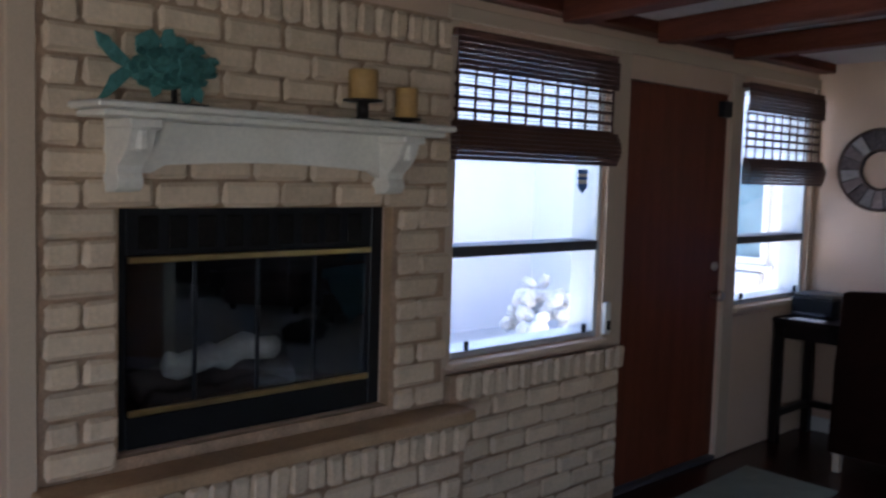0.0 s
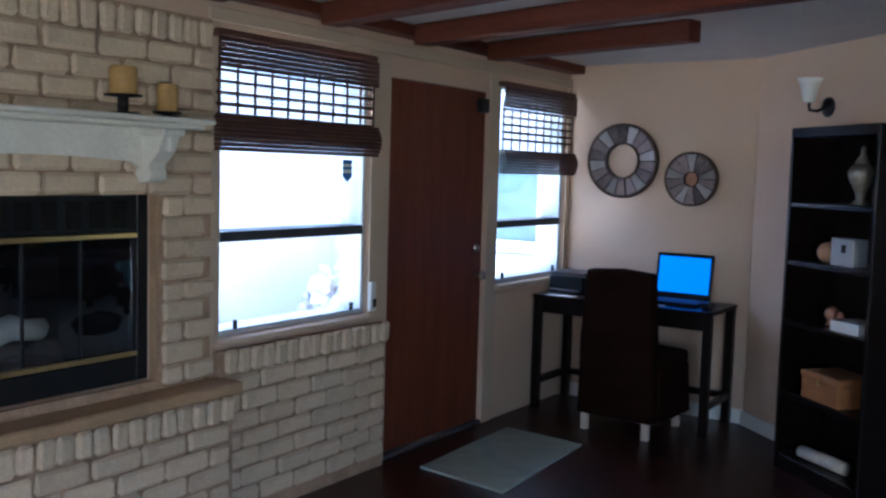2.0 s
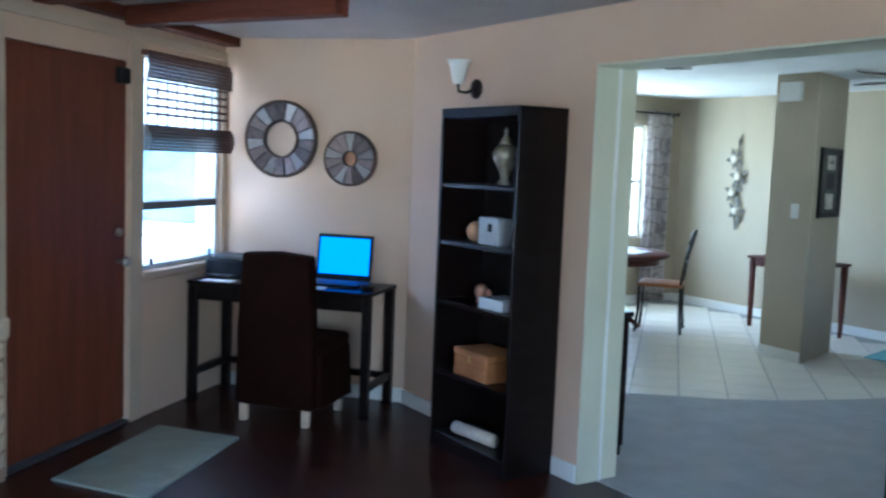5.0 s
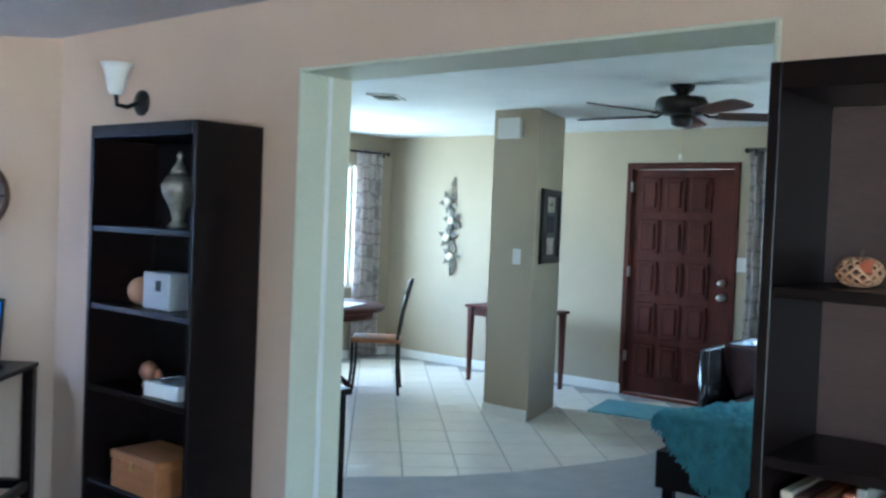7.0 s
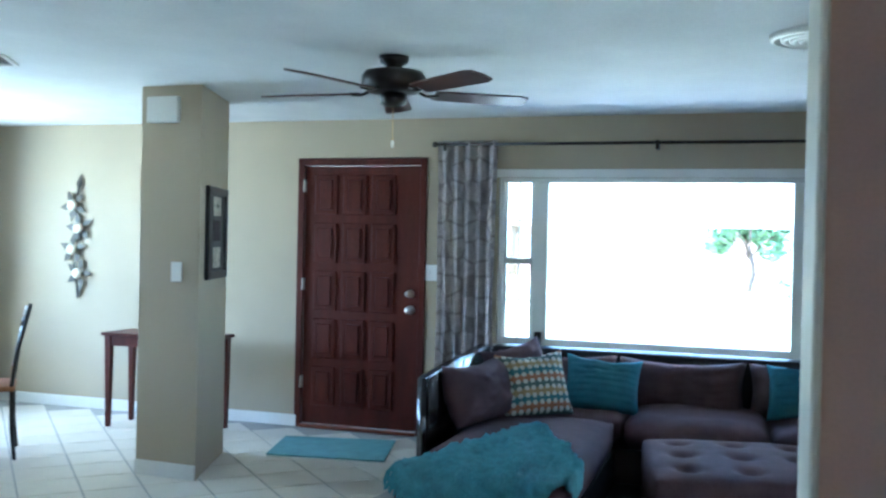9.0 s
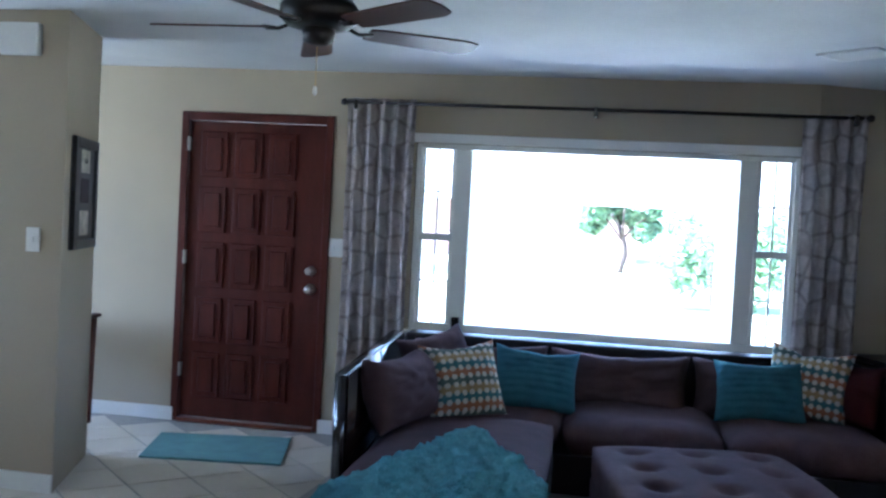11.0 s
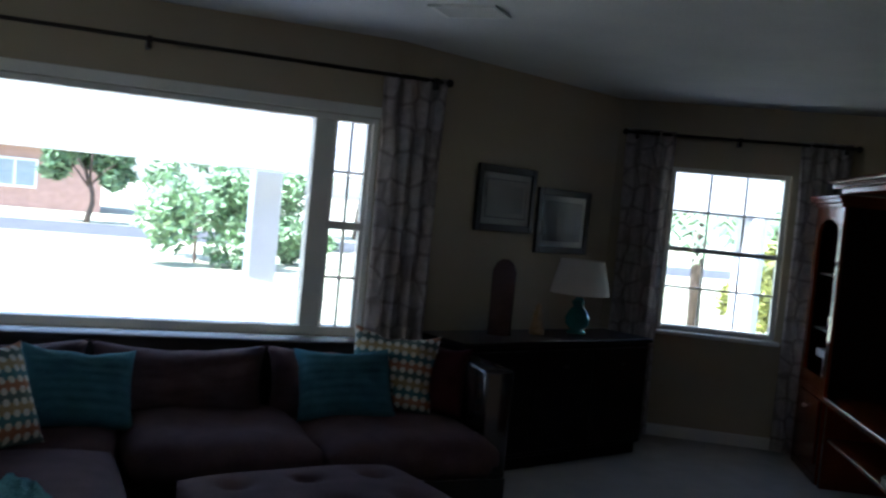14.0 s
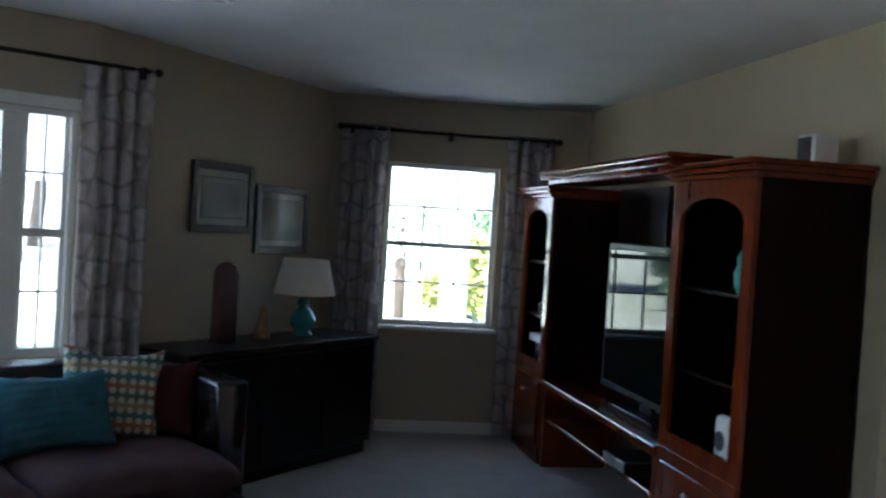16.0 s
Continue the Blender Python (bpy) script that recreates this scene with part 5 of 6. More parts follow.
def picture(m, w, h, fr, label, wins, group="", fillet=None):
    """A framed picture; its lower left corner at m, x along the wall, y into it; wins are the printed fields."""
    p = thing("framed_picture", label, "picture", m, group)
    part("frame", boxes((0, -0.028, 0, fr, -0.002, h), (w - fr, -0.028, 0, w, -0.002, h), (fr, -0.028, h - fr, w - fr, -0.002, h), (fr, -0.028, 0, w - fr, -0.002, fr), bevel=0.004), M_FRAME, p)
    part("mat_board", boxes((fr, -0.014, fr, w - fr, -0.010, h - fr)), fillet or M_MATBOARD, p)
    for i, (x0, z0, x1, z1, c) in enumerate(wins):
        part("print", boxes((x0, -0.0165, z0, x1, -0.0145, z1)), c, p)
    if not fillet:
        part("glass", boxes((fr, -0.0215, fr, w - fr, -0.0195, h - fr)), M_GLASS, p).visible_shadow = False
    return p


M_PRINT = mat("faded_print", (0.32, 0.31, 0.30), 0.8, 0.35, 7, 30, 0.0)
M_PRINT2 = mat("cream_print", (0.60, 0.55, 0.46), 0.8, 0.3, 12, 30, 0.0)
M_BIRD = mat("dark_print_motif", (0.06, 0.05, 0.06), 0.8, 0.2)
CM = along((6.91, 4.61), (7.62, 4.84))
CMF = pose(0, 0, 0)
pc = picture(along((6.91, 4.61), (7.62, 4.84), 1.20) @ Matrix.Translation((0.12, 0, 0)), 0.53, 0.58, 0.05, "tall black framed triple print on the column", [(0.17, 0.40, 0.36, 0.52, M_PRINT2), (0.17, 0.24, 0.36, 0.37, M_BIRD), (0.17, 0.07, 0.36, 0.20, M_PRINT2), (0.22, 0.45, 0.32, 0.475, M_BIRD)], "", M_FRAME)
PWL = along(PA, PK)
pa_d = lambda x, y: (x - PA[0]) * 0.4006 + (y - PA[1]) * -0.9163
for (x0, y0), (x1, y1), zt, zb in (((8.93, 0.10), (9.16, -0.41), 1.78, 1.37), ((9.17, -0.45), (9.40, -0.98), 1.68, 1.25)):
    s0, s1 = pa_d(x0, y0), pa_d(x1, y1)
    w, h = s1 - s0, zt - zb
    picture(PWL @ Matrix.Translation((s0, 0, zb)), w, h, 0.045, "dark framed print with a pale double mat", [(0.085, 0.085, w - 0.085, h - 0.085, M_BIRD), (0.09, 0.09, w - 0.09, h - 0.09, M_MATBOARD), (0.12, 0.12, w - 0.12, h - 0.12, M_PRINT)], "wall pictures")

# metal flower wall art
M_PETAL = mat("dark_leaf_metal", (0.07, 0.06, 0.045), 0.5, 0.3, 10, 60, 0.2, metal=0.4)
M_BLOOM = mat("cream_bloom", (0.62, 0.56, 0.44), 0.5, 0.12, 14, 60)
fl = thing("metal_flower_plaque", "metal wall art of four cream blooms on a dark leafy stem", "wall decor", along((XF, 7.03), (XF, 6.5), 0.93))
part("stem", tube([(0.20, -0.02, 0.0), (0.15, -0.025, 0.25), (0.21, -0.025, 0.5), (0.15, -0.025, 0.75), (0.20, -0.02, 0.98)], 0.008, 6), M_PETAL, fl, "", True)
for i, z in enumerate((0.20, 0.40, 0.58, 0.77)):
    bm = bmesh.new()
    bmesh.ops.create_uvsphere(bm, u_segments=12, v_segments=8, radius=0.045)
    for v in bm.verts:
        v.co.y *= 0.45
    part("bloom", bm, M_BLOOM, fl, "", True, Matrix.Translation((0.17 + 0.03 * (-1) ** i, -0.05, z)))
    for k in range(5):
        a = k * 1.257 + i
        part("leaf", blade_shape([(0.03, 0), (0.075, 0.032), (0.135, 0.0), (0.075, -0.028)], 0.006), M_PETAL, fl, "", False, Matrix.Translation((0.17 + 0.03 * (-1) ** i, -0.028, z)) @ pose(0, 0, 0, 0, math.degrees(a), 0))
part("leaf", blade_shape([(-0.02, 0), (0.03, 0.05), (0.02, 0.14), (-0.03, 0.06)], 0.006), M_PETAL, fl, "", False, Matrix.Translation((0.19, -0.02, 0.90)))
part("leaf", blade_shape([(-0.02, 0), (0.03, 0.05), (0.02, 0.14), (-0.03, 0.06)], 0.006), M_PETAL, fl, "", False, Matrix.Translation((0.20, -0.02, 0.12)) @ pose(0, 0, 0, 0, 180, 0))

# ceiling fan
fan = thing("ceiling_fan", "bronze ceiling fan with five dark wooden blades, at rest", "ceiling fan", pose(6.33, 3.17, LIV_C - 0.001))
part("canopy", lathe([(0.075, 0), (0.07, -0.03), (0.04, -0.05), (0.04, -0.06)], 22), M_BRONZE, fan, "", True)
part("motor", lathe([(0.04, -0.061), (0.14, -0.075), (0.158, -0.10), (0.158, -0.145), (0.13, -0.175), (0.07, -0.185)], 28), M_BRONZE, fan, "", True)
part("switch_housing", lathe([(0.068, -0.186), (0.062, -0.235), (0.03, -0.25)], 20), M_BRONZE, fan, "", True)
M_BLADE = mat("dark_walnut_blade", (0.07, 0.03, 0.02), 0.35, 0.2, 3, 30, 0.05, stretch=(1, 6, 1))
for k in range(5):
    br = bmesh.new()
    tube([(0.12, 0, -0.165), (0.17, 0, -0.185), (0.23, 0.02, -0.18)], 0.008, 6, br)
    tube([(0.12, 0, -0.165), (0.17, 0, -0.185), (0.23, -0.02, -0.18)], 0.008, 6, br)
    arm = part("blade_arm", br, M_BRONZE, fan, "", True, pose(0, 0, 0, 0, 0, 72 * k + 18))
    bl = prism([(0.21, -0.055), (0.25, -0.062), (0.65, -0.075), (0.70, -0.058), (0.712, 0), (0.70, 0.058), (0.65, 0.075), (0.25, 0.062), (0.21, 0.055)], -0.004, 0.004)
    part("blade", bl, M_BLADE, fan, "", False, pose(0, 0, -0.178, 0, 0, 72 * k + 18) @ pose(0, 0, 0, -11, 0, 0))
part("pull_chain", tube([(0.05, 0.02, -0.24), (0.05, 0.02, -0.41)], 0.002, 6), M_BRASS, fan)
part("pull_knob", lathe([(0.003, -0.445), (0.009, -0.435), (0.007, -0.41), (0.002, -0.408)], 10, None, (0.05, 0.02, 0)), M_WHITE, fan)


def ceiling_vent(m, w, d, n, label):
    v = thing("ceiling_vent", label, "vent", m)
    part("frame", boxes((-w / 2, -d / 2, -0.012, -w / 2 + 0.025, d / 2, -0.001), (w / 2 - 0.025, -d / 2, -0.012, w / 2, d / 2, -0.001), (-w / 2 + 0.025, -d / 2, -0.012, w / 2 - 0.025, -d / 2 + 0.025, -0.001), (-w / 2 + 0.025, d / 2 - 0.025, -0.012, w / 2 - 0.025, d / 2, -0.001), bevel=0.002), M_WHITE, v)
    part("backing", boxes((-w / 2 + 0.025, -d / 2 + 0.025, -0.003, w / 2 - 0.025, d / 2 - 0.025, -0.001)), M_DARKALU, v)
    for i in range(n):
        y = -d / 2 + 0.03 + (d - 0.06) * (i + 0.5) / n
        part("slat", boxes((-w / 2 + 0.026, -0.008, -0.0008, w / 2 - 0.026, 0.008, 0.0008)), M_WHITE, v, "", False, Matrix.Translation((0, y, -0.008)) @ pose(0, 0, 0, 35, 0, 0))


ceiling_vent(pose(7.62, 0.80, LIV_C, 0, 0, 47), 0.32, 0.24, 5, "white louvred ceiling register")
ceiling_vent(pose(5.97, 5.30, LIV_C, 0, 0, 30), 0.32, 0.22, 7, "white louvred ceiling register over the tiles")
rv = thing("round_ceiling_vent", "round white ceiling diffuser with stepped rings", "vent", pose(6.22, 1.22, LIV_C))
for i, r in enumerate((0.20, 0.155, 0.12, 0.085, 0.05)):
    part("ring", lathe([(r, -0.001 - 0.002 * i), (r - 0.004, -0.022 - 0.003 * i), (r - 0.022, -0.026 - 0.003 * i), (r - 0.018, -0.012)], 32), M_WHITE, rv, "", True)
part("backing", lathe([(0.178, -0.002), (0.178, -0.006), (0.001, -0.006)], 28), M_DARKALU, rv)

solid("entry_mat", prism([(7.67, 4.54), (7.78, 3.73), (8.41, 3.88), (8.24, 4.68)], 0.001, 0.013), M_MATT, "teal woven mat before the front door", "mat")

# console table behind the column
ct = thing("console_table", "narrow dark cherry console table against the wall", "table", along((8.42, 6.14), (8.42, 5.20)) @ Matrix.Translation((0, -0.40, 0)))
part("top", boxes((0, 0, 0.695, 0.93, 0.38, 0.72), bevel=0.005), M_CHERRY, ct)
part("apron", boxes((0.05, 0.03, 0.62, 0.88, 0.05, 0.694)), M_CHERRY, ct)
part("apron", boxes((0.03, 0.05, 0.62, 0.05, 0.35, 0.694)), M_CHERRY, ct)
for x, y in ((0.02, 0.02), (0.86, 0.02), (0.02, 0.31), (0.86, 0.31)):
    bm = bmesh.new()
    box(bm, x, y, 0.001, x + 0.05, y + 0.05, 0.694)
    for v in bm.verts:
        if v.co.z < 0.1:
            v.co.x, v.co.y = x + 0.025 + (v.co.x - x - 0.025) * 0.6, y + 0.025 + (v.co.y - y - 0.025) * 0.6
    part("leg", bm, M_CHERRY, ct)

# dining table and chair
dt = thing("dining_table", "round dark wooden dining table on a turned pedestal", "table", pose(6.55, 6.66, 0))
part("top", lathe([(0.60, 0.70), (0.635, 0.715), (0.64, 0.735), (0.62, 0.75), (0.001, 0.75)], 40), M_CHERRY, dt, "", True)
part("apron_ring", lathe([(0.52, 0.64), (0.54, 0.64), (0.54, 0.699), (0.52, 0.699)], 36), M_CHERRY, dt, "", True)
part("pedestal", lathe([(0.10, 0.20), (0.13, 0.25), (0.07, 0.33), (0.06, 0.45), (0.10, 0.55), (0.12, 0.64)], 20), M_CHERRY, dt, "", True)
M_IRON = mat("dark_wrought_iron", (0.02, 0.018, 0.016), 0.5, 0.2, 12, 80, 0.1, metal=0.5)
for k in range(4):
    a = k * math.pi / 2 + 0.5
    part("foot", tube([(0.08 * math.cos(a), 0.08 * math.sin(a), 0.24), (0.25 * math.cos(a), 0.25 * math.sin(a), 0.14), (0.40 * math.cos(a), 0.40 * math.sin(a), 0.03)], 0.026, 8), M_CHERRY, dt, "", True)
solid("table_runner", boxes((-0.22, -0.42, 0, 0.22, 0.42, 0.004)), M_PAPER, "white runner on the dining table", "runner", pose(6.55, 6.66, 0.7515, 0, 0, 25))
dc = thing("dining_chair", "dark wrought-iron dining chair with a wooden seat and slatted back", "chair", pose(6.95, 6.25, 0, 0, 0, 40))
part("seat", boxes((-0.21, -0.21, 0.44, 0.21, 0.21, 0.475), bevel=0.012, seg=2), M_BOXWOOD, dc, "", True)
for x, y in ((-0.19, -0.19), (0.19, -0.19), (-0.19, 0.19), (0.19, 0.19)):
    part("leg", tube([(x, y, 0.439), (x * 1.02, y * 1.02, 0.2), (x * 1.12, y * 1.12, 0.002)], 0.013, 8), M_IRON, dc, "", True)
for x in (-0.19, 0.19):
    part("back_post", tube([(x, -0.19, 0.47), (x, -0.22, 0.7), (x * 0.96, -0.29, 0.98)], 0.013, 8), M_IRON, dc, "", True)
for i in range(6):
    z = 0.60 + i * 0.07
    part("back_slat", boxes((-0.185, -0.009, -0.018, 0.185, 0.009, 0.018), bevel=0.004), M_ALU if i % 2 else M_IRON, dc, "", False, Matrix.Translation((0, -0.205 - 0.20 * (z - 0.6) ** 1.2, z)) @ pose(0, 0, 0, 12, 0, 0))
part("back_panel", boxes((-0.15, -0.20, 0.50, 0.15, -0.185, 0.60), bevel=0.006), M_BOXWOOD, dc)

# dark chest behind the opening
cb = thing("side_cabinet", "narrow dark espresso cabinet beside the opening", "cabinet", along((XOI + 0.01, 3.95), (XOI + 0.01, 3.13)))
cb.matrix_world = pose(XOI + 0.012, 3.37, 0)
part("carcass", boxes((0, 0, 0.06, 0.28, 0.72, 0.76), bevel=0.004), M_ESPRESSO, cb)
part("top", boxes((-0.0, -0.015, 0.761, 0.30, 0.735, 0.79), bevel=0.005), M_ESPRESSO, cb)
for k in range(3):
    dr = part("drawer", boxes((0.281, 0.03, 0.09 + k * 0.22, 0.294, 0.69, 0.295 + k * 0.22), bevel=0.003), M_ESPRESSO, cb)
    part("knob", lathe([(0.008, 0), (0.008, 0.012), (0.015, 0.02), (0.006, 0.028)], 12), M_STEEL, dr, "", True, Matrix.Translation((0.294, 0.10, 0.19 + k * 0.22)) @ pose(0, 0, 0, 0, 90, 0))
for x, y in ((0.01, 0.01), (0.22, 0.01), (0.01, 0.66), (0.22, 0.66)):
    part("foot", boxes((x, y, 0.001, x + 0.05, y + 0.05, 0.0595)), M_ESPRESSO, cb)

# sectional sofa
M_GLOSS = mat("dark_gloss_leather", (0.016, 0.012, 0.013), 0.14, 0.2, 7, 90, 0.03, spec=0.8)
sf = thing("sectional_sofa", "dark brown leather sectional sofa with mauve seat cushions and a chaise", "sofa", pose(0, 0, 0))
part("base", prism([(5.72, 2.18), (7.42, 2.18), (7.42, 0.50), (8.50, 0.50), (8.50, 3.10), (8.29, 3.145), (6.64, 3.045), (6.50, 2.98), (5.72, 2.92)], 0.10, 0.30), M_SOFA, sf)
part("back", boxes((8.30, 0.50, 0.301, 8.50, 3.16, 0.755), bevel=0.03, seg=2), M_SOFA, sf, "", True)
bm = prism([(6.62, 3.050), (8.29, 3.15), (8.29, 3.24), (6.62, 3.115)], 0.10, 0.765)
bmesh.ops.bevel(bm, geom=bm.edges[:], offset=0.012, segments=2, affect="EDGES")
part("side_back", bm, M_GLOSS, sf, "", True)
part("arm", boxes((7.72, 0.34, 0.10, 8.50, 0.499, 0.74), bevel=0.025, seg=2), M_GLOSS, sf, "", True)
part("seat_cushion", cushion(1.75, 0.78, 0.19, 22, 12, 0.45, 0.010, 1), M_PLUM, sf, "long mauve chaise cushion", True, pose(6.62, 2.56, 0.29))
part("seat_cushion", cushion(0.86, 0.82, 0.19, 16, 14, 0.7, 0.02, 2), M_PLUM, sf, "", True, pose(7.83, 1.74, 0.29))
part("seat_cushion", cushion(0.86, 0.82, 0.19, 16, 14, 0.7, 0.02, 3), M_PLUM, sf, "", True, pose(7.83, 0.92, 0.29))
part("seat_cushion", cushion(0.76, 0.80, 0.18, 14, 12, 0.5, 0.012, 4), M_PLUM, sf, "", True, pose(7.90, 2.55, 0.29))


def pillow_mesh(w, h, thick, sag, seed, ribs=False, full=2.6):
    """A stuffed cover round its centre, in the x-y plane: pinched corners, bowed sides, a slack top edge and soft creases."""
    bm = bmesh.new()
    n = 26
    faces = {}
    for side in (1, -1):
        for i in range(n + 1):
            for j in range(n + 1):
                u, v = 2 * i / n - 1, 2 * j / n - 1
                x = w / 2 * u * (1 - 0.075 * (1 - v * v))
                y = h / 2 * v * (1 - 0.06 * (1 - u * u))
                if v > 0:
                    y -= sag * v * (1 - u * u) * (0.8 + 0.5 * noise.noise(Vector((u * 2.5, seed, 0))))
                e = max(0.0, (1 - abs(u) ** full) * (1 - abs(v) ** full))
                z = thick / 2 * e ** 0.55
                cr = noise.noise(Vector((u * 3.1 + seed * 7, v * 3.1, seed))) * 0.5 + 0.35 * noise.noise(Vector((u * 7 - v * 3, v * 6 + seed, 2)))
                z += 0.10 * thick * cr * min(1, 3 * e)
                if ribs:
                    z += 0.005 * math.sin(v * h / 2 * 150) * min(1, 4 * e)
                edge = i in (0, n) or j in (0, n)
                if edge and side < 0:
                    faces[side, i, j] = faces[1, i, j]
                else:
                    faces[side, i, j] = bm.verts.new((x, y, side * (0.0 if edge else z)))
        for i in range(n):
            for j in range(n):
                q = [faces[side, i, j], faces[side, i + 1, j], faces[side, i + 1, j + 1], faces[side, i, j + 1]]
                bm.faces.new(q if side > 0 else q[::-1])
    return bm


def leaning(x, y, z, h, yaw, lean):
    return pose(x, y, z, 0, 0, yaw + 90) @ pose(0, 0, 0, lean, 0, 0) @ Matrix.Translation((0, h / 2, 0))


for i, (y, wd, yaw) in enumerate(((2.66, 0.80, 184), (1.86, 0.80, 180), (1.06, 0.80, 178))):
    part("back_cushion", pillow_mesh(wd, 0.36, 0.30, 0.035, 10 + i, full=4.5), M_PLUM, sf, "", True, leaning(8.10, y, 0.40, 0.36, yaw, 78))
for x, y in ((5.74, 2.24), (5.76, 2.84), (8.42, 0.40), (8.42, 3.06), (7.46, 0.56)):
    part("foot", boxes((x, y, 0.001, x + 0.06, y + 0.06, 0.0995), bevel=0.005), M_ESPRESSO, sf)

# pillows
def dots_material(name, size):
    m = bpy.data.materials.new(name)
    m.use_nodes = True
    t = m.node_tree
    p = t.nodes["Principled BSDF"]
    p.inputs["Roughness"].default_value = 0.9
    co, sp, vo = t.nodes.new("ShaderNodeTexCoord"), t.nodes.new("ShaderNodeSeparateXYZ"), t.nodes.new("ShaderNodeTexVoronoi")
    vo.voronoi_dimensions, vo.inputs["Scale"].default_value, vo.inputs["Randomness"].default_value = "2D", 1 / size, 0.05
    t.links.new(co.outputs["Object"], sp.inputs[0])
    t.links.new(co.outputs["Object"], vo.inputs["Vector"])
    row = t.nodes.new("ShaderNodeMath")
    row.operation, row.inputs[1].default_value = "MULTIPLY", 1 / (size * 4)
    t.links.new(sp.outputs["Y"], row.inputs[0])
    fr = t.nodes.new("ShaderNodeMath")
    fr.operation = "FRACT"
    t.links.new(row.outputs[0], fr.inputs[0])
    rp = t.nodes.new("ShaderNodeValToRGB")
    rp.color_ramp.interpolation = "CONSTANT"
    els = rp.color_ramp.elements
    els[0].position, els[0].color = 0.0, (0.27, 0.12, 0.06, 1)
    els[1].position, els[1].color = 0.25, (0.05, 0.14, 0.16, 1)
    for pos, c in ((0.5, (0.28, 0.21, 0.10, 1)), (0.75, (0.07, 0.11, 0.10, 1))):
        e = els.new(pos)
        e.color = c
    t.links.new(fr.outputs[0], rp.inputs[0])
    lt = t.nodes.new("ShaderNodeMath")
    lt.operation, lt.inputs[1].default_value = "LESS_THAN", 0.33
    t.links.new(vo.outputs["Distance"], lt.inputs[0])
    mx = t.nodes.new("ShaderNodeMixRGB")
    mx.inputs[2].default_value = (0.50, 0.48, 0.41, 1)
    t.links.new(lt.outputs[0], mx.inputs[0])
    t.links.new(rp.outputs[0], mx.inputs[1])
    t.links.new(mx.outputs[0], p.inputs["Base Color"])
    return m


M_DOTS = dots_material("dotted_pillow_cloth", 0.042)
M_MAROON = mat("maroon_pillow_cloth", (0.05, 0.012, 0.014), 0.85, 0.2, 8, 120, 0.3, spec=0.1)


def pillow(x, y, z, w, h, yaw, lean, material, label, ribs=False, seed=0, roll=0, sag=0.03, thick=0.20):
    """A throw pillow that leans back; yaw is the way its face looks."""
    return solid("throw_pillow", pillow_mesh(w, h, thick, sag, seed, ribs), material, label, "pillow", leaning(x, y, z, h, yaw, lean) @ pose(0, 0, 0, 0, 0, roll), True, "sofa pillows")


pillow(7.10, 2.86, 0.455, 0.62, 0.36, 255, 72, M_PLUM, "large mauve-brown pillow on the sofa", seed=3, thick=0.26)
pillow(7.36, 2.62, 0.455, 0.43, 0.40, 212, 66, M_DOTS, "dotted multicolour throw pillow on the sofa", seed=4, roll=4)
pillow(7.74, 2.30, 0.45, 0.47, 0.36, 190, 62, M_TEAL, "ribbed teal throw pillow on the sofa", True, 5, -5)
pillow(7.92, 2.84, 0.48, 0.46, 0.36, 222, 68, M_PLUM, "mauve-brown throw pillow on the sofa", seed=6, roll=12)
pillow(7.90, 1.12, 0.45, 0.48, 0.36, 174, 62, M_TEAL, "ribbed teal throw pillow on the sofa", True, 7, 3)
pillow(8.02, 0.86, 0.455, 0.44, 0.42, 162, 74, M_DOTS, "dotted multicolour throw pillow on the sofa", seed=8, roll=-4, sag=0.05)
pillow(8.04, 0.67, 0.455, 0.40, 0.36, 138, 72, M_MAROON, "dark maroon throw pillow on the sofa", seed=9)

# throw over the chaise
bm = bmesh.new()
nu, nv = 96, 64
g = {}
for i in range(nu + 1):
    for j in range(nv + 1):
        u, v = i / nu, j / nv
        x = (1 - u) * (5.90 + 1.07 * v) + u * (5.29 + 0.42 * v) + 0.015 * math.sin(v * 17 + u * 5)
        y = (1 - u) * (2.04 + 0.50 * v) + u * (2.46 + 0.46 * v) + 0.012 * math.sin(u * 19 + v * 4)
        tuft = abs(noise.noise(Vector((x * 21, y * 21, 4)))) + 0.6 * abs(noise.noise(Vector((x * 43, y * 43, 7))))
        z = 0.518 + 0.018 * noise.noise(Vector((x * 4, y * 4, 1))) + 0.034 * (tuft - 0.3)
        over_f, over_n, over_s = max(0, 5.72 - x), max(0, y - 2.96), max(0, 2.17 - y)
        if over_f:
            x, z = 5.662 - 0.014 * math.sin(y * 22) - 0.03 * (tuft - 0.3), z - over_f
        if over_n:
            y, z = 3.004 + 0.01 * math.sin(x * 18), z - over_n
        if over_s:
            y, z = 2.150 - 0.012 * math.sin(x * 16), z - over_s
        g[i, j] = bm.verts.new((x, y, max(z, 0.10)))
for i in range(nu):
    for j in range(nv):
        bm.faces.new((g[i, j], g[i + 1, j], g[i + 1, j + 1], g[i, j + 1]))
bm.normal_update()
edge_line = [tuple(g[nu, j].co) for j in range(nv + 1)]
up = 1 if sum(f.normal.z for f in bm.faces) > 0 else -1
under = {k: bm.verts.new(v.co - up * 0.012 * v.normal) for k, v in g.items()}
for i in range(nu):
    for j in range(nv):
        bm.faces.new((under[i, j + 1], under[i + 1, j + 1], under[i + 1, j], under[i, j]))
bmesh.ops.recalc_face_normals(bm, faces=bm.faces[:])
tw = thing("throw_blanket", "fluffy turquoise throw with fringe draped over the chaise", "blanket", pose(0, 0, 0))
part("cloth", bm, M_THROW, tw, "", True)
rnd = random.Random(9)
fr = bmesh.new()
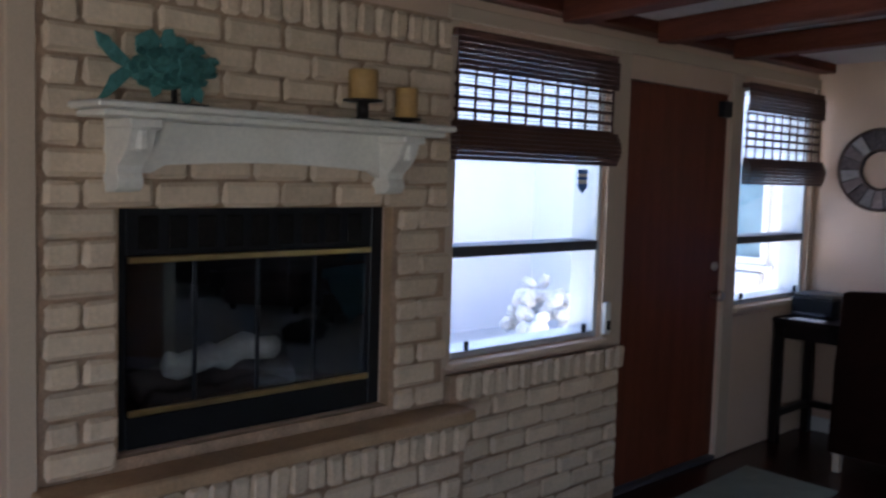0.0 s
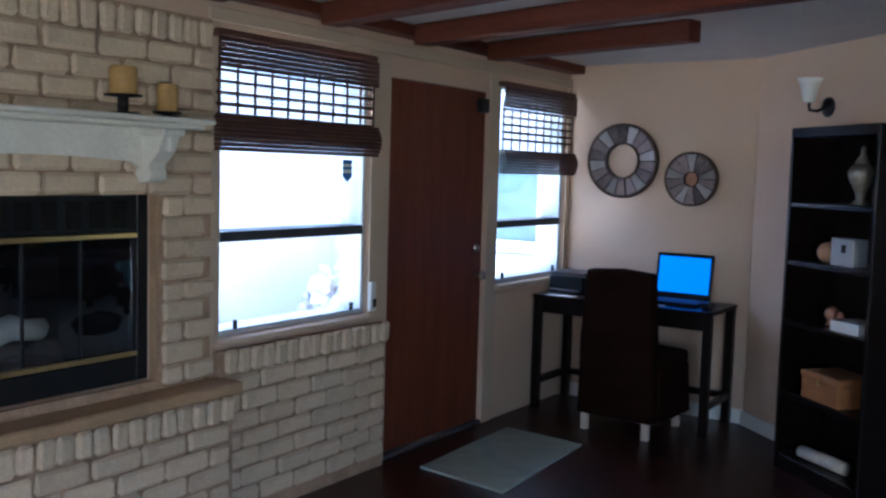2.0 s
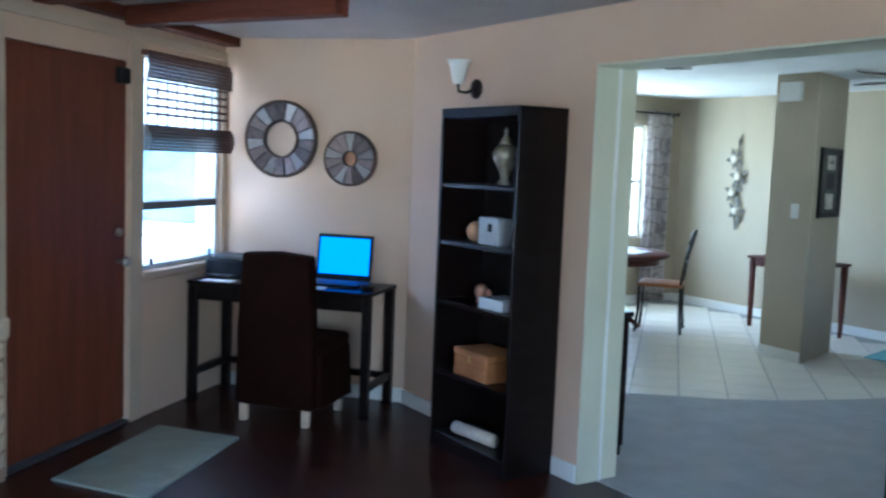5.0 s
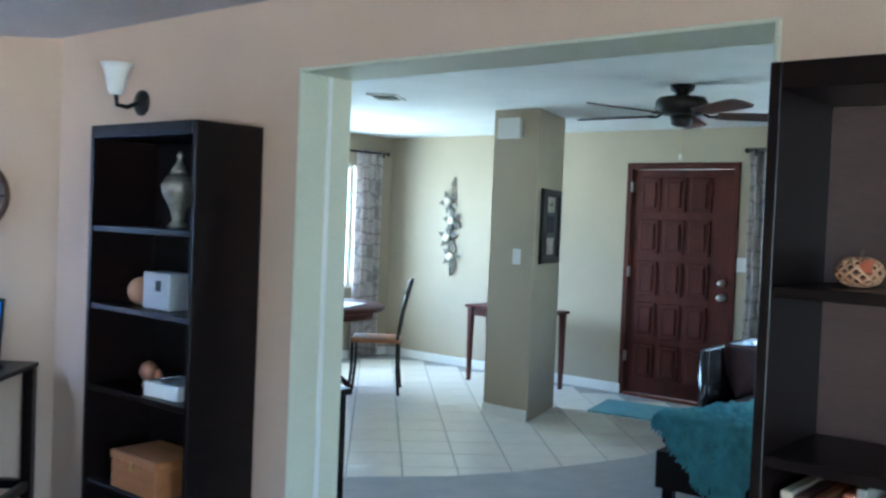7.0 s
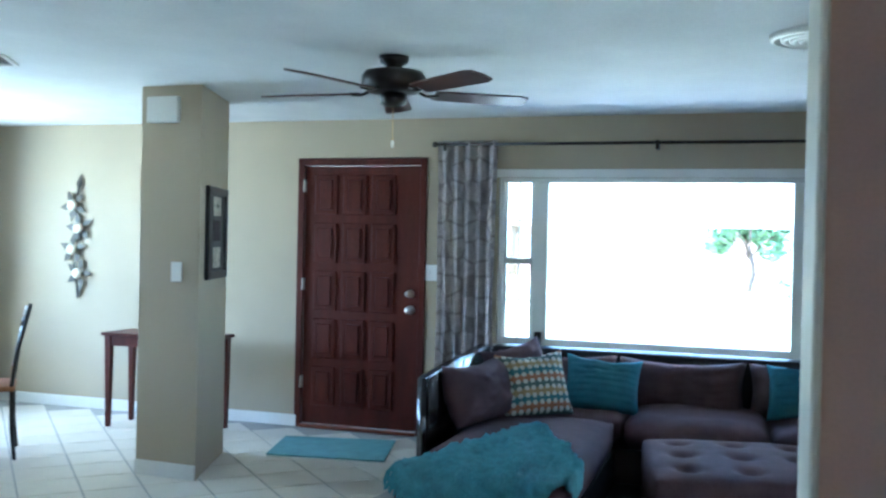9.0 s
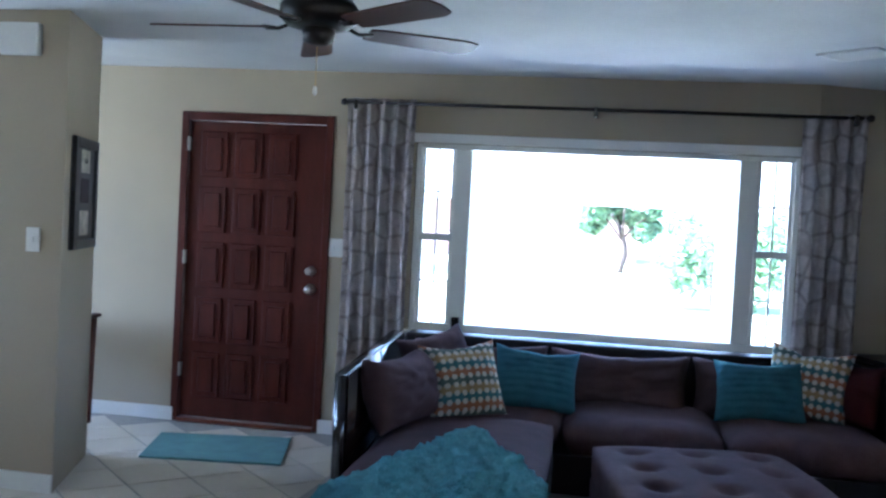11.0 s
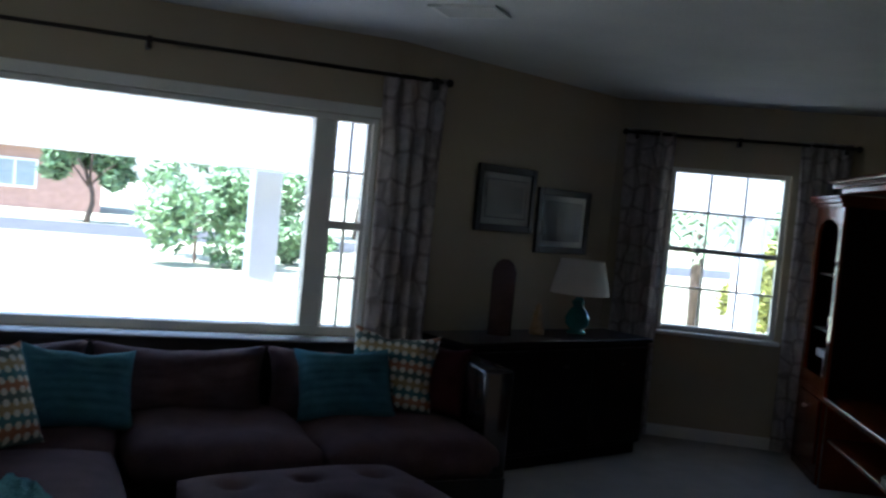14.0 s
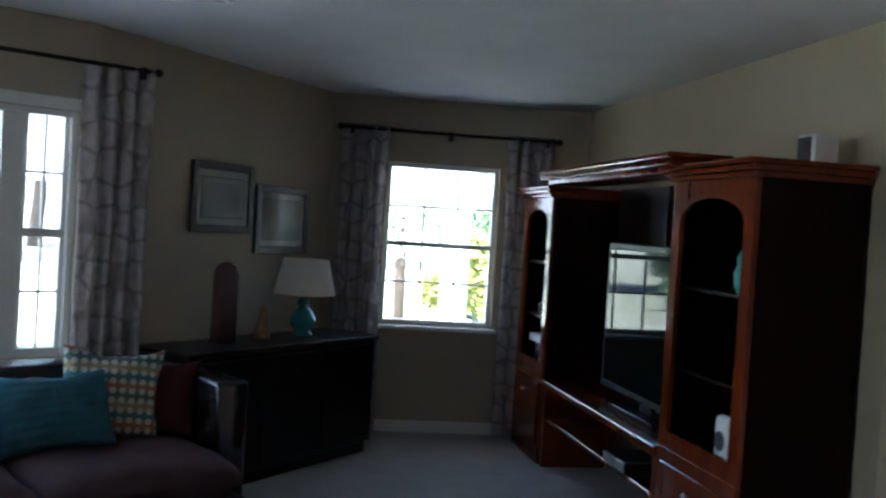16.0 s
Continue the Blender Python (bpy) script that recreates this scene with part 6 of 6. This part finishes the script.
for x, y, z in edge_line:
    for q in range(2):
        e = Vector((x + rnd.uniform(-0.006, 0.006), y + rnd.uniform(-0.006, 0.006), z))
        tube([tuple(e), tuple(e + Vector((rnd.uniform(-0.01, 0.004), rnd.uniform(-0.01, 0.01), -0.035))), tuple(e + Vector((rnd.uniform(-0.016, 0.006), rnd.uniform(-0.02, 0.02), -rnd.uniform(0.055, 0.085))))], 0.005, 4, fr)
tagged(part("fringe", fr, M_THROW, tw), kind="stuff")

# ottoman
ot = thing("ottoman", "mauve-brown tufted square ottoman", "ottoman", pose(6.72, 1.49, 0, 0, 0, 9))
part("base", boxes((-0.45, -0.44, 0.08, 0.45, 0.44, 0.30), bevel=0.02, seg=2), M_PLUM, ot, "", True)
tf = [(x, y) for x in (-0.6, 0.0, 0.6) for y in (-0.6, 0.0, 0.6)]
part("cushion", cushion(0.94, 0.92, 0.17, 40, 40, 0.42, 0.006, 5, tf), M_PLUM, ot, "tufted mauve top", True, pose(0, 0, 0.295))
for x, y in tf:
    part("button", lathe([(0.012, 0), (0.01, 0.006), (0.002, 0.009)], 10), M_PLUM, ot, "", True, pose(x * 0.47, y * 0.46, 0.402))
for x, y in ((-0.40, -0.39), (0.34, -0.39), (-0.40, 0.33), (0.34, 0.33)):
    part("foot", boxes((x, y, 0.001, x + 0.06, y + 0.06, 0.0795), bevel=0.005), M_ESPRESSO, ot)

# sideboard with lamp and ornaments
SB = along((8.34, 0.33), (8.82, -1.20))
sb = thing("sideboard", "long low dark wooden sideboard against the wall", "sideboard", SB)
part("carcass", boxes((0, 0.01, 0.08, 1.60, 0.42, 0.735), bevel=0.005), M_ESPRESSO, sb)
part("top", boxes((-0.02, -0.01, 0.7355, 1.62, 0.43, 0.765), bevel=0.006), M_ESPRESSO, sb)
part("plinth", boxes((0.03, 0.03, 0.001, 1.57, 0.40, 0.0795)), M_ESPRESSO, sb)
for k in range(3):
    d = part("door", boxes((0.02 + 0.525 * k, -0.008, 0.11, 0.525 + 0.525 * k, 0.0095, 0.71), bevel=0.004), M_ESPRESSO, sb)
    part("handle", boxes((0.26 + 0.525 * k, -0.022, 0.60, 0.30 + 0.525 * k, -0.0085, 0.615), bevel=0.003), M_BRONZE, d)
lm = thing("table_lamp", "turquoise glass table lamp with a cream fabric shade", "lamp", SB @ Matrix.Translation((1.14, 0.24, 0.766)))
M_TURQ = mat("turquoise_ceramic", (0.03, 0.20, 0.20), 0.15, 0.15, 8, 60)
part("base", lathe([(0.06, 0), (0.065, 0.012), (0.04, 0.022), (0.075, 0.06), (0.08, 0.10), (0.055, 0.15), (0.03, 0.175), (0.045, 0.20), (0.02, 0.235)], 24), M_TURQ, lm, "turquoise gourd base", True)
part("stem", tube([(0, 0, 0.23), (0, 0, 0.33)], 0.006, 8), M_BRASS, lm)
part("shade", lathe([(0.19, 0.255), (0.14, 0.47), (0.136, 0.47), (0.186, 0.255)], 32, caps=False), mat("cream_shade", (0.66, 0.61, 0.54), 0.9, 0.05, 6, 150, 0.2), lm, "cream fabric shade", True)
cl = thing("glass_cylinder", "tall pink-tinted glass cylinder vase on the sideboard", "vase", SB @ Matrix.Translation((0.47, 0.25, 0.766)))
part("cylinder", lathe([(0.07, 0), (0.072, 0.38), (0.05, 0.43), (0.02, 0.45), (0.018, 0.45), (0.066, 0.38), (0.066, 0.01)], 24), mat("smoky_pink_glass", (0.13, 0.075, 0.07), 0.2, 0.15), cl, "", True)
py = solid("small_figurine", lathe([(0.045, 0), (0.05, 0.02), (0.04, 0.07), (0.03, 0.10), (0.033, 0.12), (0.018, 0.15), (0.022, 0.17), (0.004, 0.195)], 10), mat("amber_ornament", (0.35, 0.22, 0.10), 0.5, 0.2, 14, 40), "small amber ornament on the sideboard", "ornament", SB @ Matrix.Translation((0.78, 0.24, 0.766)), True)

# media cabinet along the wall: x along the wall, y into it
TV = along(PC, PE)


def arch_face(w, z0, z1, fr, rise):
    """A face frame with an arched head, lying in x and z."""
    bm = bmesh.new()
    a = [(fr, z0 + fr)] + [(w - fr, z0 + fr)] + [(w / 2 + (w / 2 - fr) * math.cos(math.pi * i / 12), z1 - fr - rise + rise * math.sin(math.pi * i / 12)) for i in range(13)]
    out = [(0, z0), (w, z0)] + [(w - w * i / 12, z1) for i in range(13)]
    for y in (0.0, 0.022):
        A, O = [bm.verts.new((x, y, z)) for x, z in a], [bm.verts.new((x, y, z)) for x, z in out]
        for i in range(len(a)):
            j = (i + 1) % len(a)
            q = (A[i], A[j], O[j], O[i])
            bm.faces.new(q if y else q[::-1])
        if y == 0:
            A0, O0 = A, O
    for i in range(len(a)):
        j = (i + 1) % len(a)
        bm.faces.new((A0[i], A0[j], A[j], A[i]))
        bm.faces.new((O0[j], O0[i], O[i], O[j]))
    bmesh.ops.recalc_face_normals(bm, faces=bm.faces[:])
    return bm


def tower(x0, w, h, label):
    """A tall end cabinet with an open arched front above a drawer."""
    d = 0.47
    b = thing("media_tower", label, "cabinet", TV @ Matrix.Translation((x0, -d - 0.02, 0)), "media cabinet")
    part("side", boxes((0, 0.0225, 0.001, 0.022, d, h - 0.07)), M_SHADEDRED, b)
    part("side", boxes((w - 0.022, 0.0225, 0.001, w, d, h - 0.07)), M_SHADEDRED, b)
    # near-black back and shelves: the dim inside is painted into the colour
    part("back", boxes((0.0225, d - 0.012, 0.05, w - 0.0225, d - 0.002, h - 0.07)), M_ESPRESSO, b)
    part("face_frame", arch_face(w, 0.58, h - 0.07, 0.075, 0.10), M_REDWOOD, b)
    part("drawer_front", boxes((0.0, 0.0, 0.06, w, 0.022, 0.578), bevel=0.003), M_REDWOOD, b)
    pn = part("drawer", boxes((0.05, -0.012, 0.12, w - 0.05, -0.0005, 0.52), bevel=0.006), M_REDWOOD, b)
    part("knob", lathe([(0.008, 0), (0.008, 0.012), (0.017, 0.02), (0.008, 0.03)], 12), M_STEEL, pn, "", True, Matrix.Translation((w / 2, -0.012, 0.44)) @ pose(0, 0, 0, 90, 0, 0))
    part("bottom", boxes((0.0225, 0.023, 0.56, w - 0.0225, d - 0.013, 0.58)), M_REDWOOD, b)
    for z in (0.92, 1.28):
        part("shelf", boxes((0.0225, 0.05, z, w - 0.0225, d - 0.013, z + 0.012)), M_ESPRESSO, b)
    part("crown", boxes((-0.02, -0.02, h - 0.07, w + 0.02, d, h - 0.045), (-0.04, -0.04, h - 0.0445, w + 0.04, d, h - 0.02), (-0.055, -0.055, h - 0.0195, w + 0.055, d, h), bevel=0.005), M_REDWOOD, b)
    part("plinth", boxes((0, 0.0, 0.001, w, 0.022, 0.059)), M_REDWOOD, b)
    return b


# tower sides: the mahogany taken near black, their shade put into the colour
M_SHADEDRED = mat("shaded_mahogany_side", (0.010, 0.0035, 0.0022), 0.4, 0.25, 3, 40, 0.05, stretch=(4, 4, 0.6), spec=0.05)
M_REDWOOD = mat("glossy_red_mahogany", (0.14, 0.024, 0.006), 0.16, 0.25, 3, 40, 0.03, stretch=(4, 4, 0.6))
tower(0.16, 0.64, 1.79, "tall mahogany media tower with an arched open front")
tower(2.64, 0.72, 1.82, "tall mahogany media tower with an arched open front")
br = thing("media_bridge", "mahogany bridge shelf with crown moulding over the television", "shelf", TV @ Matrix.Translation((0.72, -0.50, 0)))
part("board", boxes((0, 0, 1.80, 1.93, 0.26, 1.83), bevel=0.004), M_REDWOOD, br)
part("crown", boxes((-0.10, -0.03, 1.831, 1.95, 0.26, 1.86), (-0.12, -0.055, 1.8605, 1.97, 0.26, 1.885), bevel=0.006), M_REDWOOD, br)
# near-black panel too, with the shade under the bridge in its colour
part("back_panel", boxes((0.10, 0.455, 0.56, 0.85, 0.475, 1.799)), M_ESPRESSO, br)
bn = thing("media_bench", "low mahogany television bench between the towers", "cabinet", TV @ Matrix.Translation((0.83, -0.50, 0)))
part("top", boxes((0, 0, 0.52, 1.79, 0.46, 0.56), bevel=0.006), M_REDWOOD, bn)
part("shelf", boxes((0.03, 0.03, 0.30, 1.76, 0.44, 0.325), bevel=0.004), M_REDWOOD, bn)
for x in (0.0, 1.74):
    part("side", boxes((x, 0.02, 0.001, x + 0.05, 0.44, 0.519)), M_REDWOOD, bn)
tv = thing("television", "black flat-screen television on the media bench", "television", TV @ Matrix.Translation((1.36, -0.30, 0.5605)) @ pose(0, 0, 0, 0, 0, 0))
part("bezel", boxes((0, 0, 0.07, 1.16, 0.06, 0.90), bevel=0.008), M_BLACK, tv)
M_SCREEN = mat("glossy_black_screen", (0.004, 0.007, 0.006), 0.03, 0.05, 4, 30, 0.0, spec=0.13)
part("screen", boxes((0.04, -0.003, 0.11, 1.12, -0.0005, 0.86)), M_SCREEN, tv)
part("stand", boxes((0.35, -0.06, 0.0005, 0.90, 0.14, 0.02), (0.55, 0.02, 0.0205, 0.70, 0.05, 0.0695), bevel=0.004), M_BLACK, tv)
sp = thing("speaker", "small grey box speaker on top of the tower", "speaker", TV @ Matrix.Translation((3.16, -0.22, 1.8205)))
part("body", boxes((0, 0, 0, 0.12, 0.11, 0.12), bevel=0.008), M_ALU, sp)
part("grille", boxes((0.012, -0.004, 0.012, 0.108, -0.0005, 0.108), bevel=0.002), M_DARKALU, sp)
for k, (x, z, w, h, c) in enumerate(((0.25, 0.581, 0.20, 0.16, M_ALU), (0.27, 0.933, 0.22, 0.07, M_PAPER))):
    bx = thing("storage_box", "small pale box on a media tower shelf", "box", TV @ Matrix.Translation((x, -0.38, z)), "shelf boxes")
    part("body", boxes((0, 0, 0, w, 0.15, h), bevel=0.004), c, bx)
    part("label_strip", boxes((0.03, -0.002, h * 0.3, w - 0.03, -0.0004, h * 0.6)), M_DARKALU, bx)
solid("disc_case", boxes((0, 0, 0, 0.28, 0.18, 0.05), bevel=0.003), M_PAPER, "white cases stacked on the tower", "case", TV @ Matrix.Translation((0.22, -0.42, 0.741)))
gob = thing("turquoise_owl", "turquoise ceramic owl vase on a tower shelf", "vase", TV @ Matrix.Translation((3.10, -0.36, 1.2925)) @ Matrix.Diagonal((0.85, 0.85, 0.9, 1)))
part("body", lathe([(0.045, 0), (0.06, 0.04), (0.065, 0.09), (0.05, 0.13), (0.055, 0.16), (0.04, 0.195), (0.01, 0.20)], 18), mat("bright_turquoise", (0.05, 0.32, 0.30), 0.2, 0.2, 18, 60, 0.2), gob, "", True)
cf = thing("white_clock", "white standing clock on the tower's lowest shelf", "clock", TV @ Matrix.Translation((3.06, -0.44, 0.5815)))
part("body", boxes((0, 0, 0, 0.12, 0.05, 0.22), bevel=0.02, seg=2), M_WHITE, cf)
part("dial", lathe([(0.04, 0), (0.04, 0.004), (0.001, 0.004)], 20), M_DARKALU, cf, "", False, Matrix.Translation((0.06, -0.0005, 0.12)) @ pose(0, 0, 0, 90, 0, 0))
sb2 = thing("game_console", "small dark set-top box on the media bench", "electronics", TV @ Matrix.Translation((1.95, -0.48, 0.3255)))
part("body", boxes((0, 0, 0, 0.30, 0.22, 0.06), bevel=0.005), M_BLACK, sb2)
part("front_panel", boxes((0.01, -0.003, 0.01, 0.29, -0.0004, 0.05)), M_ALU, sb2)

# dark bag on the carpet
bag = thing("black_bag", "slouched black cloth bag on the carpet", "bag", pose(4.72, 2.20, 0.0085, 0, 0, 15))
part("body", cushion(0.42, 0.30, 0.17, 12, 10, 0.8, 0.03, 31), mat("black_cloth", (0.01, 0.01, 0.012), 0.9, 0.2), bag, "", True)
part("strap", tube([(-0.15, 0, 0.13), (-0.05, 0.02, 0.19), (0.08, 0.02, 0.18), (0.16, 0, 0.12)], 0.012, 6), M_BLACK, bag, "", True)


# ---- bricks and tiles ----
def brick_mesh(L, H, D, seed):
    rnd = random.Random(seed)
    bm = boxes((-L / 2, -D, -H / 2, L / 2, 0, H / 2), bevel=0.012)
    for v in bm.verts:
        v.co += Vector((rnd.uniform(-0.006, 0.006), rnd.uniform(-0.004, 0.002), rnd.uniform(-0.0045, 0.0045)))
    return link_mesh("brick", bm, M_BRICK)


BL, BH = 0.222, 0.0845
lay = {k: [brick_mesh(L, BH - 0.011, 0.026, 7 * k + i) for i in range(4)] for k, L in enumerate((BL - 0.012, BL / 2 - 0.012, BL * 0.75 - 0.012))}
stand = [brick_mesh(0.066, 0.100, 0.028, 60 + i) for i in range(6)]
rnd = random.Random(2)


def put(mesh, s, y, z):
    ob = new("brick", mesh)
    ob.parent = fp
    ob.matrix_basis = pose(s + rnd.uniform(-0.002, 0.002), y + rnd.uniform(-0.003, 0.003), z + rnd.uniform(-0.002, 0.002), 0, rnd.uniform(-0.8, 0.8), rnd.uniform(-0.6, 0.6))


def course(s0, s1, y, z, shift):
    s = s0
    first = True
    while s1 - s > 0.05:
        L = BL * 0.5 if first and shift else BL
        first = False
        if s + L > s1 + 0.02:
            L = BL * 0.75 if s + BL * 0.75 <= s1 + 0.02 else BL * 0.5
            if s + L > s1 + 0.04:
                break
        put(rnd.choice(lay[0 if L == BL else (2 if L == BL * 0.75 else 1)]), s + L / 2, y, z)
        s += L


for k in range(17):
    z = 0.665 + BH * (k + 0.5)
    if z > 2.0:
        break
    if FB[2] - 0.03 < z < FB[3] + 0.02:
        course(-3.185, FB[0] - 0.005, -0.031, z, k % 2)
        course(FB[1] + 0.005, -1.635, -0.031, z, (k + 1) % 2)
    else:
        course(-3.185, -1.635, -0.031, z, k % 2)
n = 20
for k in range(n):
    put(rnd.choice(stand), -3.185 + 1.55 * (k + 0.5) / n, -0.031, 2.075)
for k in range(21):
    put(rnd.choice(stand), -3.185 + 1.58 * (k + 0.5) / 21, -0.141, 0.545)
for k in range(5):
    course(-3.185, -1.605, -0.141, 0.487 - BH * (k + 0.5), k % 2)
for k in range(15):
    put(rnd.choice(stand), -1.59 + 1.13 * (k + 0.5) / 15, -0.065, 0.715)
for k in range(8):
    z = 0.658 - BH * (k + 0.5)
    if z > 0.03:
        course(-1.595, BD[0] - 0.065, -0.056, z, k % 2)

TS = 0.335
tile_me = link_mesh("tile", boxes((-TS / 2 + 0.005, -TS / 2 + 0.005, -0.0055, TS / 2 - 0.005, TS / 2 - 0.005, 0.0), bevel=0.002), M_TILE)
fl_liv = bpy.data.objects["floor_living"]


def edge_y(x):
    for (x0, y0), (x1, y1) in zip(edge, edge[1:]):
        if x0 <= x <= x1:
            return y0 + (y1 - y0) * (x - x0) / (x1 - x0)
    return 9.0


ca, sa = math.cos(radians(44)), math.sin(radians(44))
for i in range(-40, 40):
    for j in range(-40, 40):
        u, v = (i + 0.5) * TS + 0.05, (j + 0.5) * TS + 0.06
        x, y = u * ca - v * sa + 6.0, u * sa + v * ca + 5.0
        if XOI + 0.12 < x < XF - 0.14 and edge_y(x) - 0.16 < y < 7.60:
            ob = new("tile", tile_me)
            ob.parent = fl_liv
            ob.matrix_basis = pose(x, y, 0, 0, 0, 44)
